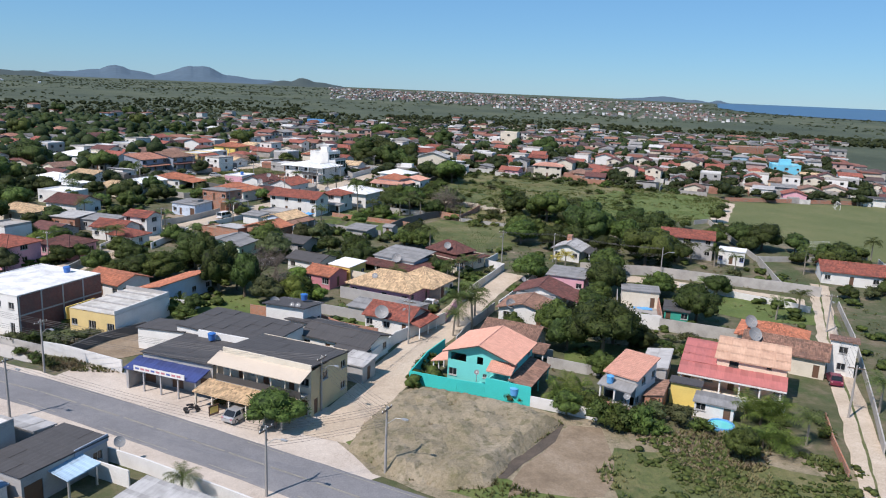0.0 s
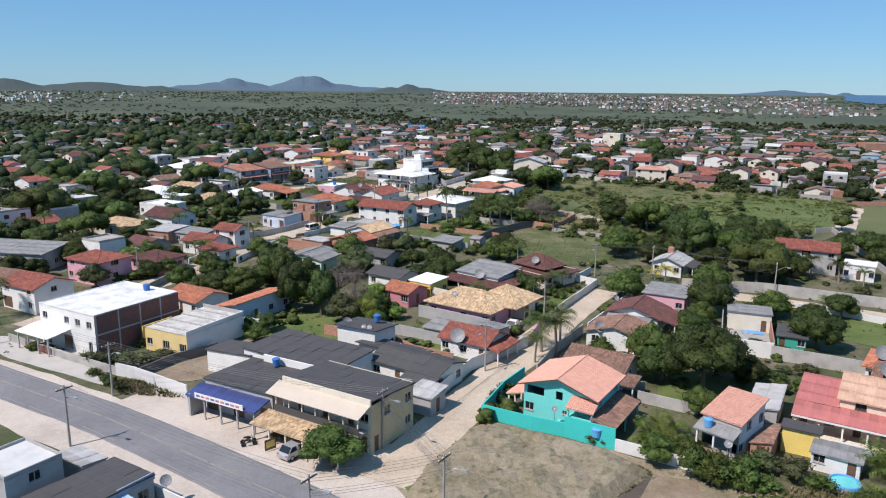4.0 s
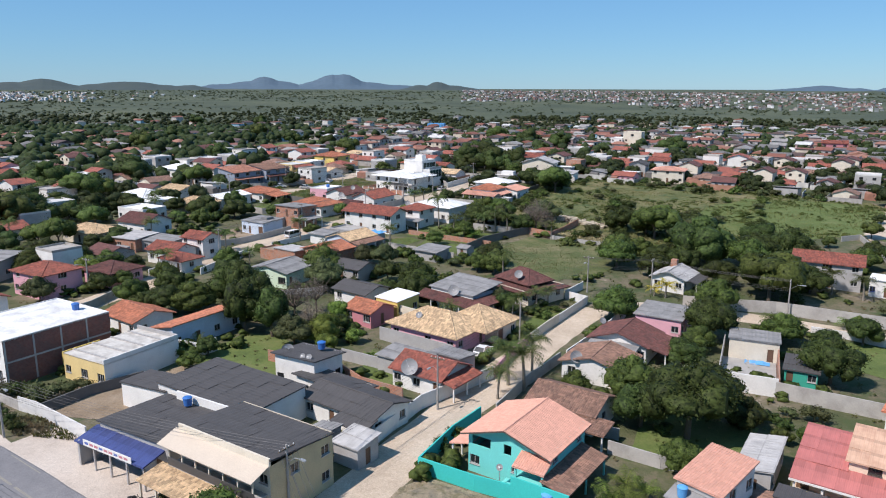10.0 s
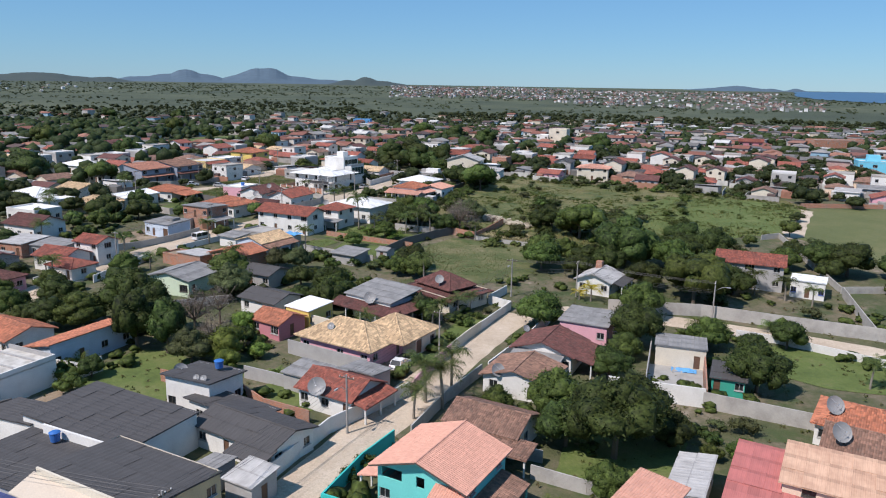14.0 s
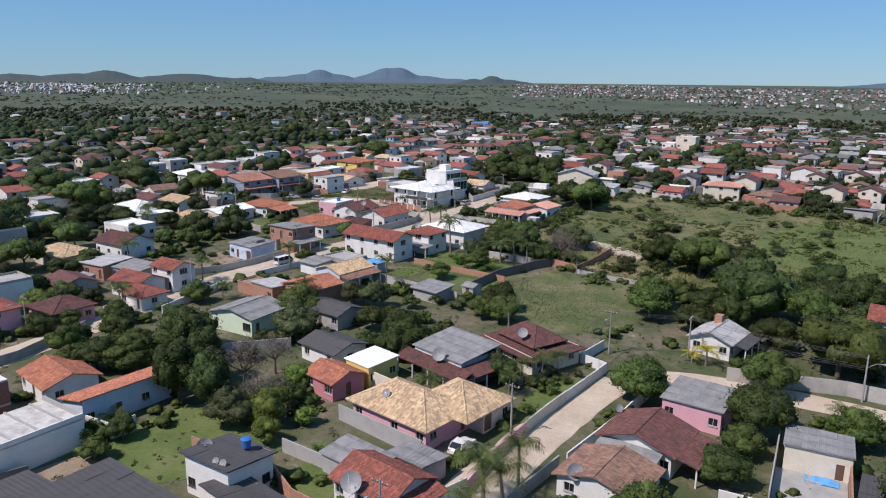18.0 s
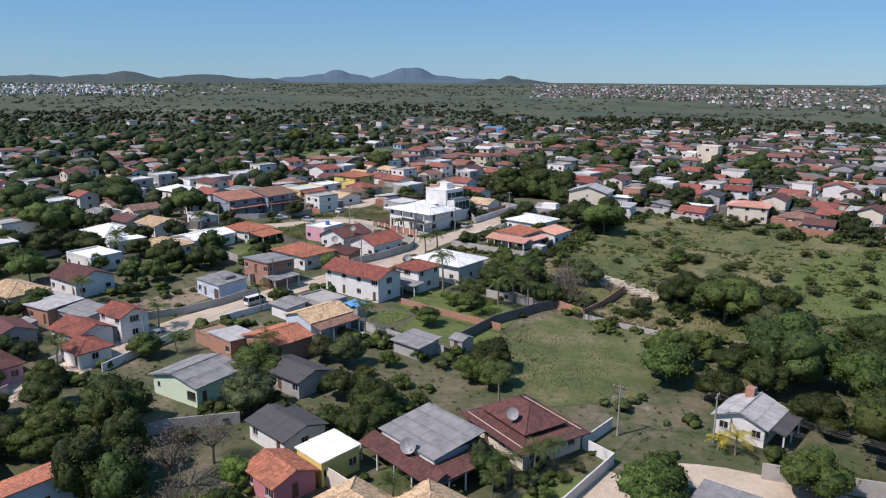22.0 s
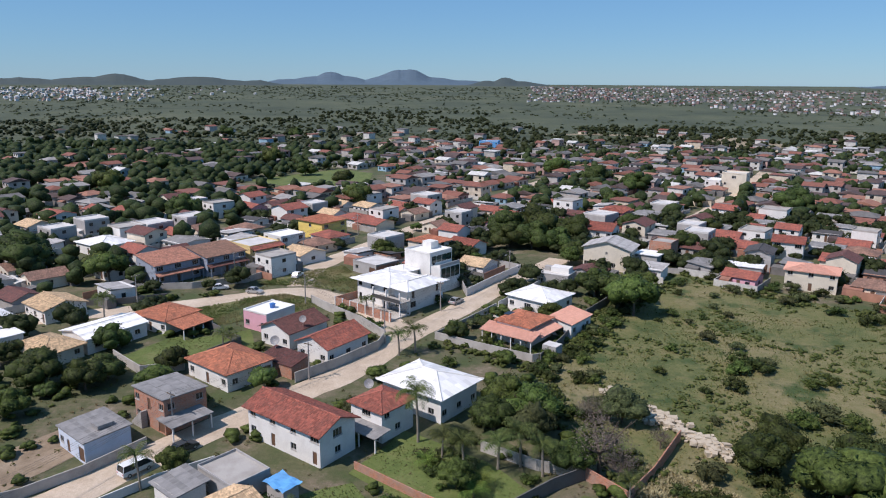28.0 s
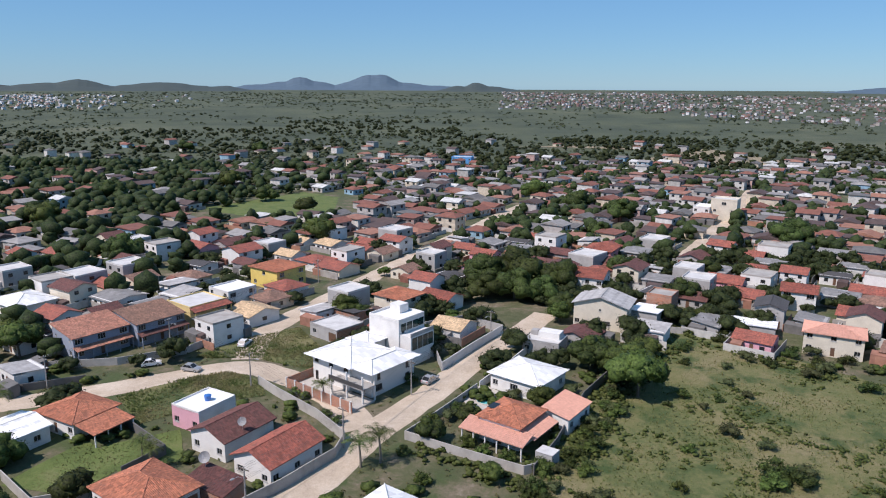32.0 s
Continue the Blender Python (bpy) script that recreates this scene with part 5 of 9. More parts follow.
part("sheet", tp, SKYBLUE, tq)
simple("green_shed", "green-walled shed with dark roof", 68.2, 119.0, 4.2, 5.4, -29, 2.5, GREENPAINT, "my", SHEET_DARK, F="d.w", rise=0.3, over=0.3, category="shed")
h, x0, x1, y0, y1, z = simple("gable_house", "white house with dark red tile gables", 45.8, 129.6, 8.6, 7.6, -32, 3.0, WHITE, "gy", TILE_DARK, F="w.d.w", L="w.w", R="w", rise=1.5, over=0.6)
porch(h, x1, x1 + 3.0, y0, y1, 3.0, 2.3, "R", TILE_DARK, 3, WHITE)
dish(*on(h, x0 - 0.6, 3.0, 2.6), 0.55, 20)
h, x0, x1, y0, y1, z = simple("pink_house", "pink house with flat grey sheet roof", 54.8, 140.0, 7.6, 7.4, -32, 3.3, PINK, "my", SHEET_GREY, F="w..w", R="w.w", rise=0.3, over=0.3)
h, x0, x1, y0, y1, z = simple("tile_house", "white house with red tile roof and dish", 40.0, 120.8, 8.8, 7.4, -32, 2.8, WHITE, "gy", TILE_BROWN, F="w.d", L="w.w", rise=1.2)
dish(*on(h, -2.4, -3.6, 2.6), 0.9, 10, 60)
simple("annex", "white annex with grey sheet roof", 42.5, 125.0, 7.0, 3.0, -32, 2.6, WHITE, "my", SHEET_GREY, F="w.", rise=0.4, over=0.25, category="annex")
h, x0, x1, y0, y1, z = simple("brown_house", "white house under weathered brown tiles", 33.4, 107.0, 8.6, 6.6, -35, 2.8, WHITE, "gx", TILE_BROWN, F="w.d", L="w.", R="w", rise=1.3)
porch(h, x0, x1 + 2.5, y0 - 3.0, y0, 2.6, 2.1, "F", TILE_BROWN, 4, WHITE)
simple("pitch_house", "two-storey house with red tile roof by the pitch", 97.0, 168.0, 12.5, 9.0, -30, (2.8, 2.4), GREY, "gx", TILE_RED, F="w.g.w/w.b.w", R="w/w", rise=1.3)
h, x0, x1, y0, y1, z = simple("pitch_house", "small white house with blue windows", 105.0, 160.0, 6.0, 7.0, -35, 3.1, WHITE, "-my", SHEET_WHITE, F="w.d.w", R="w", rise=0.3, over=0.2, wmat=BLUEPAINT)
simple("pitch_house", "long house with red tile roof", 128.0, 140.0, 22.0, 9.0, -30, 3.0, WHITE, "gx", TILE_RED, F="w.d.w.w.d", rise=1.6)
dish(130, 137, 4.4, 1.2, 0, 60)
h, x0, x1, y0, y1, z = simple("cottage", "small white cottage with pale sheet gable roof", 64.2, 164.4, 6.4, 7.4, -36, 2.9, WHITE, "gy", SHEET_PALE, F="w.w", L="w.", R="w.d", rise=1.3, over=0.6)
part("chimney_box", Mesh().box(-1.6, -0.4, 2.2, 3.4, 3.2, 5.2), BRICK, h, "raw brick water tower")
porch(h, x1, x1 + 2.4, y0 + 0.5, y1, 2.9, 2.3, "R", SHEET_DARK, 3, WHITE)

# ---- houses along the second street ----
h, x0, x1, y0, y1, z = simple("green_house", "pale green house with grey sheet gable roof", -16.2, 168.6, 9.6, 8.6, -26, 3.2, PALEGREEN, "gy", SHEET_GREY, F="s..b", R="d.w", L="w.w", rise=1.1, over=0.5, wmat=FRAME_DARK)
h, x0, x1, y0, y1, z = simple("brick_house", "raw brick house with orange tile roof", -8.4, 183.4, 8.6, 7.8, -36, 3.6, BRICK, "gy", TILE_ORANGE, F="w..b", R="", L="w.", rise=1.1, over=0.4)
simple("annex", "unplastered brick annex with flat roof", -16.6, 184.4, 6.8, 5.6, -36, 3.0, BRICK, "-my", SHEET_PALE, F="..w", R="", rise=0.25, over=0.2, category="annex")
simple("annex", "low brick walls of an unfinished room", -21.6, 187.8, 5.0, 4.6, -36, 2.1, BRICK, "flat", YARD, F=".", parapet=0.3, category="annex")
h, x0, x1, y0, y1, z = simple("white_house", "white house with pale tan tile roof", -4.6, 195.8, 7.4, 9.4, -36, 3.4, PALEBLUE, "gy", TILE_TAN, F="", L="w.", R="", rise=1.2, over=0.4)
porch(h, x1 + 0.1, x1 + 2.6, y0, y1, 3.2, 2.6, "R", TILE_BROWN, 4, WHITE)
part("terrace", Mesh().box(x1, x1 + 7, y0 - 0.5, y1, -0.4, 0.12), PAVING, h)
simple("workshop", "grey roofed workshop with blue tarpaulin scraps", -6.6, 206.4, 8.0, 6.0, -36, 2.8, GREY, "flat", SLAB_OLD, F="w.", R="g.", parapet=0.35, category="workshop")
simple("workshop", "small white outbuilding with curved parapet", -12.6, 203.0, 5.2, 4.4, -36, 2.6, WHITE, "my", SHEET_GREY, rise=0.3, category="outbuilding")
tarp = thing("tarpaulin", "crumpled blue tarpaulin over a workshop roof", "tarpaulin", 0.6, 204.6, gz(204.6) + 2.4, -36)
tm = Mesh()
for i in range(8):
    for j in range(6):
        q = [((i + a) * 0.55 - 2.2, (j + b) * 0.55 - 1.6) for a, b in ((0, 0), (1, 0), (1, 1), (0, 1))]
        tm.face([(x, y, 0.45 * noise.noise((x * 0.9, y * 0.9, 4.0))) for x, y in q])
part("sheet", tm, SKYBLUE, tarp)
part("prop", Mesh().box(-1.8, 1.8, -1.2, 1.2, -2.6, -0.35), GREY, tarp)
h, x0, x1, y0, y1, z = simple("grey_house", "pale grey flat-roofed house with open carport", -31.0, 214.8, 8.4, 6.8, -35, 3.4, PALEBLUE, "my", SHEET_GREY, F="wd.g", R="", L="w.", rise=0.3, over=0.25)
part("skylight", Mesh().box(0.4, 2.6, -0.6, 1.8, z + 0.3, z + 0.85), SHEET_GREY, h)
h, x0, x1, y0, y1, z = simple("brick_house", "two-storey raw brick house with outside stair", -23.6, 224.2, 8.4, 7.4, -33, (2.8, 2.8), BRICK, "-my", SHEET_GREY, F="wd.g/w.d.w", R="w.w/w.w", L="/w", rise=0.25, over=0.3)
for k in range(9):
    part("step", Mesh().box(x0 + 0.4 + k * 0.34, x0 + 0.74 + k * 0.34, y0 - 1.1, y0 - 0.05, -0.2, 0.3 + k * 0.3), CONCRETE, h)
porch(h, x1 - 0.4, x1 + 3.6, y0 - 1.0, y1 - 1.5, 3.0, 2.7, "R", SHEET_GREY, 3, WHITE)
h, x0, x1, y0, y1, z = simple("hip_roof_house", "white house with orange tile roof", -20.6, 241.6, 12.0, 9.6, -34, 3.4, WHITE, "hip", TILE_ORANGE, F="w.d.w", R="w.g", L="w.w", rise=1.7)
h, x0, x1, y0, y1, z = simple("row_house", "long white two-storey house with red tile roof", -1.0, 219.0, 15.6, 7.0, -32, (2.6, 2.5), WHITE, "gx", TILE_RED, F="w.d.w.d/w.w.w.b", R="w/b", L="/w.w", rise=1.5, over=0.7)
h, x0, x1, y0, y1, z = simple("side_house", "white two-storey house with red tile roof", 10.4, 224.4, 6.6, 7.0, -34, (2.6, 2.4), WHITE, "hip", TILE_RED, F="w.d/b", R="w/w.w", rise=1.3, over=0.5)
porch(h, x0 + 1.0, x1 + 1.5, y0 - 3.0, y0, 2.7, 2.4, "F", SHEET_GREY, 3, WHITE)
dish(*on(h, x0 - 1.5, 2.0, 4.6), 0.8, 0, 60)
simple("hall", "white hall under a broad white sheet hip roof", 16.8, 234.0, 12.4, 9.6, -33, 4.6, WHITE, "hip", SHEET_WHITE, F="..w", R="w.w.w", L="w", rise=1.5, over=0.9, category="hall")
h, x0, x1, y0, y1, z = simple("twin_house", "white house with dark red tile gable roof", -14.2, 260.6, 8.2, 10.6, -30, 3.6, WHITE, "gy", TILE_DARK, F="w.w", L="w.d.w", rise=1.7, over=0.5)
dish(*on(h, 3.6, -1.0, 4.4), 0.75, 0, 60)
simple("twin_house", "white house with red tile gable roof", -4.4, 253.6, 8.0, 11.4, -30, 3.6, WHITE, "gy", TILE_RED, F="w.w", R="w.w.w", L="w.w", rise=1.8, over=0.5)
h, x0, x1, y0, y1, z = simple("flat_house", "white flat-roofed house with blue water tank", -22.0, 268.2, 7.0, 8.4, -28, 3.9, WHITE, "flat", WHITEROOF, F="w.w", L="w.", parapet=0.3, mats={"F": PINK})
tank(*on(h, 0.5, 0.5, 3.95), 0.65)
simple("outhouse", "low outhouse with dark tile roof", -11.6, 244.6, 8.6, 4.2, -30, 2.5, BRICK, "my", TILE_DARK, F="", rise=0.9, over=0.2, category="outhouse")
dish(-14, 247.5, 6.8, 0.9, 0, 60)
h, x0, x1, y0, y1, z = simple("farm_house", "white house with orange tile roof and long porch", -44.0, 265.8, 10.0, 8.8, -26, 3.2, WHITE, "hip", TILE_ORANGE, F="w.d.w", L="w.w", R="", rise=1.5)
porch(h, x1 + 0.3, x1 + 5.5, y0, y1 - 1, 3.0, 2.3, "R", TILE_ORANGE, 4, WHITE)
simple("long_shed", "long white shed with pale sheet roof", -52.5, 255.8, 9.0, 13.0, -29, 3.2, WHITE, "gy", SHEET_WHITE, F=".d.", R="w.w", rise=0.9, over=0.4, category="shed")
simple("tan_house", "house with faded tan tile hip roof", -58.6, 245.8, 10.6, 8.0, -24, 2.9, OFFWHITE, "hip", TILE_TAN, F="w.d.w", R="w.w", rise=1.6, over=0.6)
h, x0, x1, y0, y1, z = simple("white_villa", "large white villa with white sheet roofs", -78.6, 255.2, 14.0, 11.0, -33, 3.6, WHITE, "hip", SHEET_WHITE, F="w.d.w.w", R="w.w", rise=1.8, over=0.5)
flat_roof(h, x1, x1 + 6, y0 - 2, y1 - 3, 3.2, WHITEROOF, 0.0, over=0.3)
block(h, x1, x1 + 6, y0 - 2, y1 - 3, 3.0, WHITE, F="w.w", R="w.d")
simple("tan_house", "house with pale brown tile gable roof", -72.0, 269.6, 10.0, 9.0, -33, 3.2, WHITE, "gx", TILE_TAN, F="w.w.d", R="w", rise=1.3)
simple("corner_house", "white two-storey house with red tile roof", -39.0, 189.0, 6.8, 5.4, -30, (2.5, 2.3), WHITE, "gx", TILE_RED, F="w.d/w.w", R="w/b", rise=1.1, over=0.4)
simple("corner_house", "white house with red tile roof behind a wall", -44.4, 184.4, 8.4, 6.4, -28, 3.1, WHITE, "gx", TILE_RED, F="w.w", L="w", rise=1.4)
simple("corner_house", "low house with red tile hip roof", -40.0, 177.8, 7.0, 5.4, -32, 2.7, WHITE, "hip", TILE_RED, F="w.d", R="w", rise=1.1)
simple("brown_roof_house", "white house with dark brown tile gable roof", -62.0, 213.6, 10.4, 8.6, -30, 3.6, WHITE, "gx", TILE_DARK, F="w.w.d", R="w.w", rise=1.8)
simple("house", "brick house with pale flat sheet roof", -58.0, 196.8, 8.4, 7.4, -24, 3.2, BRICK, "my", SHEET_PALE, F=".w.d", R="w", rise=0.3, over=0.3)
simple("grey_roof_house", "house with long grey sheet roof", -49.6, 193.8, 9.0, 5.6, -28, 2.9, GREY, "my", SHEET_GREY, F="w.w", rise=0.5, over=0.3)
simple("white_house", "white stepped house with sheet roofs", -70.0, 232.0, 11.0, 8.0, -30, 3.4, WHITE, "flat", WHITEROOF, F="w.d.w", R="w.w", parapet=0.4)
simple("tan_house", "house with old tan tile hip roof", -72.0, 205.0, 12.0, 8.0, -26, 2.9, OFFWHITE, "hip", TILE_TAN, F="w.d.w", rise=1.5)
simple("red_house", "pink two-storey house with red tile hip roof", -60.0, 160.5, 9.6, 8.0, -30, (2.6, 2.2), PINK, "hip", TILE_RED, F="w.d.w/w.w", R="w/b", rise=1.4)
simple("red_house", "house with dark red tile roof among trees", -50.5, 168.0, 8.4, 7.4, -30, 3.0, PINK, "hip", TILE_DARK, F="w.d", R="w.w", rise=1.4)
simple("red_house", "white house with red tile roof beside the road", -64.0, 142.5, 10.0, 7.6, -32, (2.5, 2.2), WHITE, "gx", TILE_RED, F="g.w/w.w", R="w/w", rise=1.4)
simple("red_house", "house with weathered tile roof and carport", -73.0, 151.0, 9.0, 7.6, -32, 3.2, GREY, "gx", TILE_BROWN, F="g.w", R="w", rise=1.3)
simple("warehouse", "long warehouse with grey sheet roof", -84.0, 172.0, 22.0, 9.0, -12, 4.0, GREY, "my", SHEET_GREY, F="g.g.g.g", R="w", rise=0.8, over=0.4, category="warehouse")
simple("shed", "grey sheet-roofed shed beside gardens", 15.0, 187.0, 6.0, 5.0, -36, 2.4, GREY, "my", SHEET_GREY, rise=0.4, category="shed")
simple("garden_shed", "small weathered garden shed", 22.8, 188.6, 2.8, 3.0, -36, 2.4, GREY, "gx", SHEET_GREY, F="d", rise=0.5, over=0.2, category="shed")
simple("dark_roof_house", "low house with dark sheet roofs under trees", 2.0, 155.0, 8.0, 6.4, -38, 2.8, WHITE, "gx", SHEET_DARK, F="w.d", R="w", rise=0.9)
simple("dark_roof_house", "low house with old dark roof beside a light green tree", -2.0, 172.0, 9.0, 6.0, -34, 2.8, GREY, "gx", SHEET_DARK, F="w.d.w", rise=0.9)

# ---- round the white corner house ----
h, x0, x1, y0, y1 = house("corner_villa", "white modern villa with broad white roofs", "house", 2.6, 287.2, 12.6, 12.4, -36)
block(h, x0 - 1.4, x1 - 3.4, y0 + 1.2, y1, (3.0, 2.9), WHITE, F="t.b.d/w.w.w", L="w.w/w..w", R="w/w", wmat=FRAME_DARK)
roof_part(h, x0 - 1.8, x1 - 2.4, y0 + 0.6, y1, 5.8, "hip", SHEET_WHITE, 0.8, 1.1)
block(h, x0 - 2.6, x0 + 3.0, y1 + 0.2, y1 + 5.4, (3.0, 2.5), WHITE, L="w.w/w.w", B="w/w", wmat=FRAME_DARK)
roof_part(h, x0 - 2.6, x0 + 3.0, y1 + 0.2, y1 + 5.4, 5.5, "hip", SHEET_WHITE, 0.6, 0.9, name="rear_roof")
block(h, x1 - 3.6, x1 + 1.8, y0 + 2.0, y1 + 2.0, (3.0, 2.5), WHITE, F="b/", R="b.w/t.t", wmat=FRAME_DARK)
roof_part(h, x1 - 3.4, x1 + 3.0, y0 + 1.0, y1 + 2.0, 5.6, "hip", SHEET_WHITE, 0.5, 1.0)
part("balcony", Mesh().box(x1 - 6.0, x1 + 3.0, y0 - 1.6, y0 + 2.0, 2.85, 3.05), CONCRETE, h)
part("balcony_rail", Mesh().box(x1 - 6.0, x1 + 3.0, y0 - 1.62, y0 - 1.55, 3.05, 3.9), DARKMETAL, h)
for px, py in ((x1 - 5.8, y0 - 1.4), (x1 - 1.5, y0 - 1.4), (x1 + 2.8, y0 - 1.4), (x1 + 2.8, y0 + 1.8)):
    post(h, px, py, -0.3, 5.5, 0.14, WHITE)
part("terrace", Mesh().box(x0 - 2, x1 + 3.4, y0 - 4.8, y0 + 1.2, -0.5, 0.15), PAVING, h)
part("front_wall", Mesh().box(x0 - 2.4, x1 + 3.6, y0 - 5.1, y0 - 4.9, -0.6, 1.9), BRICK, h, "unplastered brick front wall with white piers")
part("front_wall", Mesh().box(x0 - 2.5, x0 - 2.3, y0 - 5.0, y1 - 4, -0.6, 1.9), BRICK, h)
for k in range(8):
    part("pier", Mesh().box(x0 - 2.5 + k * 2.6, x0 - 2.2 + k * 2.6, y0 - 5.2, y0 - 4.85, -0.6, 2.1), WHITE, h)
h, x0, x1, y0, y1 = house("tower_villa", "white three-storey modern block with flat roof", "house", 9.0, 302.4, 8.8, 8.4, -36)
z = block(h, x0, x1, y0, y1, (3.1, 3.1, 3.0), WHITE, F="", R="b.b/b.b/t.b", L="s./s./s.", wmat=FRAME_DARK)
flat_roof(h, x0, x1, y0, y1, z, WHITEROOF, 0.5, WHITE)
part("roof_room", Mesh().box(-2.6, 0.4, 0.6, 3.4, z, z + 1.9), WHITE, h)
part("side_wing", Mesh().box(x1, x1 + 3.2, y0 + 0.3, y1 - 0.6, -0.3, 6.4), WHITE, h, "lower white wing of the block")
part("wing_parapet", Mesh().box(x1 + 3.0, x1 + 3.2, y0 + 0.3, y1 - 0.6, 6.4, 7.2), GREY, h)
for k in range(4):
    part("glazing", Mesh().box(x1 + 3.2, x1 + 3.26, y0 + 0.7 + k * 1.75, y0 + 2.25 + k * 1.75, 3.4, 6.1), TEALGLASS, h, "dark green glass")
    part("glazing", Mesh().box(x1, x1 + 0.05, y0 + 0.7 + k * 1.9, y0 + 2.4 + k * 1.9, 6.9, 8.6), TEALGLASS, h, "dark green glass")
simple("house", "low grey house with flat slab roof", -6.6, 313.0, 9.6, 8.6, -38, 3.0, GREY, "flat", SLAB, F="w.g", L="g.g", parapet=0.3, mats={"R": BRICK})
h, x0, x1, y0, y1, z = simple("pool_house", "white house with white sheet hip roof", 37.2, 286.4, 11.0, 10.4, -36, 3.5, WHITE, "hip", SHEET_WHITE, F="w.b.d", L="w.w", R="w.w", rise=1.4, over=0.6)
h, x0, x1, y0, y1 = house("veranda_house", "house with two-tier red tile roofs and veranda", "house", 32.6, 265.2, 12.0, 10.8, -33)
block(h, x0 + 2.0, x1 - 2.2, y0 + 2.2, y1, 4.3, WHITE, F="w.d.w", R="w.w", L="w.w")
roof_part(h, x0 + 1.8, x1 - 2.0, y0 + 2.2, y1, 4.3, "hip", TILE_ORANGE, 0.4, 1.5, name="upper_roof")
roof_part(h, x0, x1, y0 - 0.6, y0 + 2.4, 2.7, "my", TILE_SALMON, 0.3, 0.9, name="veranda_roof")
roof_part(h, x1 - 2.2, x1 + 0.4, y0 + 2.6, y1, 2.7, "-mx", TILE_SALMON, 0.2, 0.9, name="veranda_roof")
for k in range(6):
    post(h, x0 + 0.2 + k * (x1 - x0 - 0.4) / 5, y0 - 0.5, -0.4, 2.75, 0.11, WHITE)
part("solar_panel", Mesh().box(x0 + 2.0, x0 + 3.9, y0 + 4.5, y0 + 6.8, 4.95, 5.02), GLASS, h, "dark solar panel lying on the tiles")
simple("annex", "annex with salmon tile roof", 43.2, 271.2, 4.8, 8.6, -33, 3.2, WHITE, "-mx", TILE_SALMON, F="w", R="w.w", rise=0.9, over=0.4, category="annex")
simple("gate_house", "small concrete gate house with flat roof", 38.4, 256.4, 3.0, 2.6, -33, 2.6, GREY, "flat", SLAB, parapet=0.0, category="gatehouse")
h, x0, x1, y0, y1, z = simple("concrete_house", "unplastered grey concrete house under construction", 42.2, 305.6, 8.4, 6.6, -24, 3.3, GREY, "flat", SLAB, F="w..b", R="b.", parapet=0.2)
part("roof_room", Mesh().box(-1.5, 3.4, -0.5, 2.6, z, z + 1.4), WHITE, h)
part("tank_base", Mesh().box(-3.6, -2.0, 0.5, 2.2, z, z + 1.1), GREY, h)
simple("apartment_house", "tall cream house with pale sheet gable roof", 58.4, 325.0, 13.0, 9.0, -22, (3.0, 3.2), OFFWHITE, "gy", SHEET_PALE, F="w.s.b.w/..s..", L="w.b/w.b", R="w.w/w.w", rise=2.0, over=0.6)
simple("annex", "annex with white sheet roof", 69.6, 326.0, 6.4, 8.0, -28, 3.9, GREY, "-my", SHEET_WHITE, F="b.d", R="w.", rise=0.4, over=0.4, category="annex")
simple("unfinished_house", "tall raw brick shell of a house", 74.8, 333.4, 6.4, 6.6, -30, 5.9, BRICK, "flat", SLAB_OLD, F="s..", parapet=0.4)
simple("red_roof_house", "three-storey white house with red tile roof", 59.4, 353.0, 8.4, 9.0, -24, (2.7, 3.0), WHITE, "gx", TILE_RED, F="b.b/b.w.b", R="w/w.w", rise=1.6, over=0.6)
simple("red_roof_house", "house with red tile hip roof", 68.4, 391.0, 9.0, 10.0, -26, (2.6, 2.4), DEEPPINK, "hip", TILE_RED, F="w.b/w.b", R="w/w", rise=1.5)
h, x0, x1, y0, y1, z = simple("tower_house", "tall cream and white blocky building", 136.0, 474.0, 11.0, 9.0, -28, (3.2, 3.2, 3.0), OFFWHITE, "flat", SLAB, F="w.w/w.w/b", R="w/w/w", parapet=0.6)
block(h, x0 - 7, x0, y0 - 2, y1 - 1, (3.0, 2.8), WHITE, F="b.b/w.w", L="w/w")
flat_roof(h, x0 - 7, x0, y0 - 2, y1 - 1, 5.8, WHITEROOF, 0.4, WHITE)
simple("terrace_house", "cream house with orange tile terrace roof", 107.6, 309.8, 12.0, 8.6, -26, (2.7, 2.4), OFFWHITE, "hip", TILE_SALMON, F="w.d.w/w.w.w", L="w/w", R="w/w", rise=1.1)
simple("house", "grey two-storey house with dark sheet gable", 100.4, 328.0, 6.8, 8.6, -26, (2.6, 2.6), GREY, "gy", SHEET_DARK, F="w.d/w", R="w/w", rise=1.1)
simple("house", "low house with white sheet roof at the field edge", 93.6, 320.4, 10.0, 7.0, -24, 2.7, GREY, "-my", SHEET_WHITE, F="w..", rise=0.4, over=0.3)
simple("house", "white two-storey house with red tile roof", 113.6, 343.0, 8.4, 9.0, -24, (2.7, 2.5), WHITE, "gx", TILE_RED, F="b.w/b.b", R="w/w", rise=1.2)
h, x0, x1, y0, y1, z = simple("terraced_house", "slate-grey terraced house with faded tile roof", -60.0, 300.6, 9.4, 12.6, -35, (2.7, 2.6), BLUEGREY, "-mx", TILE_FADED, F="s.w/s.s", R="b.d.b/b.b.b", L="w.w/w", rise=1.5, over=0.4)
porch(h, x1, x1 + 1.8, y0, y1, 3.2, 2.7, "R", TILE_FADED, 5, BLUEGREY)
h, x0, x1, y0, y1, z = simple("terraced_house", "terraced house with stained brown tile roof", -50.6, 310.0, 9.4, 12.0, -35, (2.7, 2.6), BLUEGREY, "-mx", TILE_BROWN, F="/", R="b.d.b/b.b.b", L="w.w/w", rise=1.5, over=0.4)
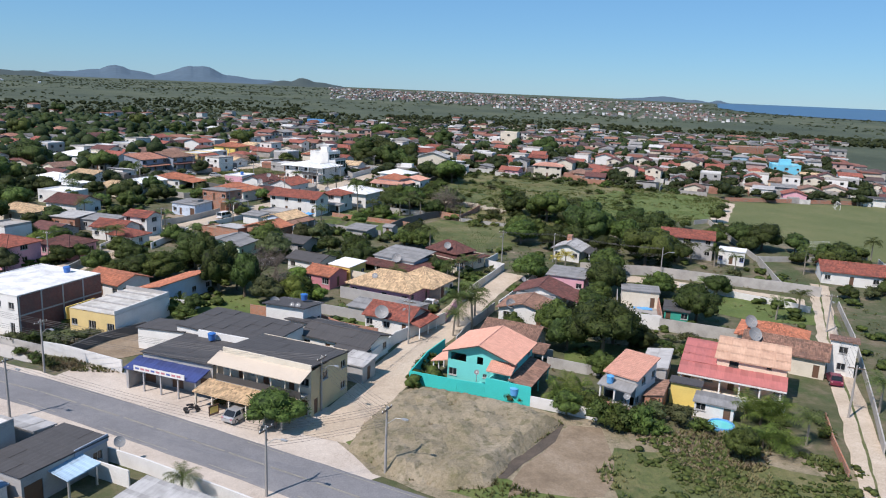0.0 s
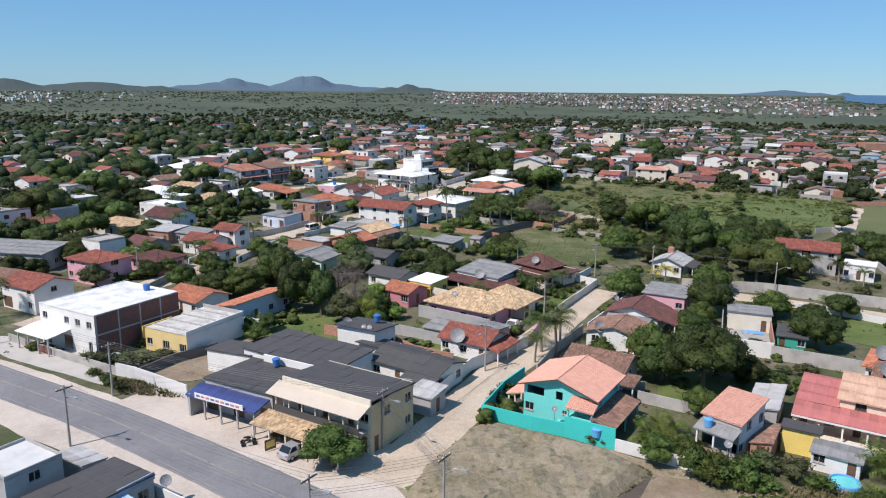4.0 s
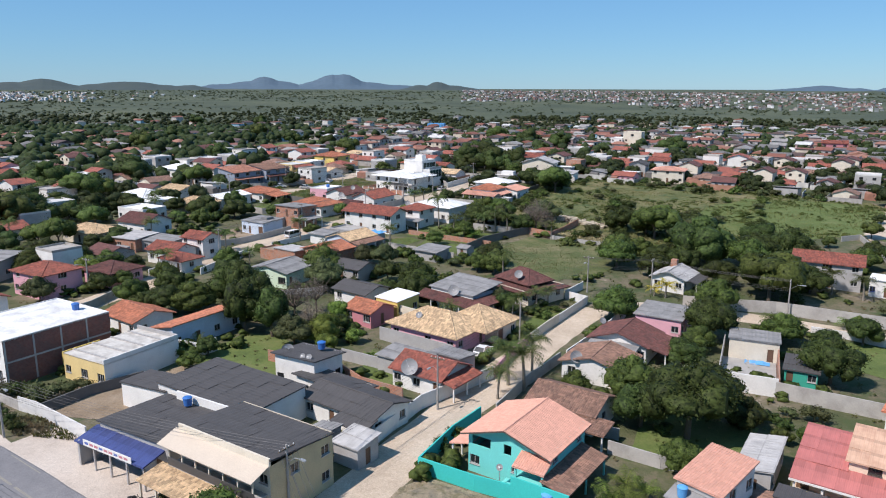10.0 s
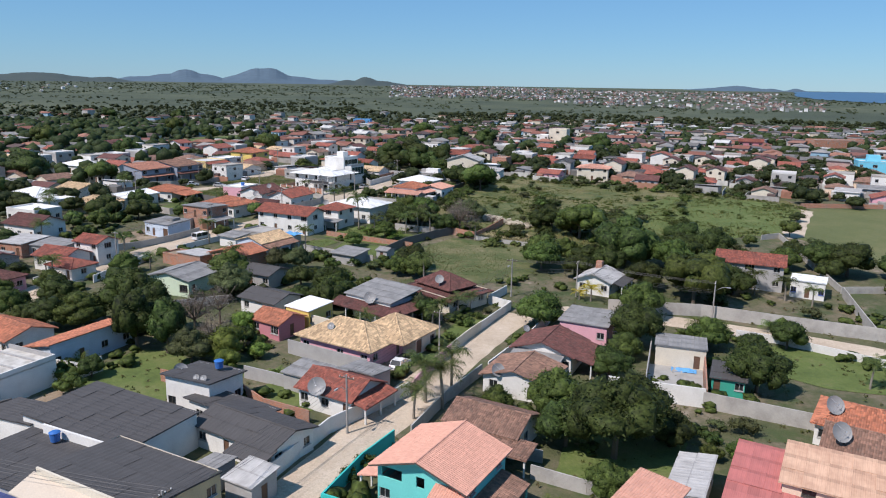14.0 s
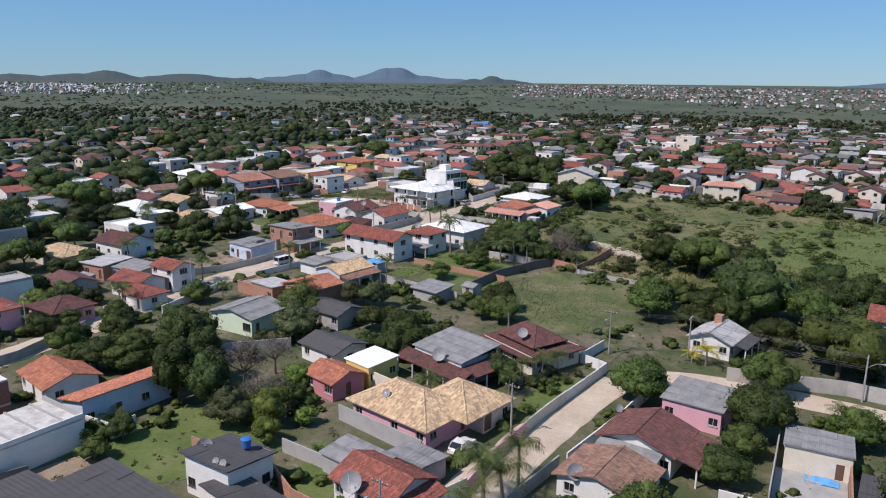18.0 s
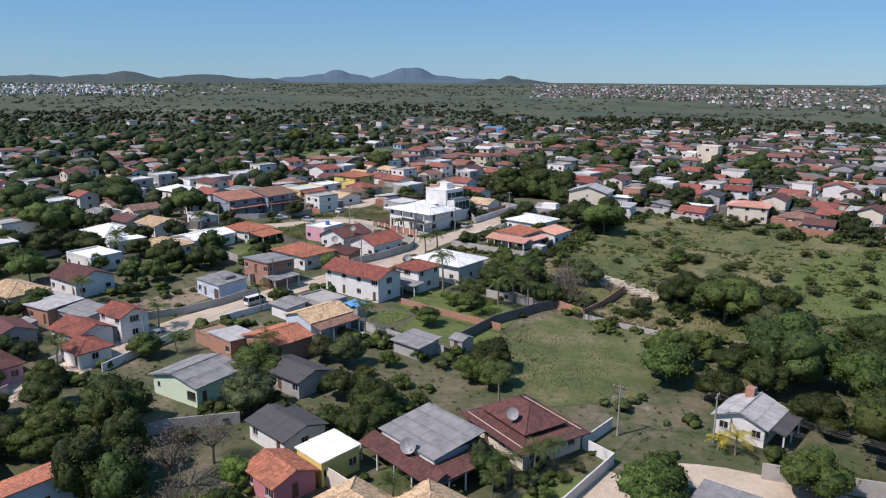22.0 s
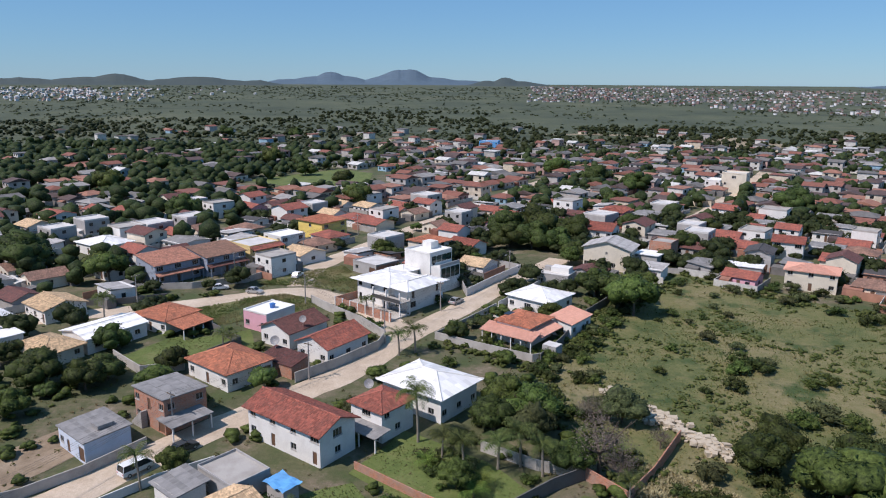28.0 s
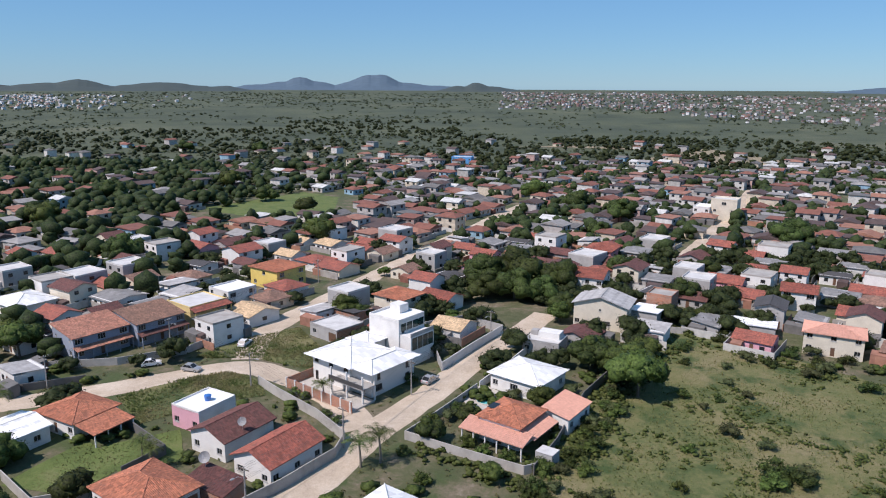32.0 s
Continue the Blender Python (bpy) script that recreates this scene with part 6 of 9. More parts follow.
porch(h, x1, x1 + 1.8, y0, y1, 3.2, 2.7, "R", TILE_DARK, 5, BLUEGREY)
h, x0, x1, y0, y1, z = simple("house", "yellow two-storey house with balconies", -43.6, 321.0, 10.0, 10.4, -35, (2.8, 2.7), YELLOW, "flat", SLAB, F="w./w.", R="b.d/b.b", parapet=0.3)
porch(h, x1, x1 + 2.2, y0, y1, 5.5, 4.8, "R", TILE_RED, 3, BRIGHTYELLOW)
part("balcony", Mesh().box(x1, x1 + 2.2, y0, y1, 2.7, 2.85), CONCRETE, h)
simple("house", "white two-storey house with flat roof", -39.0, 334.4, 8.6, 9.0, -35, (2.6, 2.4), WHITE, "flat", WHITEROOF, F="w/w.w", R="b.b/b.b", parapet=0.4)
simple("house", "yellow house with orange tile roof", -32.6, 356.0, 11.6, 11.0, -33, (2.9, 2.9), BRIGHTYELLOW, "hip", TILE_ORANGE, F="w.w/w", R="b.b/b.b", L="w/w", rise=1.6)
simple("house", "white house with white sheet hip roof", -92.0, 326.0, 13.0, 11.0, -30, 3.3, WHITE, "hip", SHEET_WHITE, F="w.d.w", R="w.w", rise=1.5)
simple("orange_house", "peach house with orange tile roof behind a wall", 6.4, 331.0, 9.6, 9.0, -34, (2.8, 2.4), OFFWHITE, "hip", TILE_ORANGE, F="w.d.w/w", R="w/b", rise=1.3)
simple("orange_house", "house with red tile roof and yard", 17.0, 336.0, 9.0, 8.0, -34, 3.2, WHITE, "gx", TILE_RED, F="w.d.w", R="w", rise=1.5)

# landmarks among the far houses
h, x0, x1, y0, y1, z = simple("blue_house", "bright cyan two-storey house with roof tower", 236.0, 325.0, 13.0, 11.0, -26, (3.0, 3.0), CYAN, "flat", SLAB, F="b.w.b/w.b.w", R="w.w/w.w", L="w/w", parapet=0.6)
part("roof_room", Mesh().box(-2.6, 2.4, -1.5, 3.0, z, z + 2.8), CYAN, h)
simple("pink_house", "pink two-storey house with pale balcony", 241.0, 438.0, 13.0, 10.0, -28, (3.0, 3.0), DEEPPINK, "gx", TILE_RED, F="b.w.b/b.b.b", R="w/w", rise=1.4)
simple("brick_building", "long unplastered brick building with open floors", 298.0, 446.0, 30.0, 11.0, -4, (3.2, 3.2), BRICK, "flat", SLAB_OLD, F="o.o.o.o.o/s.s.s.s.s", R="o/s", parapet=0.5, category="building")
h, x0, x1, y0, y1, z = simple("blue_house", "bright blue house at the far edge of town", 13.0, 733.0, 16.0, 10.0, -10, (3.2, 3.0), SKYBLUE, "flat", SLAB, F="w.d.w/w.w.w", R="w/w", parapet=0.5)

# ---- near the road, camera side ----
h, x0, x1, y0, y1, z = simple("garage", "grey garage with dark sheet roof beside the road", -25.4, 72.7, 6.2, 9.8, -34, 3.2, GREY, "-my", SHEET_DARK, F="w", R="g..w", B="g.", L="w", rise=0.25, over=0.15, category="garage")
part("fascia", Mesh().box(x1 - 0.05, x1 + 0.1, y1 - 4.0, y1 + 0.1, 2.7, 3.45), BLUEGREY, h, "dark painted fascia board")
porch(h, x1 + 0.1, x1 + 2.4, y0 + 3.0, y0 + 6.5, 2.7, 2.3, "R", sheeted("pale_blue_sheet", (0.36, 0.5, 0.62), (0.25, 0.34, 0.42)), 2, PALEMETAL, label="pale blue sheet awning")
part("yard_wall", Mesh().box(x1, x1 + 5.5, y0 + 7.3, y0 + 7.45, -0.3, 1.9), WHITE, h, "white yard wall")
dish(-18.9, 75.0, 1.6, 0.6, 30)
simple("low_house", "grey house with flat weathered roof", -33.3, 75.2, 6.4, 5.6, -34, (2.6, 2.4), GREY, "flat", SLAB, F="w/w", B="w.d/w.w", R="w/w", parapet=0.3)
simple("shed", "low shed with patched white roof sheets", -28.9, 79.2, 4.6, 2.6, -34, 3.0, GREY, "-my", SHEET_PALE, B="g", rise=0.3, over=0.15, category="shed")
simple("low_house", "low house with blue-grey sheet roof", -30.6, 66.6, 5.6, 5.0, -34, 2.8, WHITE, "-my", sheeted("blue_grey_sheet", (0.2, 0.27, 0.36), (0.12, 0.16, 0.2)), B="w.d", R="w", rise=0.3, over=0.2)
tank(-28.2, 66.4, 3.2, 0.6)
simple("low_house", "house with brown tile roof near the road", -46.5, 82.5, 9.0, 8.0, -35, 3.0, WHITE, "gx", TILE_BROWN, B="w.d.w", R="w", rise=1.4)
simple("low_house", "low house with grey sheet roof near the road", -55.5, 89.5, 8.0, 8.0, -35, 3.2, WHITE, "my", SHEET_GREY, B="g.w", R="w", rise=0.4)
simple("low_house", "small house with pale roof near the road", -12.8, 61.0, 8.0, 6.0, -35, 2.8, WHITE, "my", SHEET_PALE, B="w.d", R="w", rise=0.4)
simple("hut", "small hut with old tile roof", -24.6, 62.2, 4.2, 4.0, -35, 2.4, GREY, "gx", TILE_TAN, rise=0.7, over=0.2, category="hut")


# ---- boundary walls ----
def fence_wall(pts, h, mat, label, t=0.18, name="boundary_wall", piers=0.0):
    m = Mesh()
    for (ax, ay), (bx, by) in zip(pts, pts[1:]):
        d = Vector((bx - ax, by - ay, 0))
        L = d.length
        d.normalize()
        n = Vector((-d.y, d.x, 0)) * t / 2
        k = max(1, int(L / 5))
        for j in range(k):
            p, q = Vector((ax, ay, 0)) + d * L * j / k, Vector((ax, ay, 0)) + d * L * (j + 1) / k
            hp, hq = h + 0.06 * noise.noise((p.x, p.y, 0)), h + 0.06 * noise.noise((q.x, q.y, 0))
            zp, zq = gz(p.y), gz(q.y)
            a, b = (Vector((p.x, p.y, zp - 0.3)), Vector((q.x, q.y, zq - 0.3)))
            c, e = Vector((q.x, q.y, zq + hq)), Vector((p.x, p.y, zp + hp))
            s = L * j / k
            uv = [(s, 0), (s + L / k, 0), (s + L / k, h), (s, h)]
            m.face([a - n, b - n, c - n, e - n], uv)
            m.face([b + n, a + n, e + n, c + n], uv)
            m.face([e - n, c - n, c + n, e + n])
            if j == 0:
                m.face([a + n, a - n, e - n, e + n])
            if j == k - 1:
                m.face([b - n, b + n, c + n, c - n])
    return solid(name, m, mat, label, "wall", "structure")


fence_wall([(-37, 109), (-33.8, 107.4), (-24.4, 100.6)], 1.9, WHITEWALL, "white boundary wall along the road")
fence_wall([(-33.6, 107.6), (-30.2, 113.4), (-24.8, 118.5)], 1.5, DARKWALL, "mould-dark boundary wall")
fence_wall([(-60, 124), (-48, 116), (-44, 113.5), (-37, 109)], 1.3, OLDWALL, "weathered low wall along the road")
fence_wall([(-24.5, 129.5), (-20, 127.5), (-18, 130)], 2.2, WHITEWALL, "short white wall between plots")
fence_wall([(-9, 126), (-3, 123), (2, 121.5), (6, 116), (12, 112)], 1.8, BRICK, "red block wall behind the shops")
fence_wall([(8.8, 98.8), (11, 103), (14.5, 109.5), (19, 114), (24.5, 119.5)], 2.0, WHITEWALL, "pale street wall with mould streaks")
fence_wall([(24.5, 119.5), (27.5, 126.5), (31.5, 133.5)], 1.6, PINK, "low pink garden wall along the street")
fence_wall([(2, 126.5), (8, 123), (15, 118.5)], 1.8, GREY, "grey block wall behind a tiled house")
fence_wall([(31.5, 133.5), (34.5, 138.5), (37.5, 143)], 1.7, OFFWHITE, "cream garden wall beside a gate")
fence_wall([(37.5, 143), (44.5, 153.5), (41, 157), (45.5, 163)], 1.6, WHITEWALL, "white garden wall along a grass verge")
fence_wall([(14.6, 93.8), (20.5, 90), (24, 88.2)], 1.8, TEALWALL, "turquoise garden wall of a turquoise house")
fence_wall([(24.0, 88.2), (29.2, 84.6)], 2.7, TEALWALL, "tall turquoise garden wall of a turquoise house")
fence_wall([(14.6, 93.8), (18.4, 101.4), (22, 106.6)], 1.7, TEALWALL, "turquoise side wall along the street")
fence_wall([(29.2, 84.6), (36, 80), (40, 77.6)], 1.5, WHITEWALL, "pale wall between lots")
fence_wall([(36, 98), (41, 94.5), (44, 93.5)], 1.6, OLDWALL, "weathered wall of a shaded garden")
fence_wall([(38, 101), (33, 103.5)], 1.5, OLDWALL, "short weathered wall")
fence_wall([(24, 107.5), (29, 117), (35, 125.5)], 1.7, OLDWALL, "old street wall with plants over it")
fence_wall([(36, 126), (44, 137), (50, 146.5)], 1.8, WHITEWALL, "white street wall before tiled houses")
fence_wall([(59, 115.5), (64, 112), (72.5, 106.5), (79, 103)], 2.2, OLDWALL, "long old wall stained with mould")
fence_wall([(62, 152), (77.7, 148.3), (89, 142), (101.6, 135.2), (108, 131)], 2.2, OLDWALL, "long pale wall along a dirt lane")
fence_wall([(79, 138), (84.3, 135), (96, 124), (98, 121)], 1.3, WHITEWALL, "low openwork wall along a green plot")
fence_wall([(101.6, 135.2), (106, 146), (111, 158)], 2.0, OLDWALL, "side wall of a walled plot")
fence_wall([(59, 63), (63, 70.5), (67, 77)], 1.0, BRICK, "low red wall beside a sandy lane")
fence_wall([(67.5, 67.5), (76, 79), (94.5, 105), (107, 124.5)], 1.3, OLDWALL, "post and mesh fence wall along a lane")
fence_wall([(22, 191.5), (28, 201.5), (36, 209.5), (40.6, 212.8)], 2.0, DARKWALL, "dark plot wall grown with mould")
fence_wall([(40.6, 212.8), (45.5, 207.5)], 1.9, BRICK, "red block wall at the end of a plot")
fence_wall([(45.5, 207.5), (52, 203), (61, 198)], 1.0, OLDWALL, "low pale wall across a grass lot")
fence_wall([(45.5, 207.5), (50, 214), (56, 225)], 1.8, BRICK, "red block plot wall")
fence_wall([(8.5, 212.3), (18, 206), (29.5, 199.2)], 1.3, BRICK, "low red brick garden wall")
fence_wall([(26, 219), (34, 214.5), (40.6, 212.8)], 1.7, OLDWALL, "grey wall behind palms")
fence_wall([(-2, 200.5), (6, 195), (12, 191), (20, 186)], 1.7, OLDWALL, "pale plot wall beside a terrace")
fence_wall([(-24.6, 197.4), (-17.5, 206.5), (-11.5, 211.8)], 1.3, WHITEWALL, "white openwork wall along the street")
fence_wall([(-40, 196.5), (-33.5, 201), (-28.5, 207), (-23.5, 215.5)], 1.6, OLDWALL, "cream street wall before a yard")
fence_wall([(-34.3, 173), (-31, 183), (-28.5, 190)], 1.5, WHITEWALL, "street wall with a gate")
fence_wall([(-45, 172), (-41, 184), (-37.5, 194)], 1.4, WHITEWALL, "low white wall before red-roofed houses")
fence_wall([(-58, 132), (-47, 150), (-44, 164)], 1.6, OLDWALL, "street wall among trees")
fence_wall([(-21, 151), (-15, 156), (-6, 159)], 1.7, OLDWALL, "pale plot wall under trees")
fence_wall([(-8, 239.5), (-2, 247), (4, 256.5), (4.6, 262)], 2.0, OLDWALL, "grey boundary wall of the white house")
fence_wall([(4.6, 262), (-2, 270), (-12, 279), (-17, 284)], 2.0, OLDWALL, "pale wall along a dirt street")
fence_wall([(14.7, 263.5), (24, 258.5), (34.5, 253.2), (38, 255)], 1.6, OLDWALL, "long garden wall at the street corner")
fence_wall([(14.7, 263.5), (20, 272), (27, 284)], 1.5, OLDWALL, "garden wall along the street")
fence_wall([(36, 253), (40.5, 262), (47.5, 280.5), (58, 298), (69, 320)], 1.9, DARKWALL, "dark boundary wall along the field")
fence_wall([(69, 320), (80, 318), (88, 311)], 1.6, OLDWALL, "pale wall at the far side of the field")
fence_wall([(27.5, 284.5), (35, 298), (39, 306)], 1.7, WHITEWALL, "white street wall of a house")
fence_wall([(19.5, 293), (26, 305), (33, 317)], 2.0, WHITEWALL, "white wall along the street")
fence_wall([(33, 317), (24, 324), (14, 318), (19.5, 293)], 2.0, GREY, "grey wall round an empty plot")
fence_wall([(-64, 289), (-50, 292), (-38, 299), (-31, 312), (-27, 328), (-22, 340)], 1.7, OLDWALL, "low street wall before terraced houses")
fence_wall([(-72, 276), (-62, 278), (-52, 283)], 1.6, DARKWALL, "dark street wall beside a grass plot")
fence_wall([(-36, 266), (-24, 256), (-28, 249)], 1.8, DARKWALL, "dark plot wall between lawns")
fence_wall([(-46, 247), (-37, 240), (-30, 243)], 1.8, OLDWALL, "wall of a green plot")
fence_wall([(120, 205), (126, 207), (112, 160), (143, 159)], 1.4, OLDWALL, "pale wall at the football pitch")
fence_wall([(158, 250), (200, 246), (252, 240)], 1.4, BRICK, "long red wall behind the football pitch")
fence_wall([(-30, 66), (-19, 60), (-13, 66), (-7, 61)], 1.6, WHITEWALL, "white yard wall beside the road")
fence_wall([(-22, 77), (-16, 72.8), (-4, 63.5)], 1.6, WHITEWALL, "low white wall along the verge")

# football goals
for gx, gy, gr in ((138, 171.7, 2), (196, 236, 62)):
    g = thing("football_goal", "white steel football goal with net", "goal", gx, gy, gz(gy), gr, "football goals")
    for a, b, nm in (((-3.6, 0, 0), (-3.6, 0, 2.4), "post"), ((3.6, 0, 0), (3.6, 0, 2.4), "post"), ((-3.6, 0, 2.4), (3.6, 0, 2.4), "crossbar"), ((-3.6, 1.4, 0), (3.6, 1.4, 0), "ground_bar")):
        part(nm, Mesh().tube(a, b, 0.07, 0.07, 6), WHITE, g)
    nt = Mesh()
    for k in range(13):
        nt.tube((-3.6 + 0.6 * k, 0, 2.4), (-3.6 + 0.6 * k, 1.4, 0), 0.012, 0.012, 3, cap=False)
    for k in range(5):
        nt.tube((-3.6, 0.28 * k, 2.4 - 0.48 * k), (3.6, 0.28 * k, 2.4 - 0.48 * k), 0.012, 0.012, 3, cap=False)
    part("net", nt, WHITE, g)

# swimming pool
pl = thing("swimming_pool", "small round turquoise swimming pool in a terrace", "pool", 28.8, 279.4, gz(279.4), -30)
part("basin", Mesh().lathe([(0.001, 0.16), (1.9, 0.16)], 28), POOL, pl, "turquoise water")
part("rim", Mesh().lathe([(1.9, -0.2), (1.9, 0.22), (2.2, 0.22), (2.25, -0.2)], 28), PAVING, pl)
patch("terrace", [(24, 280), (28, 287), (34, 281), (31, 275.5), (26, 275)], PAVING, "pale paved pool terrace", 0.07, 0.2)
pl2 = thing("paddling_pool", "small blue inflatable paddling pool", "pool", 51.6, 76.2, gz(76), 0)
part("ring", Mesh().lathe([(1.5, 0.0), (1.65, 0.2), (1.6, 0.55), (1.45, 0.55), (1.42, 0.3)], 20), SKYBLUE, pl2)
part("water", Mesh().lathe([(0.001, 0.38), (1.45, 0.38)], 20), POOL, pl2)

# heap of pale rubble
rb = Mesh()
rnd = random.Random(5)
for k in range(420):
    s = rnd.random()
    cx, cy = 47.5 + 14.5 * s + rnd.gauss(0, 0.9), 240.5 - 20 * s + rnd.gauss(0, 0.9)
    r = rnd.uniform(0.15, 0.55)
    c = Vector((cx, cy, gz(cy) + r * 0.35 + max(0, 0.6 - 0.3 * abs(rnd.gauss(0, 1)))))
    p = [c + Vector((r * rnd.uniform(0.6, 1.2) * sx, r * rnd.uniform(0.6, 1.2) * sy, r * rnd.uniform(0.4, 0.8) * sz)) for sx, sy, sz in ((-1, -1, -1), (1, -1, -1), (1, 1, -1), (-1, 1, -1), (-1, -1, 1), (1, -1, 1), (1, 1, 1), (-1, 1, 1))]
    for q in ((0, 1, 5, 4), (1, 2, 6, 5), (2, 3, 7, 6), (3, 0, 4, 7), (4, 5, 6, 7)):
        rb.face([p[i] for i in q])
solid("rubble_heap", rb, RUBBLEMAT, "long heap of pale building rubble on the field", "rubble", "stuff")


# ---- utility poles and wires ----
POLES = [(-33.9, 87.3, 7.6, 54), (-34.6, 101.5, 7.6, 54), (2.3, 85.8, 7.4, 55), (8.6, 69.9, 7.7, 54), (-3.5, 66.8, 7.6, 54), (-62, 122, 7.6, 54), (16.6, 109.3, 7.4, -30), (29.6, 132.6, 7.2, -30), (46, 161, 7.4, -30),
         (58.5, 160.5, 7.0, 60), (79, 146.5, 7.0, 60), (-34.3, 187, 7.0, -30), (-52, 160, 7.0, -30), (-21.2, 219.5, 7.0, -30), (-5.8, 241, 7.2, -30), (4.8, 259.8, 7.4, -30), (-18.2, 283, 7.2, 60), (-58.1, 279.6, 7.0, 60), (-42.6, 302, 7.2, 60), (-31, 327, 7.2, -30), (-21, 358, 7.2, -30), (14.2, 281, 7.2, -30), (30, 312, 7.2, -30), (70.5, 77, 7.4, -30), (93, 110, 7.2, -30)]


def build_pole(lamp):
    ob = thing("utility_pole", "grey concrete utility pole with crossarm and street lamp" if lamp else "grey concrete utility pole with crossarm", "utility pole", 0, 0, -60, 0, "utility poles")
    part("shaft", Mesh().tube((0, 0, -0.5), (0, 0, 7.6), 0.16, 0.1, 8), POLEMAT, ob)
    arm = part("crossarm", Mesh().box(-1.0, 1.0, -0.06, 0.06, 7.1, 7.24), BARK, ob)
    for k in range(4):
        part("insulator", Mesh().lathe([(0.03, 0), (0.06, 0.05), (0.04, 0.1), (0.06, 0.14), (0.001, 0.18)], 8, (-0.9 + 0.6 * k, 0, 7.24)), WHITE, arm)
    part("bracket", Mesh().tube((0, 0, 6.0), (0.3, 0, 6.0), 0.05, 0.05, 5), DARKMETAL, ob)
    if lamp:
        a = part("lamp_arm", Mesh().tube((0, 0, 5.6), (0, -1.1, 6.5), 0.03, 0.03, 6).tube((0, -1.1, 6.5), (0, -1.9, 6.6), 0.03, 0.03, 6), PALEMETAL, ob)
        part("lamp_head", Mesh().box(-0.12, 0.12, -2.5, -1.85, 6.52, 6.68), PALEMETAL, a)
    return ob


kinds = (build_pole(True), build_pole(False))
for k, (px, py, ph, pr) in enumerate(POLES):
    copy_thing(kinds[k % 2 if k > 3 else 0], pose(px, py, gz(py), 0, 0, pr) @ Matrix.Diagonal((1, 1, ph / 7.6, 1)))
for ob in kinds:
    for c in ob.children_recursive:
        bpy.data.objects.remove(c)
    bpy.data.objects.remove(ob)


def wire(a, b, offs=(-0.8, -0.3, 0.3, 0.8), low=True):
    (ax, ay, ah, ar), (bx, by, bh, br) = POLES[a], POLES[b]
    d = Vector((bx - ax, by - ay, 0)).normalized()
    s = Vector((-d.y, d.x, 0))
    line = thing("power_line", "dark overhead wires strung between poles", "power line", 0, 0, 0, 0, "power lines")
    for o, drop in [(o, 0.15) for o in offs] + ([(0.1, -1.4), (0.1, -1.7), (0.15, -2.0)] if low else []):
        p, q = Vector((ax, ay, gz(ay) + ah - 0.25 + (drop if drop < 0 else 0))) + s * o, Vector((bx, by, gz(by) + bh - 0.25 + (drop if drop < 0 else 0))) + s * o
        n, m, r = 10, Mesh(), 0.016
        for k in range(n + 1):
            t = k / n
            c = p.lerp(q, t) - Vector((0, 0, 4 * t * (1 - t) * (q - p).length * 0.018))
            m.v += [tuple(c + s * r), tuple(c + Vector((0, 0, r))), tuple(c - s * r), tuple(c - Vector((0, 0, r)))]
            for g4 in range(4 if k else 0):
                h4 = (g4 + 1) % 4
                m.f.append((4 * k - 4 + g4, 4 * k - 4 + h4, 4 * k + h4, 4 * k + g4))
                m.uv += [(0, 0)] * 4
                m.mi.append(0)
        part("wire", m, DARKMETAL, line)


for a, b in ((5, 1), (1, 2), (2, 3), (2, 6), (6, 7), (7, 8), (8, 9), (12, 11), (11, 13), (13, 14), (14, 15), (15, 16), (16, 18), (17, 18), (18, 19), (19, 20), (15, 21), (21, 22), (23, 24), (0, 4), (9, 10), (4, 3)):
    wire(a, b, low=(a, b) != (0, 4))


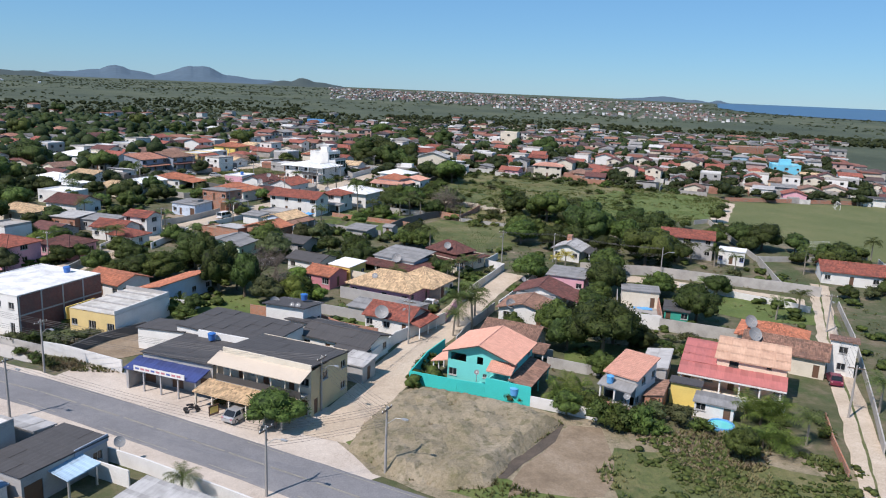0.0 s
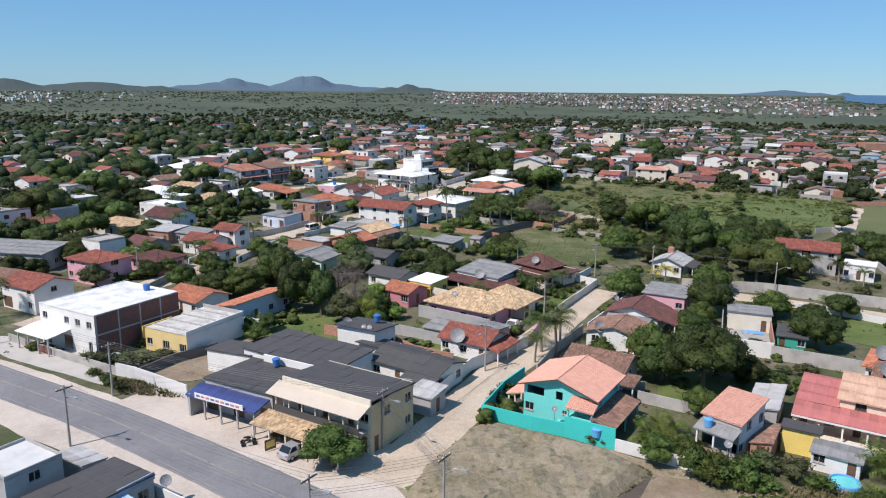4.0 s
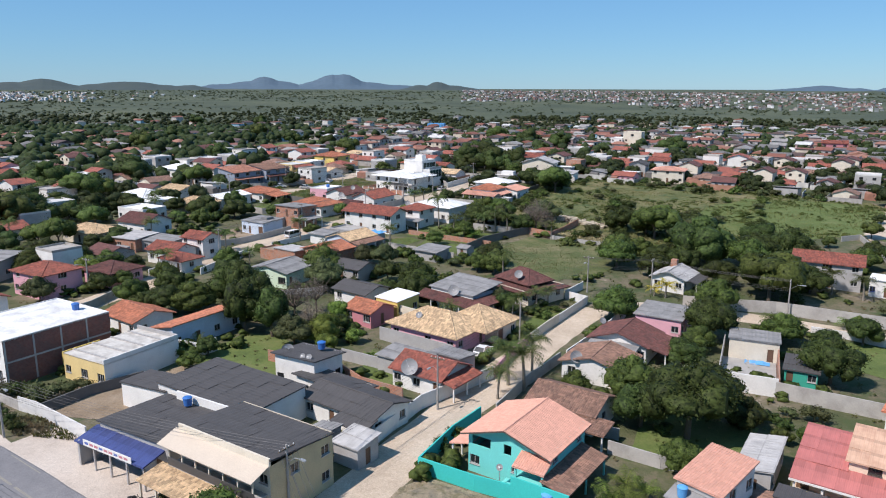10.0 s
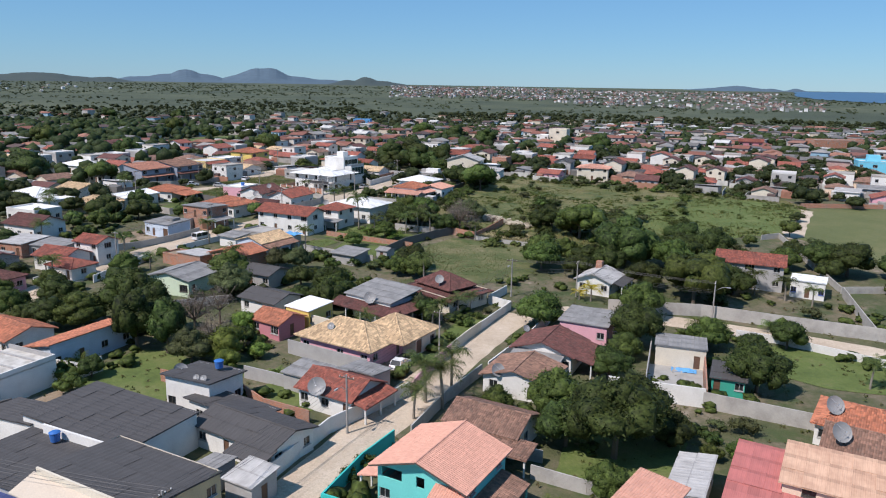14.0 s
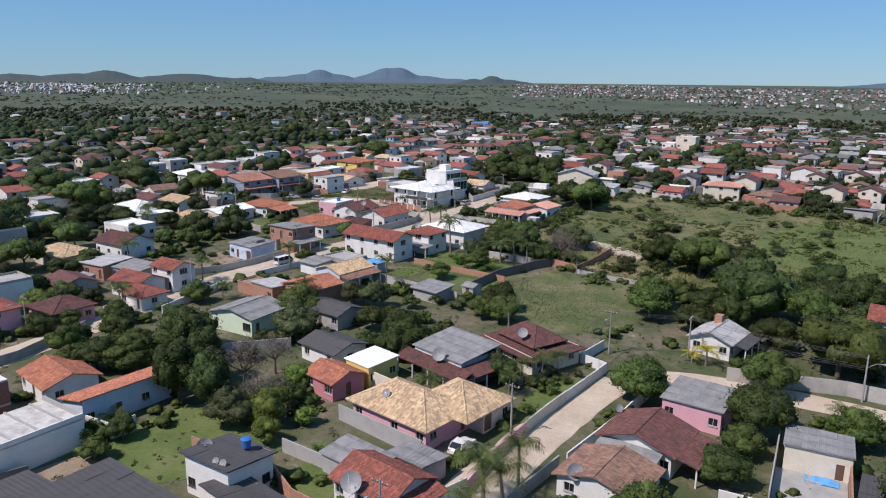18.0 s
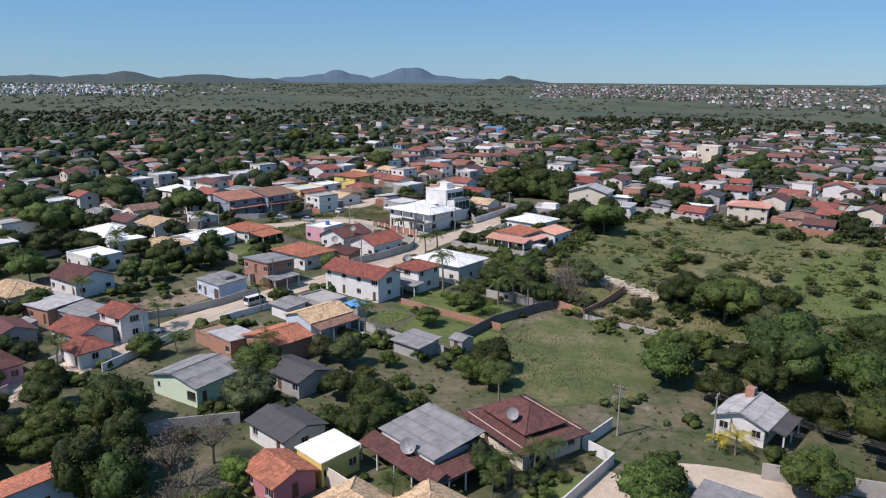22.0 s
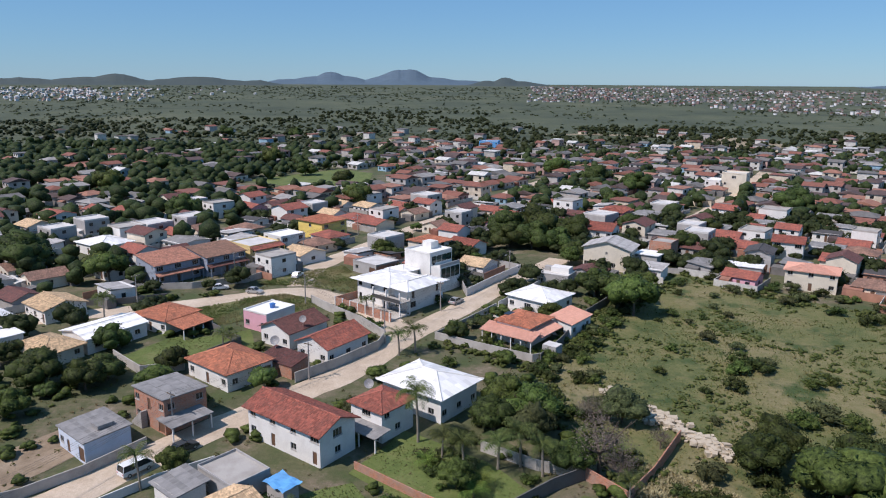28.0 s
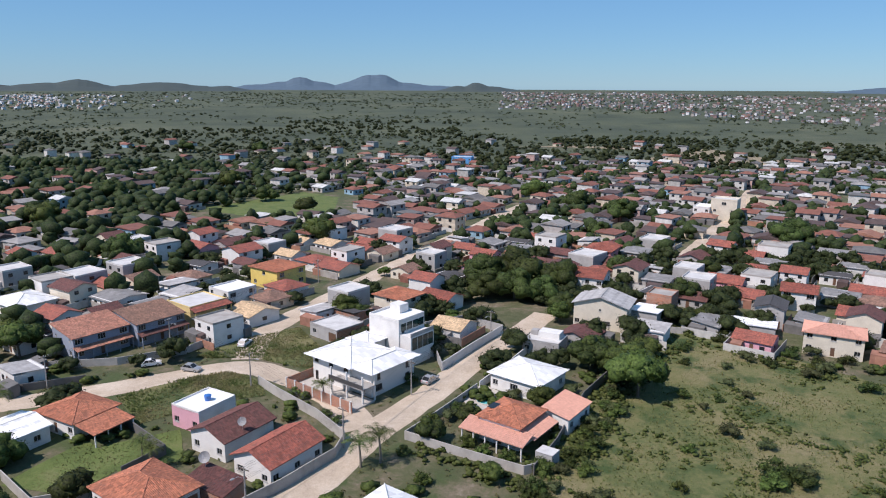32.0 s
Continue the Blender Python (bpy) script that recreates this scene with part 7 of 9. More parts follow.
# ---- vehicles ----
def build_car(paint_mat, label, x, y, rot, L=4.1, W=1.7, H=1.48, van=False):
    car = thing("van" if van else "car", label, "van" if van else "car", x, y, gz(y) + 0.1, rot, "parked vehicles")
    if van:
        low = [(-0.5, 0.35), (-0.5, 0.95), (-0.42, 1.0), (0.5, 1.0), (0.5, 0.55), (0.47, 0.35)]
        cab = [(-0.49, 0.98), (-0.46, 1.85), (0.28, 1.85), (0.46, 1.0)]
    else:
        low = [(-0.5, 0.3), (-0.5, 0.72), (-0.44, 0.9), (-0.2, 0.95), (0.18, 0.93), (0.42, 0.8), (0.5, 0.66), (0.5, 0.3)]
        cab = [(-0.42, 0.9), (-0.3, H), (0.02, H), (0.22, 0.92)]
    b, c, gl = Mesh(), Mesh(), Mesh()
    for (p0, z0), (p1, z1) in zip(low, low[1:] + low[:1]):
        b.face([(p0 * L, -W / 2, z0), (p1 * L, -W / 2, z1), (p1 * L, W / 2, z1), (p0 * L, W / 2, z0)])
    for s in (-1, 1):
        b.face([(p * L, s * W / 2, z) for p, z in low][::s])
    ww = W / 2 - 0.12
    top = [(p, z, W / 2 - 0.02 if k in (0, 3) else ww) for k, (p, z) in enumerate(cab)]
    c.face([(top[1][0] * L, -ww, top[1][1]), (top[2][0] * L, -ww, top[2][1]), (top[2][0] * L, ww, top[2][1]), (top[1][0] * L, ww, top[1][1])])
    for k in (0, 2):
        gl.face([(top[k][0] * L, -top[k][2], top[k][1]), (top[k + 1][0] * L, -top[k + 1][2], top[k + 1][1]), (top[k + 1][0] * L, top[k + 1][2], top[k + 1][1]), (top[k][0] * L, top[k][2], top[k][1])])
    for s in (-1, 1):
        gl.face([(p * L, s * w, z) for p, z, w in top])
    body = part("body", b, paint_mat, car)
    part("roof", c, paint_mat, car)
    part("glazing", gl, GLASS, car, "dark tinted windows")
    pil = Mesh()
    for s in (-1, 1):
        for k in (0, 2):
            (p0, z0, w0), (p1, z1, w1) = top[k], top[k + 1]
            pil.tube((p0 * L, s * w0, z0), (p1 * L, s * w1, z1 + 0.01), 0.05, 0.05, 5)
        pil.tube((-0.1 * L, s * (W / 2 - 0.02), 0.92), (-0.12 * L, s * ww, cab[1][1]), 0.045, 0.045, 5)
    part("pillars", pil, paint_mat, car)
    for px in (-0.31 * L, 0.31 * L):
        for s in (-1, 1):
            t = part("tyre", Mesh().tube((px, s * (W / 2 - 0.16), 0.3), (px, s * (W / 2 + 0.02), 0.3), 0.31, 0.31, 14), RUBBER, car)
            part("rim", Mesh().tube((px, s * (W / 2 + 0.02), 0.3), (px, s * (W / 2 + 0.03), 0.3), 0.19, 0.17, 10), PALEMETAL, t)
    for s in (-1, 1):
        part("headlight", Mesh().box(0.47 * L, 0.503 * L, s * W * 0.36 - 0.16, s * W * 0.36 + 0.16, 0.6, 0.72), WHITE, car)
        part("tail_light", Mesh().box(-0.505 * L, -0.48 * L, s * W * 0.4 - 0.12, s * W * 0.4 + 0.12, 0.65, 0.85), DEEPPINK, car)
    return car


SILVER = paint("silver_car_paint", (0.45, 0.46, 0.47), rough=0.3, metal=0.4, wear=0.15)
CARWHITE = paint("white_car_paint", (0.75, 0.75, 0.75), rough=0.3, wear=0.1)
MAROON = paint("maroon_car_paint", (0.16, 0.015, 0.04), rough=0.3, wear=0.1)
CARDARK = paint("dark_car_paint", (0.05, 0.055, 0.06), rough=0.3, wear=0.1)
build_car(SILVER, "silver hatchback parked before the shops", -7.6, 84.6, 52)
build_car(MAROON, "maroon car standing on the sandy lane", 77.2, 88.2, 62)
build_car(CARWHITE, "white van parked on the dirt street", -21.6, 208.6, 58, 4.6, 1.75, 1.9, True)
build_car(SILVER, "silver car parked beside the dirt street", -32.2, 188.8, 60)
build_car(CARDARK, "dark car parked under a brick house", -17.4, 214.8, 58)
build_car(CARDARK, "dark off-road car in a walled garage yard", 25.8, 136.2, -30, 3.9, 1.7, 1.75)
build_car(CARWHITE, "white car parked beside the pink wall", 23.6, 128.6, 62)
build_car(CARWHITE, "white car parked on the dirt street", -42.6, 292.0, 25)
build_car(SILVER, "silver car standing on the dirt street", -33.0, 289.8, -12)
build_car(SILVER, "silver car parked by the white villa", 17.4, 287.2, 60)
build_car(CARWHITE, "white car parked at a street corner", -26.5, 305.0, 80)
build_car(CARDARK, "dark car parked on the far street", -7.0, 352.0, 68)
mt = thing("motorbike_stand", "parked motorbikes and a sign board by the shop", "motorbike", -13.2, 86.8, gz(86), 20)
for k in range(2):
    w0 = part("wheel", Mesh().tube((-0.7, 0.8 * k - 0.04, 0.3), (-0.7, 0.8 * k + 0.04, 0.3), 0.3, 0.3, 12), RUBBER, mt)
    part("wheel", Mesh().tube((0.6, 0.8 * k - 0.04, 0.3), (0.6, 0.8 * k + 0.04, 0.3), 0.3, 0.3, 12), RUBBER, mt)
    part("frame", Mesh().tube((-0.7, 0.8 * k, 0.35), (0.3, 0.8 * k, 0.75), 0.06, 0.1, 6).tube((0.6, 0.8 * k, 0.35), (0.3, 0.8 * k, 1.0), 0.04, 0.04, 6), DARKMETAL, mt)
    part("seat", Mesh().box(-0.6, 0.15, 0.8 * k - 0.13, 0.8 * k + 0.13, 0.75, 0.88), RUBBER, mt)
bd = thing("sign_board", "standing shop sign board in yellow and brown", "sign", -10.6, 85.6, gz(85), 40)
part("board", Mesh().box(-0.7, 0.7, -0.04, 0.04, 0.2, 1.5), WOOD, bd)
part("board_panel", Mesh().box(-0.55, 0.55, -0.06, -0.045, 0.5, 1.3), BRIGHTYELLOW, bd)


# ---- plants ----
def ball(level):
    bm = bmesh.new()
    bmesh.ops.create_icosphere(bm, subdivisions=level, radius=1.0)
    bm.verts.ensure_lookup_table()
    out = [v.co.copy() for v in bm.verts], [tuple(v.index for v in f.verts) for f in bm.faces]
    bm.free()
    return out


BALL = {k: ball(k) for k in (1, 2, 3)}


def crown(seed, rx, rz, lobes, leaves, leaf, level=2, rough=0.34, loose=0.16):
    """A dense crown: uneven overlapping boughs with a fringe of single leaf sprays standing off them."""
    r = random.Random(seed)
    m = Mesh()
    bv, bf = BALL[level]
    cs = []
    for k in range(lobes):
        a, q = 2.4 * k + r.uniform(-0.5, 0.5), math.sqrt((k + 0.4) / lobes) * 0.7
        c = Vector((math.cos(a) * q * rx, math.sin(a) * q * rx, (r.uniform(-0.45, 0.1) + 0.62 * (1 - q * 1.25)) * rz))
        w = r.uniform(0.3, 0.46)
        rad = Vector((w * rx, w * rx * r.uniform(0.85, 1.15), w * rz * r.uniform(0.8, 1.05)))
        cs.append((c, rad))
        n = len(m.v)
        for v in bv:
            p = v * 1.6 + Vector((seed * 3.1, k * 5.7, 0))
            f = 1 + rough * noise.noise(p) + rough * 0.7 * noise.noise(p * 2.6)
            m.v.append((c.x + v.x * rad.x * f, c.y + v.y * rad.y * f, c.z + v.z * rad.z * f))
        m.f += [tuple(n + i for i in q3) for q3 in bf]
        m.uv += [(0, 0)] * (3 * len(bf))
        m.mi += [0] * len(bf)
    for k in range(leaves):
        c, rad = cs[r.randrange(lobes)]
        d = Vector((r.gauss(0, 1), r.gauss(0, 1), r.gauss(0.3, 0.9))).normalized()
        f = 1 + r.uniform(-0.06, loose) + rough * 0.5 * r.gauss(0, 0.6)
        p = c + Vector((d.x * rad.x * f, d.y * rad.y * f, d.z * rad.z * f))
        u = Vector((r.gauss(0, 1), r.gauss(0, 1), r.gauss(0, 0.8))).normalized() * leaf * r.uniform(0.7, 1.4)
        w = u.cross(d + Vector((r.gauss(0, 0.5), r.gauss(0, 0.5), r.gauss(0, 0.5)))).normalized() * leaf * r.uniform(0.35, 0.7)
        n = len(m.v)
        m.v += [tuple(p - u * 0.6 - w), tuple(p - u * 0.6 + w), tuple(p + u)]
        m.f.append((n, n + 1, n + 2))
        m.uv += [(0, 0)] * 3
        m.mi.append(0)
    return m


def leafy(seed, n, rx, rz, leaf, lobes, squash=0.8, fill=0.35):
    """A crown of many small leaf sprays gathered into uneven lobes."""
    r = random.Random(seed)
    m = Mesh()
    cs = []
    for k in range(lobes):
        a, q = r.uniform(0, 2 * math.pi), math.sqrt(r.random()) * 0.68
        cs.append((Vector((math.cos(a) * q * rx, math.sin(a) * q * rx, r.uniform(-0.8, 0.62) * rz * (1.1 - 0.75 * q))), r.uniform(0.3, 0.55)))
    for k in range(n):
        c, s = cs[r.randrange(lobes)]
        d = Vector((r.gauss(0, 1), r.gauss(0, 1), r.gauss(0.25, 0.9))).normalized()
        rad = s * (1 - fill * r.random() ** 2)
        p = c + Vector((d.x * rx * rad, d.y * rx * rad, d.z * rz * rad * squash))
        up = (d + Vector((r.gauss(0, 0.5), r.gauss(0, 0.5), r.gauss(0.3, 0.5)))).normalized()
        u = up.orthogonal().normalized()
        u = Matrix.Rotation(r.uniform(0, 6.28), 3, up) @ u
        w = up.cross(u)
        L, W = leaf * r.uniform(0.6, 1.3), leaf * r.uniform(0.3, 0.6)
        nn = len(m.v)
        m.v.extend((tuple(p - u * L), tuple(p + w * W + up * L * 0.15), tuple(p + u * L - up * L * 0.1), tuple(p - w * W + up * L * 0.15)))
        m.f.append((nn, nn + 1, nn + 2, nn + 3))
        m.uv.extend([(0, 0)] * 4)
        m.mi.append(0)
    return m


def limbs(seed, h, r0, spread, n=5, top=0.75):
    r = random.Random(seed)
    m = Mesh()
    z = h * 0.42
    m.tube((0, 0, -0.4), (0.1, 0.05, z), r0, r0 * 0.7, 7)
    for k in range(n):
        a = 2 * math.pi * k / n + r.uniform(-0.4, 0.4)
        e = Vector((math.cos(a) * spread * r.uniform(0.4, 0.8), math.sin(a) * spread * r.uniform(0.4, 0.8), h * r.uniform(0.6, top + 0.1)))
        mid = Vector((0.1, 0.05, z)).lerp(e, 0.5) + Vector((0, 0, -h * 0.04))
        m.tube((0.1, 0.05, z * 0.9), mid, r0 * 0.55, r0 * 0.32, 5)
        m.tube(mid, e, r0 * 0.32, r0 * 0.1, 5)
        f = e + Vector((r.uniform(-0.6, 0.6), r.uniform(-0.6, 0.6), r.uniform(0.1, 0.5))) * spread * 0.3
        m.tube(mid.lerp(e, 0.5), f, r0 * 0.18, r0 * 0.06, 4)
    return m


STORE = []


def template(name, label, category, trunk, tmat, crown, cmat, group, cname="crown"):
    if cname == "foliage":
        n = len(crown.v)
        crown.v += trunk.v
        crown.f += [tuple(i + n for i in q) for q in trunk.f]
        crown.uv += trunk.uv
        crown.mi += [1] * len(trunk.f)
        ob = solid(name, crown, (cmat, tmat), label, category, group=group)
    else:
        ob = solid(name, trunk, tmat, label, category, group=group)
        part(cname, crown, cmat, ob).data.shade_smooth()
    ob.matrix_basis = pose(0, -300, -80)
    STORE.append(ob)
    return ob


def lifted(m, z):
    m.v = [(x, y, q + z) for x, y, q in m.v]
    return m


MANGO = [template("tree", "dense dark green broadleaf tree", "tree", limbs(k, 6.5, 0.32, 3.5), BARK, lifted(crown(k, 4.3, 3.3, 16, 4300, 0.19, 2, 0.5, 0.3), 3.7), (LEAF_DARK, LEAF_MID, LEAF_DARK)[k], "trees") for k in range(3)]
LIGHT = [template("tree", "airy light green broadleaf tree", "tree", limbs(k + 9, 6, 0.22, 3.0), BARK, lifted(crown(k + 9, 3.9, 3.1, 20, 3600, 0.17, 2, 0.6, 0.5), 3.5), (LEAF_MID, LEAF_OLIVE)[k], "trees") for k in range(2)]
SLIM = [template("tree", "tall slim dark green tree", "tree", limbs(k + 20, 9, 0.25, 2.2), BARK, lifted(crown(k + 20, 2.7, 4.5, 16, 3600, 0.17, 2, 0.5, 0.3), 4.9), LEAF_DARK, "trees") for k in range(2)]
DRY = template("tree", "nearly leafless grey-brown tree", "tree", limbs(31, 6, 0.22, 3.6, 9, 0.95), BARK, lifted(leafy(31, 1900, 3.6, 2.6, 0.11, 18, fill=0.9), 4.2), LEAF_DRY, "trees")
BRIGHT = template("tree", "low bright green bushy tree", "tree", limbs(33, 4, 0.16, 2.2), BARK, lifted(crown(33, 2.6, 1.95, 13, 2800, 0.13, 2, 0.5, 0.35), 2.2), LEAF_MID, "trees")
YELLOWISH = template("tree", "bushy yellow-green garden tree", "tree", limbs(35, 5, 0.18, 2.2), BARK, lifted(crown(35, 2.6, 2.3, 14, 2400, 0.15, 2, 0.5, 0.4), 2.6), LEAF_LIGHT, "trees")
BUSH = [template("bush", "low leafy green garden bush", "bush", limbs(k + 40, 1.6, 0.06, 0.9, 6), BARK, lifted(crown(k + 40, 1.45, 1.1, 6, 520, 0.13, 1, 0.6, 0.5), 0.75), (LEAF_MID, LEAF_OLIVE, LEAF_DARK)[k], "bushes", "foliage") for k in range(3)]
FARTREE = [template("tree", "distant dark green tree", "tree", limbs(k + 50, 5.5, 0.25, 3, 3), BARK, lifted(crown(k + 50, 4.3, 3.4, 12, 1000, 0.26, 2, 0.5, 0.3), 3.5), (LEAF_DARK, LEAF_MID, LEAF_DARK)[k], "trees") for k in range(3)]


def palm_crown(seed, n, L, droop, mat_leaf=0.5):
    r = random.Random(seed)
    m = Mesh()
    for k in range(n):
        a = 2 * math.pi * k / n + r.uniform(-0.2, 0.2)
        e0 = r.uniform(0.15, 1.1)
        p, d = Vector((0, 0, 0)), Vector((math.cos(a) * math.cos(e0), math.sin(a) * math.cos(e0), math.sin(e0)))
        side = Vector((-math.sin(a), math.cos(a), 0))
        for s in range(9):
            q = p + d * L / 9
            w = 0.62 * math.sin(math.pi * (s + 1.2) / 10.5) * mat_leaf * 2
            for sg in (-1, 1):
                for u in (0.15, 0.55):
                    b = p.lerp(q, u)
                    tip = b + side * sg * w + d * 0.25 - Vector((0, 0, w * 0.45))
                    m.face([b, b + d * L / 30, tip][::sg], [(0, 0)] * 3)
            m.face([p - side * 0.02, p + side * 0.02, q + side * 0.015, q - side * 0.015], [(0, 0)] * 4)
            p = q
            d = (d + Vector((0, 0, -droop * (0.06 + 0.045 * s)))).normalized()
    return m


def palm_trunk(h, lean, r=0.16):
    m, prev = Mesh(), Vector((0, 0, -0.3))
    for k in range(1, 7):
        t = k / 6
        c = Vector((lean * t * t, 0, h * t))
        m.tube(prev, c, r * (1.25 - 0.4 * (k - 1) / 6), r * (1.25 - 0.4 * t), 8, cap=False)
        prev = c
    return m


PALM = []
for k, (hh, ln_, n, L, dr) in enumerate(((6.0, 0.5, 16, 3.0, 1.0), (7.0, -0.4, 20, 3.0, 1.3), (4.2, 0.3, 14, 2.6, 0.9))):
    cr = palm_crown(60 + k, n + 4, L * 1.1, dr, 0.7)
    cr.v = [(x + ln_, y, z + hh) for x, y, z in cr.v]
    PALM.append(template("palm_tree", "coconut palm with drooping fronds", "palm", palm_trunk(hh, ln_), PALMBARK, cr, LEAF_PALM, "palms", "fronds"))
cr = palm_crown(70, 14, 2.2, 0.9)
cr.v = [(x, y, z + 1.8) for x, y, z in cr.v]
GOLD = template("palm_tree", "golden yellow ornamental palm", "palm", palm_trunk(1.8, 0.0, 0.12), PALMBARK, cr, LEAF_GOLD, "palms", "fronds")
cr = palm_crown(71, 11, 2.4, 0.7, 0.9)
cr.v = [(x, y, z + 1.2) for x, y, z in cr.v]
BANANA = template("banana_plant", "broad-leaved green banana plant clump", "banana plant", palm_trunk(1.2, 0.0, 0.12), BARK, cr, LEAF_LIGHT, "banana plants", "leaves")
rp = random.Random(77)
TREES = []


def plant(kind, x, y, s=1.0, hs=None):
    if y > 232 and (kind is MANGO or kind is LIGHT):
        kind = FARTREE
    src = kind[rp.randrange(len(kind))] if isinstance(kind, list) else kind
    TREES.append((x, y))
    if kind is MANGO or kind is FARTREE:
        s *= 0.88
    return copy_thing(src, pose(x, y, gz(y) - 0.05, 0, 0, rp.uniform(0, 360)) @ Matrix.Diagonal((s, s, hs or s * rp.uniform(0.9, 1.1), 1)))


plant(BRIGHT, -3.2, 81.6, 1.4, 1.2)
plant(BUSH, -10.4, 88.2, 0.7, 0.8)
for x, y, s in ((-15.6, 137.6, 1.05), (-10.7, 136.0, 0.95), (-19.6, 151.5, 1.0), (-14.3, 144.6, 0.95), (-12.5, 140.5, 0.8)):
    plant(SLIM, x, y, s * 1.1, s)
for x, y, s in ((-4.0, 136.5, 0.9), (-5.5, 148.5, 0.95), (43, 229, 0.8), (42.5, 214.0, 1.45), (45, 212, 0.85), (52.5, 222, 0.6)):
    plant(DRY, x, y, s)
for x, y, s in ((-0.8, 128.5, 0.75), (-1.0, 144.0, 0.8), (3.2, 133.4, 0.6)):
    plant(YELLOWISH, x, y, s)
for x, y, s in ((46.2, 101.5, 1.5), (50.5, 107.0, 1.2), (41.5, 104.5, 0.9), (53.0, 123.8, 0.75), (53.5, 103.5, 0.75), (71.5, 117.5, 1.1), (49.3, 147.6, 0.8), (61.0, 135.5, 1.15), (57.5, 130.0, 0.7), (66.5, 148.0, 1.0), (73.5, 165.0, 1.05), (82.5, 165.5, 1.1), (76.5, 186.0, 1.25), (88.0, 181.5, 1.25), (92.0, 172.0, 1.1), (70.0, 176.0, 0.95), (84.0, 176.0, 1.2), (98.0, 186.0, 1.2), (95.0, 196.0, 1.1), (121.0, 171.5, 1.35), (115.5, 185.0, 0.7), (110.5, 178.0, 0.9), (81.5, 159.5, 0.95), (90.0, 160.5, 1.0), (28.2, 180.6, 0.95)):
    plant(MANGO, x, y, s)
for x, y, s in ((12.0, 163.0, 0.9), (6.0, 168.0, 0.75), (25.0, 176.5, 0.7)):
    plant(MANGO, x, y, s)
for x, y, s in ((57.8, 185.6, 1.05), (78.0, 199.5, 1.0), (64.5, 192.5, 0.7), (-8.6, 173.4, 1.1), (30.0, 230.6, 1.1), (33.5, 223.0, 0.9), (36.0, 233.0, 0.7), (4.4, 180.0, 0.8), (0.0, 182.0, 0.75), (42.5, 112.5, 1.0), (35.0, 113.5, 0.55), (54.0, 299.5, 1.1), (60.0, 296.0, 1.1), (64.5, 303.0, 0.9), (56, 287, 0.8)):
    plant(LIGHT, x, y, s)
for x, y, s in ((65.0, 216.0, 1.05), (72.0, 213.0, 1.1), (78.5, 217.0, 1.05), (69.0, 222.0, 0.95), (85.0, 214.0, 1.0), (-52.5, 233.0, 1.15), (-43.5, 233.0, 1.0), (-56.0, 238.5, 1.0), (-49.5, 222.0, 0.85), (37.0, 345.0, 1.7), (29.8, 344.0, 1.4), (44.5, 343.0, 1.3), (48.8, 333.0, 0.95), (-78.6, 300.0, 1.1), (-92.0, 388.0, 1.2), (-114.0, 264.0, 1.4), (-104.0, 274.0, 1.4), (-96.0, 266.0, 1.2), (-92.0, 219.0, 1.3), (-101.0, 228.0, 1.4), (-110.0, 215.0, 1.4), (-108, 205, 1.3), (-98, 240, 1.3), (-112, 245, 1.4)):
    plant(MANGO, x, y, s)
for x, y, s in ((-120, 232, 1.4), (-84, 226, 1.0), (-88, 240, 1.1), (-41.3, 157.0, 0.6), (-31.0, 156.5, 0.6), (-25.5, 157.0, 0.55), (-36.0, 160.5, 0.8), (-50.0, 161.0, 0.7), (-55.0, 176.0, 0.8), (-67.0, 228.0, 0.7), (-64, 178, 0.9), (-70, 172, 0.9)):
    plant(MANGO, x, y, s)
for x, y, k, s in ((16.5, 220.6, 1, 1.15), (-18.8, 204.4, 0, 0.85), (23.8, 213.5, 2, 1.1), (28.6, 214.2, 2, 1.15), (31.8, 215.2, 2, 1.2), (34.8, 213.0, 2, 1.1), (8.6, 254.0, 2, 1.1), (11.6, 255.5, 2, 1.15), (-2.2, 277.4, 2, 0.9), (-41.9, 173.0, 0, 0.8), (-34.6, 193.0, 2, 1.0), (26.4, 117.2, 2, 1.25), (28.4, 115.4, 2, 1.3), (24.6, 112.6, 2, 0.95), (30.2, 121.0, 2, 1.1), (59.6, 70.8, 2, 0.8), (76.0, 78.0, 2, 0.95), (-11.4, 66.2, 2, 0.75), (95.0, 120.5, 2, 1.0), (88.0, 117.5, 2, 0.8)):
    plant(PALM[k], x, y, s)
for x, y, k, s in ((31.5, 148.0, 2, 0.75), (34.5, 150.0, 2, 0.8), (37.0, 152.5, 2, 0.75), (29.5, 144.0, 2, 0.7), (4.8, 193.0, 0, 0.9), (-8.0, 178.0, 0, 0.8), (-27.0, 254.0, 2, 0.9), (-24.5, 251.5, 2, 0.8), (20.5, 216.5, 2, 0.9), (94.0, 160.0, 2, 1.0), (98.0, 156.0, 2, 1.0), (101.0, 152.0, 2, 0.8), (-57, 205, 2, 1.0), (-45, 178, 2, 0.8)):
    plant(PALM[k], x, y, s)
plant(GOLD, 60.5, 157.5, 1.25)
plant(GOLD, 58.6, 158.6, 0.9)
for x, y, s in ((53.5, 70.5, 1.2), (55.5, 69.0, 1.2), (51.5, 71.5, 1.0), (86.0, 139.5, 1.0), (73.5, 140.0, 1.1), (76.0, 138.0, 1.0), (33.0, 84.5, 0.8), (-3.5, 124.0, 0.9), (-21.5, 131.0, 0.9), (6.5, 126.0, 0.7), (22.0, 218.5, 1.0), (25.5, 207.0, 1.0), (18.5, 214.0, 0.9), (37.5, 88.0, 0.9), (36.0, 90.0, 0.9), (26.5, 209.5, 1.0)):
    plant(BANANA, x, y, s)
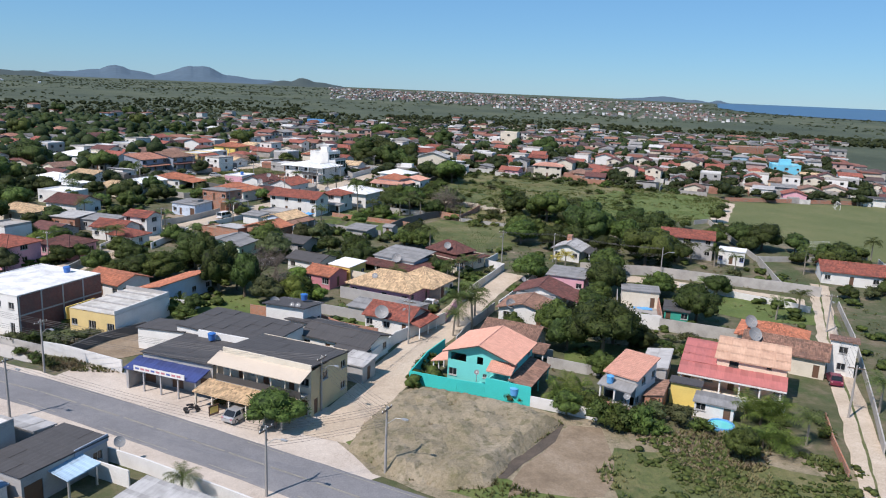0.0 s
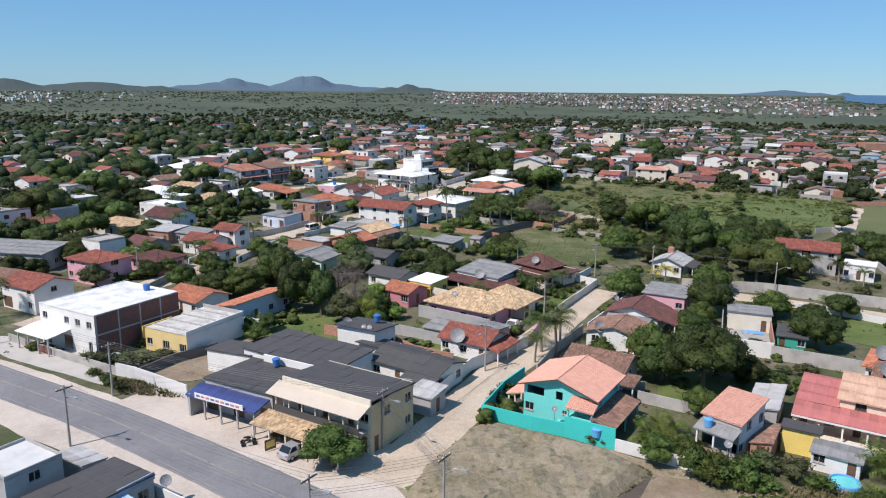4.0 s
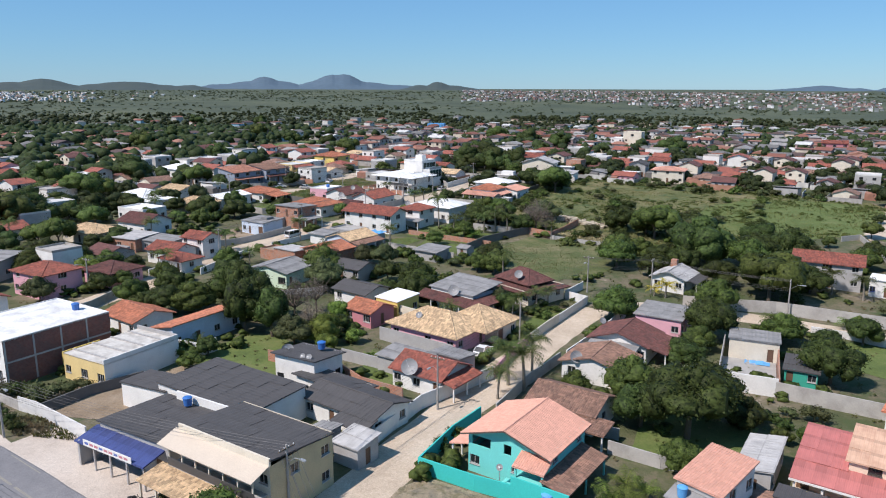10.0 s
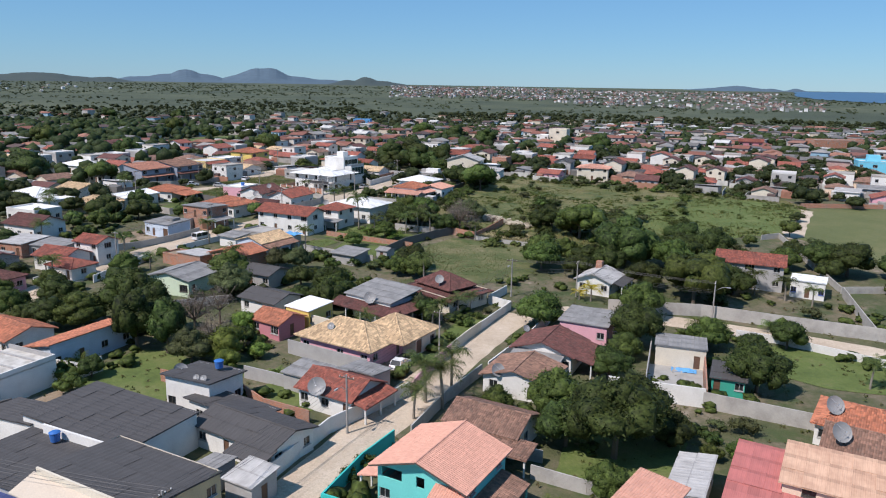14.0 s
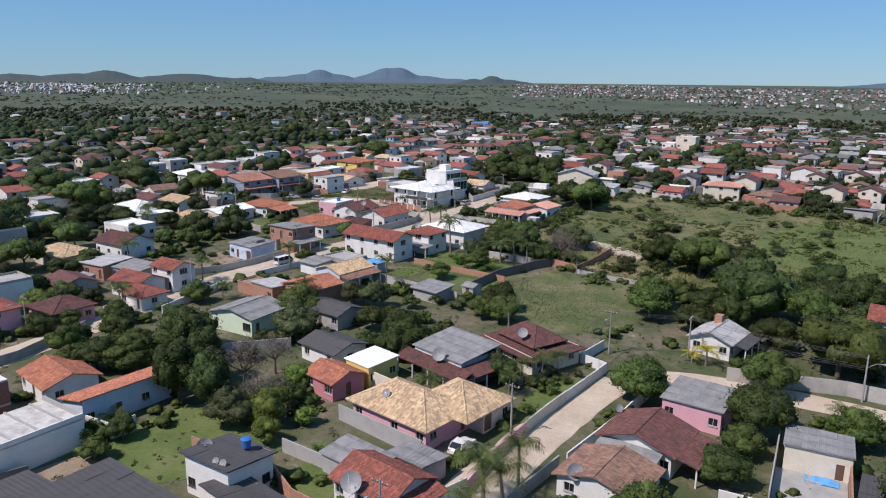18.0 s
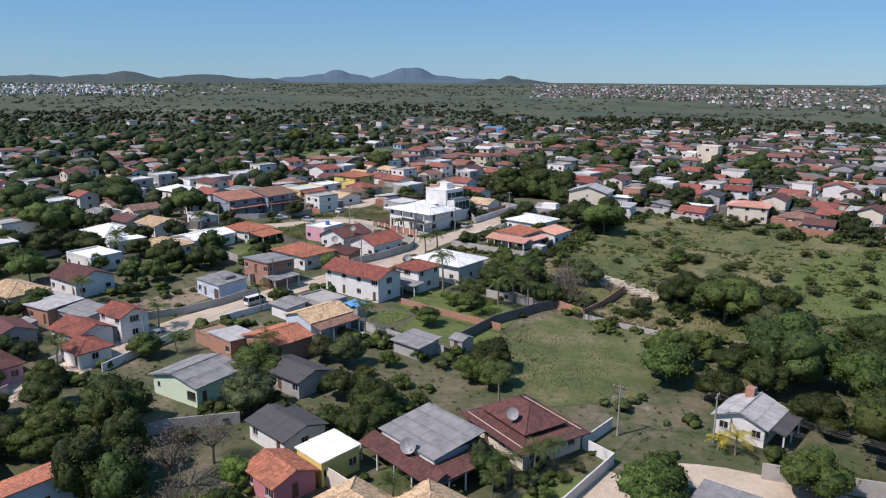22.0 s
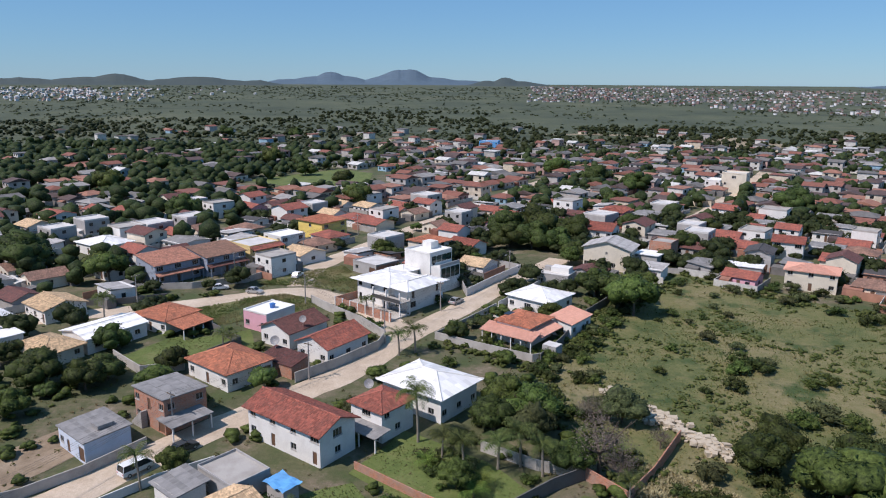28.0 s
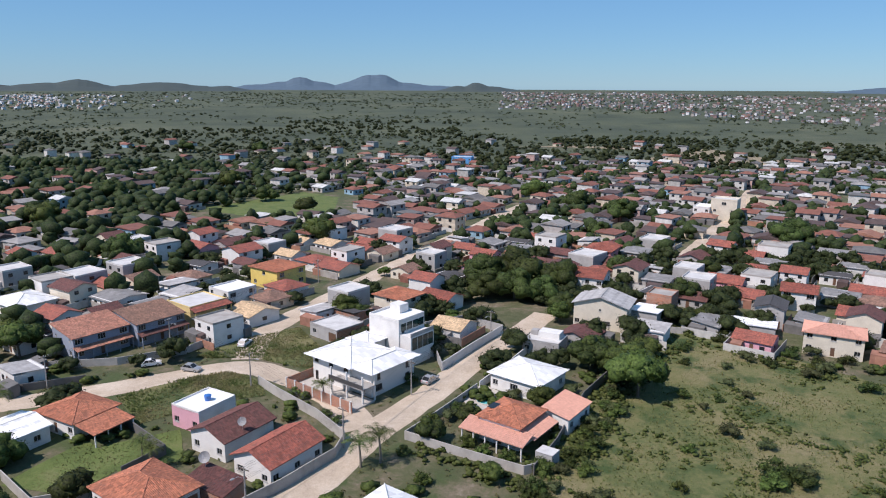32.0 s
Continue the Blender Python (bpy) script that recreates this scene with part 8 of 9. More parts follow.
for x, y, s in ((34.2, 85.5, 1.5), (36.5, 84.0, 1.3), (38.8, 83.5, 1.2), (44.0, 79.5, 1.6), (46.5, 77.5, 1.5), (48.5, 75.0, 1.2), (41.5, 79.0, 1.3), (56.5, 72.0, 1.3), (58.5, 74.5, 1.0), (63.5, 72.5, 0.8), (65, 76, 1.1), (55.5, 106.0, 1.2), (58.5, 104.0, 1.0), (63.5, 106.0, 1.3), (61.0, 107.5, 0.9), (-22.5, 127.5, 1.5), (-36.5, 112.5, 1.6), (-39.5, 113.5, 1.4), (-42.5, 113.8, 1.3), (-34.0, 113.0, 1.5), (-32.5, 115.0, 1.3), (-37.0, 106.0, 0.9), (-34.5, 103.5, 0.9), (-40.0, 109.0, 0.8), (17.0, 99.0, 0.9), (18.8, 102.0, 0.9)):
    if s:
        plant(BUSH, x, y, s)
for x, y, s in ((22.5, 97.5, 0.0), (27.2, 86.8, 0.8), (28.4, 86.0, 0.7), (32.0, 139.0, 0.8), (35.5, 145.5, 0.8), (38.0, 149.0, 0.8), (40.0, 151.5, 0.7), (13.0, 189.5, 1.3), (10.0, 190.5, 1.2), (7.0, 188.0, 1.1), (16.0, 183.5, 1.2), (20.0, 180.5, 1.2), (8.0, 176.0, 1.2), (14.5, 172.5, 1.3), (18.0, 167.0, 1.2), (-3.0, 165.5, 1.2), (-12.0, 162.0, 1.1), (1.5, 161.0, 1.2), (9.0, 156.5, 1.0), (25.5, 143.0, 0.9), (17.5, 125.0, 0.9), (22.5, 125.0, 0.8), (19.0, 269.5, 1.2), (22.0, 271.0, 1.3), (23.5, 274.5, 1.2), (25.5, 262.0, 1.1)):
    if s:
        plant(BUSH, x, y, s)
for x, y, s in ((28.0, 259.0, 1.1), (32.0, 257.0, 1.2), (34.0, 280.0, 1.3), (40.0, 279.5, 1.4), (45.5, 283.5, 1.3), (24.0, 280.0, 0.8), (2.0, 268.5, 1.0), (-0.5, 271.0, 0.9), (13.5, 287.0, 1.2), (12.5, 322.0, 1.4), (9.0, 320.0, 1.4)):
    if s:
        plant(BUSH, x, y, s)
for x, y, s in ((74.0, 254.5, 2.2), (76.8, 252.5, 1.8), (72.0, 251.8, 1.6), (78.5, 255.5, 1.4), (69.7, 244.4, 1.7), (71.1, 268.0, 1.5), (75.5, 263.5, 1.2), (67.0, 283.0, 1.2), (76.0, 231.0, 1.9), (80.5, 234.0, 2.1), (84.0, 230.5, 1.8), (100.5, 297.0, 1.7), (104.5, 287.5, 1.7), (109.0, 281.5, 1.8), (114.0, 283.0, 1.6), (86.0, 303.0, 1.6), (90.0, 300.0, 1.4), (96.0, 294.0, 1.5), (58.0, 250.0, 1.0), (62.5, 262.0, 1.0), (84.0, 246.0, 1.3), (92.0, 238.0, 1.5), (97.0, 228.0, 1.6), (90.0, 222.0, 1.6), (103.0, 220.0, 1.4), (108.0, 236.0, 1.3), (118.0, 250.0, 1.5), (124.0, 262.0, 1.6), (112.0, 262.0, 1.3), (80.0, 298.0, 1.0)):
    plant(BUSH, x, y, s, s * 0.9)
for x, y, s in ((74.0, 308.0, 1.4), (72.0, 300.0, 1.0), (130.0, 276.0, 1.7), (138.0, 270.0, 1.6), (146.0, 266.0, 1.7), (122.0, 280.0, 1.8)):
    plant(BUSH, x, y, s, s * 0.9)
for k in range(36):
    s = k / 45
    plant(BUSH, 41 + 28 * s + rp.uniform(-0.5, 3.5), 258 + 58 * s + rp.uniform(-3, 3), rp.uniform(0.9, 1.5))
for k in range(30):
    plant(BUSH, rp.uniform(46, 92), rp.uniform(196, 214) + rp.uniform(0, 8), rp.uniform(0.9, 1.7))
for k in range(22):
    s = k / 22
    plant(BUSH, 76 + 84 * s + rp.uniform(-3, 3), 322 - 56 * s + rp.uniform(-5, 2), rp.uniform(0.9, 1.7))
for k in range(16):
    plant(BUSH, rp.uniform(60, 120), rp.uniform(225, 290), rp.uniform(0.6, 1.2))
for k in range(26):
    plant(BUSH, 34 + rp.uniform(0, 12), 230 + rp.uniform(0, 26), rp.uniform(0.7, 1.4))
for k in range(24):
    plant(BUSH, rp.uniform(16, 34), rp.uniform(206, 228), rp.uniform(0.6, 1.1))

for x, y, s in ((36.4, 78.4, 1.7), (38.7, 77.7, 1.9), (40.8, 77.1, 1.7), (37.6, 76.6, 1.3), (39.8, 75.9, 1.2), (33.2, 83.6, 1.3), (42.8, 75.6, 1.0)):
    plant(BUSH[0], x, y, s)
for x, y, s in ((56.3, 78.3, 1.3), (58.0, 77.5, 1.4), (59.3, 76.3, 1.3), (57.2, 76.4, 1.2), (33.4, 85.4, 1.2), (34.8, 84.4, 1.1), (60.2, 78.0, 1.1)):
    plant(BANANA, x, y, s)


def grow(kind, x, y, s):
    """A tree, unless a house stands there."""
    if not any((x - a) ** 2 + (y - b) ** 2 < (c * 0.5) ** 2 for a, b, c in PLACED):
        plant(kind, x, y, s)


for x, y, s in ((-32.8, 147.5, 0.91), (-22.1, 155.3, 1.22), (-0.1, 138, 0.58), (3.9, 156.5, 0.76), (11.9, 155.9, 0.84), (28.5, 174.7, 0.84), (27.7, 224.6, 1.04), (-41.8, 237.3, 0.9), (-73.4, 294.8, 1.36), (-18.7, 127.8, 0.49), (-40.6, 152.9, 0.76), (6.6, 159.3, 0.58), (15.1, 160, 0.58), (39.1, 214.2, 0.84), (-25.1, 162.6, 0.62)):
    grow(MANGO, x, y, s)
for x, y, s in ((-85.3, 176.6, 1.18), (12.7, 158.5, 0.93), (42.8, 93.7, 0.6), (117.4, 176, 1.24), (49.4, 352.3, 1.64), (27.5, 352.3, 1.27), (-2.6, 324.9, 0.78), (29.4, 251.3, 0.58), (19, 263.2, 0.76), (71.8, 368.5, 1.4), (83.4, 344.5, 1.29), (-31.8, 242.5, 0.87), (6.8, 241.5, 0.58), (8.2, 367.6, 0.58), (-2.3, 366.8, 0.58)):
    grow(MANGO, x, y, s)
for x, y, s in ((-8.2, 142.3, 1.21),):
    grow(DRY, x, y, s)
for x, y, s in ((-1.6, 133.5, 1.14), (-55.9, 169.8, 1.21)):
    grow(YELLOWISH, x, y, s)
for x, y, s in ((-6.2, 162.8, 1), (58.3, 282.7, 1.54), (-0.2, 159, 0.54), (48, 229.9, 1), (-27.3, 147.9, 1.07), (-3.6, 170.9, 1.1), (60.2, 99.6, 0.46), (51, 296.1, 1.37), (57.9, 291.9, 1.34)):
    grow(LIGHT, x, y, s)
for x, y, s in ((56, 178.9, 1.75), (47.3, 143.1, 1.61), (33.7, 227.2, 1.75), (-39.8, 166.9, 1.04), (11.4, 180.1, 0.71), (-47.1, 164, 0.96), (15.4, 200.1, 1.04), (23.1, 208.9, 1.07), (33.1, 81.5, 0.89), (-19.6, 122.9, 0.75), (49.4, 68.5, 0.93), (36.4, 81.7, 0.71), (56.8, 100, 0.5), (47.5, 325.6, 1.36), (-7.2, 326.2, 1.57), (39.3, 277.1, 1.11), (20.4, 325, 0.82), (82.7, 326.3, 1.07)):
    grow(BRIGHT, x, y, s)
for x, y, s in ((72.6, 207.6, 1.71), (75.3, 181.4, 1.91), (79.3, 154.9, 1.8), (-120.4, 276.8, 2), (-100.4, 259.7, 1.89), (-148.2, 429, 2), (39.7, 356.4, 2), (30.4, 357.5, 2), (142.6, 420.3, 2), (-100.6, 300.5, 2), (-99.4, 213.3, 2), (-32.2, 410.6, 1.89), (72.7, 491.3, 2), (55.2, 525.6, 1.98), (74.2, 433.6, 1.27), (-92, 379.6, 1.6), (89.9, 470.2, 2), (37.8, 442.7, 1.29), (-114.5, 555.6, 2), (-156.8, 502, 2), (97.4, 371.2, 1.24), (-53.4, 477.5, 1.49), (-82.9, 514.8, 1.67)):
    grow(FARTREE, x, y, s)
for x, y, s in ((-177.1, 818, 2), (-243.6, 810.7, 2)):
    grow(FARTREE, x, y, s)


# ---- the rest of the town: houses and trees between the streets ----
def free(x, y, r, trees=False):
    if any((x - a) ** 2 + (y - b) ** 2 < (r + c * 0.92) ** 2 for a, b, c in PLACED):
        return False
    if any(dist_line(x, y, s) < r * 0.75 + 3.0 for s in STREETS):
        return False
    return not any(inside(x, y, p) for p in [FIELD, SOCCER, LOT, CORNER_LOT] + YARDS)


rt = random.Random(12)


def plain_house(kind, rm, wm, w, d, hs, label):
    """A house seen from afar: one wall shell with its gables, a roof, and single windows and a door."""
    ob = thing("house", label, "house", 0, -500, 0, 0, "houses")
    m = Mesh()
    x0, x1, y0, y1, z = -w / 2, w / 2, -d / 2, d / 2, sum(hs)
    m.box(x0, x1, y0, y1, -0.4, z)
    rise = 1.4 if "tile" in rm.name else 0.6
    if kind == "gx":
        for x in (x0, x1):
            m.face([(x, y0, z), (x, y1, z), (x, 0, z + rise - 0.1)])
    if kind == "gy":
        for y in (y0, y1):
            m.face([(x0, y, z), (x1, y, z), (0, y, z + rise - 0.1)])
    part("wall", m, wm, ob)
    if kind == "flat":
        rf = Mesh().box(x0, x1, y0, y1, z, z + 0.1)
        for q in ((x0, x1, y0, y0 + 0.15), (x0, x1, y1 - 0.15, y1), (x0, x0 + 0.15, y0, y1), (x1 - 0.15, x1, y0, y1)):
            rf.box(*q, z + 0.1, z + 0.5)
        part("roof", rf, rm, ob)
    else:
        roof_part(ob, x0, x1, y0, y1, z, kind, rm, 0.45, rise, False)
    for k, hh in enumerate(hs):
        b = 2.8 * k
        for x in ((x0 * 0.55, x1 * 0.55) if k == 0 else (x0 * 0.5, x1 * 0.5)):
            part("window", Mesh().box(x - 0.6, x + 0.6, y0 - 0.03, y0 + 0.02, b + 1.0, b + 2.05), GLASS, ob)
        part("window", Mesh().box(x1 - 0.02, x1 + 0.03, -0.6, 0.6, b + 1.0, b + 2.05), GLASS, ob)
    part("door", Mesh().box(-0.45, 0.45, y0 - 0.03, y0 + 0.02, 0.1, 2.2), WOOD, ob)
    return ob


SPEC = (("gx", TILE_RED, OFFWHITE, 9, 7.5, (2.9,), "small cream house with red tile gable roof"), ("gy", TILE_BROWN, OFFWHITE, 8, 9, (2.9,), "small cream house with brown tile roof"), ("hip", TILE_RED, WHITE, 9.5, 8, (3.0,), "small white house with red hip roof"),
        ("hip", TILE_BROWN, PEACH, 9, 8, (2.9,), "peach house with brown tile hip roof"), ("gx", TILE_DARK, GREY, 9, 7, (2.8,), "grey house with dark tile roof"), ("my", SHEET_GREY, GREY, 8.5, 7, (2.9,), "grey house with grey sheet roof"),
        ("gx", SHEET_DARK, WHITE, 9, 7.5, (2.8,), "white house with dark sheet roof"), ("-my", SHEET_PALE, WHITE, 8, 7, (3.0,), "white house with pale sheet roof"), ("flat", SLAB, GREY, 8.5, 8, (2.8, 2.7), "grey two-storey house with flat roof"),
        ("flat", SLAB_OLD, WHITE, 8, 8.5, (2.8, 2.7), "white two-storey house with stained flat roof"), ("gx", TILE_RED, WHITE, 8.5, 7.5, (2.7, 2.6), "white two-storey house with red tile roof"), ("gy", TILE_DARK, OFFWHITE, 8, 9, (2.7, 2.6), "cream two-storey house with dark tile roof"),
        ("gx", TILE_RED, PINK, 9, 7.5, (3.0,), "pink house with red tile roof"), ("gx", TILE_TAN, WHITE, 9, 8, (3.0,), "white house with faded tan tile roof"), ("gx", SHEET_GREY, WHITE, 9, 8, (2.9,), "white house with grey gable sheet roof"), ("my", SHEET_DARK, BRICK, 8, 7, (2.9,), "raw brick house with dark sheet roof"))
KINDS = [plain_house(*s) for s in SPEC]
cu, su = math.cos(radians(-33)), math.sin(radians(-33))
PLOTS = []
for i in range(-40, 60):
    for j in range(-12, 56):
        a, b = i * 10.3 + rt.uniform(-3.6, 3.6), 250 + j * 11.3 + rt.uniform(-3.6, 3.6)
        x, y = a * cu - (b - 250) * su, 250 + a * su + (b - 250) * cu
        if y < 120 or y > 800 or abs(x - 20) > 60 + y * 0.64:
            continue
        dense = 0.93 if y > 306 else 0.8
        if x < -66:
            dense = 0.5 if y < 300 else 0.66 if y < 420 else 0.42
        if x < -45 and 300 < y < 420:
            dense = 0.72
        if y > 560:
            dense *= max(0.0, 0.85 - (y - 560) / 300)
        if x > 120 and y < 262:
            dense *= 0.3
        if inside(x, y, [(-110, 455), (-72, 560), (-40, 540), (-36, 460)]) or inside(x, y, [(20, 318), (20, 356), (56, 354), (50, 318)]) or (20 < x < 120 and y < 210) or (45 < x < 130 and y < 290):
            dense = 0
        if y < 306 and -50 < x < 112 or inside(x, y, [(-66, 120), (-66, 180), (-45, 215), (-66, 262), (-85, 262), (-100, 150)]):
            dense = 0
        if rt.random() < dense:
            PLOTS.append((math.hypot(x - 20, y - 150), x, y))
PLOTS.sort()
SINGLE, JOINED = [], []
for dd, x, y in PLOTS:
    if free(x, y, 4.0):
        (SINGLE if len(SINGLE) < 270 else JOINED).append((x, y))
        PLACED.append((x, y, 4.8))
for x, y in SINGLE:
    s = rt.uniform(0.82, 1.12)
    copy_thing(KINDS[rt.randrange(len(KINDS))], pose(x, y, gz(y), 0, 0, -33 + rt.choice((0, 90, 180, 0)) + rt.uniform(-5, 5)) @ Matrix.Diagonal((s, s * rt.uniform(0.9, 1.15), rt.uniform(0.92, 1.08), 1)))
for ob in KINDS:
    for c in list(ob.children_recursive):
        bpy.data.objects.remove(c)
    bpy.data.objects.remove(ob)

# plot walls and lean-tos round them, joined
pw = Mesh()
ls = Mesh()
for x, y in SINGLE + JOINED[:260]:
    z, a = gz(y), radians(-33 + rt.uniform(-4, 4))
    c, q = math.cos(a), math.sin(a)
    P = lambda u, v, t: (x + u * c - v * q, y + u * q + v * c, z + t)
    hh = rt.uniform(1.4, 2.1)
    for (u0, v0), (u1, v1) in (((-5.4, -5.6), (5.4, -5.6)), ((5.4, -5.6), (5.4, 5.6)), ((-5.4, 5.6), (-5.4, -5.6))):
        if rt.random() < 0.3 or any(dist_line(*P(u, v, 0)[:2], s) < 3.4 for s in STREETS for u, v in ((u0, v0), (u1, v1))):
            continue
        L = math.hypot(u1 - u0, v1 - v0)
        nu, nv = (v1 - v0) / L * 0.08, -(u1 - u0) / L * 0.08
        A, B, C, D = (u0 + nu, v0 + nv), (u1 + nu, v1 + nv), (u1 - nu, v1 - nv), (u0 - nu, v0 - nv)
        n = len(pw.v)
        pw.v += [P(*p, -0.3) for p in (A, B, C, D)] + [P(*p, hh) for p in (A, B, C, D)]
        for f4 in ((0, 1, 5, 4), (2, 3, 7, 6), (4, 5, 6, 7), (1, 2, 6, 5), (3, 0, 4, 7)):
            pw.f.append(tuple(n + k for k in f4))
            pw.uv += [(0, 0)] * 4
            pw.mi.append(0)
    for k in range(rt.randrange(1, 4)):
        u, v, w, d, t = rt.uniform(-4.5, 4.5), rt.choice((-4.6, 4.6)), rt.uniform(1.2, 2.4), rt.uniform(0.8, 1.3), rt.uniform(2.0, 2.6)
        n = len(ls.v)
        ls.v += [P(u + i * w, v + j * d, -0.3) for i, j in ((-1, -1), (1, -1), (1, 1), (-1, 1))] + [P(u + i * w, v + j * d, t + 0.2 * j) for i, j in ((-1, -1), (1, -1), (1, 1), (-1, 1))]
        for f4 in ((0, 1, 5, 4), (1, 2, 6, 5), (2, 3, 7, 6), (3, 0, 4, 7), (4, 5, 6, 7)):
            ls.f.append(tuple(n + k for k in f4))
            ls.uv += [(0, 0)] * 4
            ls.mi.append(0)


def by_island(name, stops):
    m, t, b = nodes_of(name)
    gq = t.nodes.new("ShaderNodeNewGeometry")
    n = ramp(t, gq.outputs["Random Per Island"], stops)
    n.node.color_ramp.interpolation = "CONSTANT"
    t.links.new(mix(t, 0.5, n, mix(t, 1.0, n, ramp(t, noise_of(t, gq.outputs["Position"], 0.6), [(0.3, (0.5, 0.5, 0.5)), (0.7, (1.35, 1.35, 1.35))]), "MULTIPLY")), b.inputs["Base Color"])
    b.inputs["Roughness"].default_value = 0.85
    return m


FARWALL = by_island("far_walls", [(0.0, (0.56, 0.55, 0.52)), (0.24, (0.4, 0.38, 0.36)), (0.68, (0.55, 0.48, 0.38)), (0.84, (0.42, 0.28, 0.25)), (0.95, (0.25, 0.4, 0.5))])
FARROOF = by_island("far_roofs", [(0.0, (0.21, 0.085, 0.06)), (0.26, (0.14, 0.135, 0.13)), (0.5, (0.3, 0.145, 0.1)), (0.64, (0.52, 0.52, 0.5)), (0.7, (0.09, 0.06, 0.055)), (0.88, (0.27, 0.26, 0.25))])
DULLWALL = by_island("distant_walls", [(0.0, (0.7, 0.7, 0.7)), (0.22, (0.2, 0.22, 0.22)), (0.6, (0.36, 0.33, 0.3)), (0.85, (0.23, 0.15, 0.14))])
DULLROOF = by_island("distant_roofs", [(0.0, (0.2, 0.1, 0.08)), (0.4, (0.13, 0.13, 0.13)), (0.62, (0.26, 0.14, 0.11)), (0.84, (0.42, 0.42, 0.42)), (0.92, (0.1, 0.09, 0.09))])
PLOTWALL = by_island("plot_walls", [(0.0, (0.5, 0.49, 0.46)), (0.4, (0.33, 0.31, 0.29)), (0.7, (0.36, 0.18, 0.12)), (0.85, (0.16, 0.155, 0.15))])
solid("plot_walls", pw, PLOTWALL, "low plot walls of render and brick between houses", "walls", "stuff")
solid("lean_tos", ls, FARROOF, "small sheds and lean-tos in back yards", "sheds", "stuff")


def house_field(name, pts, seed, label, size=(3.6, 4.8), mats=(FARWALL, FARROOF), panes=False):
    """Small houses too far off to be told apart: walls and roofs."""
    r = random.Random(seed)
    w, f, g = Mesh(), Mesh(), Mesh()
    for x, y in pts:
        z, a = far_z(x, y), radians(-33 + r.choice((0, 90)) + r.uniform(-8, 8))
        grow = 1 + max(0.0, math.hypot(x, y) - 900) / 2600
        sx, sy = r.uniform(*size) * grow, r.uniform(*size) * grow
        hh = r.choice((2.9, 3.0, 3.1, 5.5)) * (1 + (grow - 1) * 0.15)
        c, q = math.cos(a), math.sin(a)
        P = lambda u, v, t: (x + u * c - v * q, y + u * q + v * c, z + t)
        n = len(w.v)
        w.v += [P(u, v, t) for t in (-0.5, hh) for u, v in ((-sx, -sy), (sx, -sy), (sx, sy), (-sx, sy))]
        for k in range(4):
            j = (k + 1) % 4
            w.f.append((n + k, n + j, n + 4 + j, n + 4 + k))
            w.uv += [(0, 0)] * 4
            w.mi.append(0)
        if panes:
            for zz in ((1.0,) if hh < 4 else (1.0, 3.7)):
                for u, v, du, dv in ((-sx * 0.5, -sy - 0.04, 0.7, 0), (sx * 0.5, -sy - 0.04, 0.7, 0), (sx + 0.04, sy * 0.4, 0, 0.7), (sx + 0.04, -sy * 0.4, 0, 0.6)):
                    g.face([P(u - du, v - dv, zz), P(u + du, v + dv, zz), P(u + du, v + dv, zz + 1.2), P(u - du, v - dv, zz + 1.2)], [(0, 0)] * 4)
        o, p = sx + 0.45, sy + 0.45
        kind = r.choice("gghms")
        rz = hh + (1.4 if kind in "gh" else 0.5 if kind == "m" else 0.15)
        n = len(f.v)
        if kind == "g":
            f.v += [P(-o, -p, hh), P(o, -p, hh), P(o, p, hh), P(-o, p, hh), P(-o, 0, rz), P(o, 0, rz)]
            fs = ((0, 1, 5, 4), (2, 3, 4, 5), (1, 2, 5), (3, 0, 4))
        elif kind == "h":
            f.v += [P(-o, -p, hh), P(o, -p, hh), P(o, p, hh), P(-o, p, hh), P(-o * 0.3, 0, rz), P(o * 0.3, 0, rz)]
            fs = ((0, 1, 5, 4), (2, 3, 4, 5), (1, 2, 5), (3, 0, 4))
        else:
            f.v += [P(-o, -p, hh), P(o, -p, hh), P(o, p, hh), P(-o, p, hh), P(-o, -p, hh + 0.15), P(o, -p, hh + 0.15), P(o, p, rz + 0.02), P(-o, p, rz + 0.02)]
            fs = ((4, 5, 6, 7), (0, 1, 5, 4), (1, 2, 6, 5), (2, 3, 7, 6), (3, 0, 4, 7))
        for q4 in fs:
            f.f.append(tuple(n + k for k in q4))
            f.uv += [(0, 0)] * len(q4)
            f.mi.append(0)
    for nm, me, mt_ in ((name + "_walls", w, mats[0]), (name + "_roofs", f, mats[1])):
        solid(nm, me, mt_, label, "distant houses", "stuff")
    if panes:
        solid(name + "_windows", g, GLASS, "dark windows of crowded far houses", "windows", "stuff")


house_field("far_houses", JOINED, 20, "crowded small far houses with mixed roofs", panes=True)


def tree_free(x, y, r=1.4):
    if any((x - a) ** 2 + (y - b) ** 2 < (r + c * 0.58) ** 2 for a, b, c in PLACED):
        return False
    if any(dist_line(x, y, s) < 4.6 for s in STREETS):
        return False
    return not any(inside(x, y, p) for p in [FIELD, SOCCER, LOT, CORNER_LOT] + YARDS + [[(-110, 455), (-72, 560), (-40, 540), (-36, 460)]])


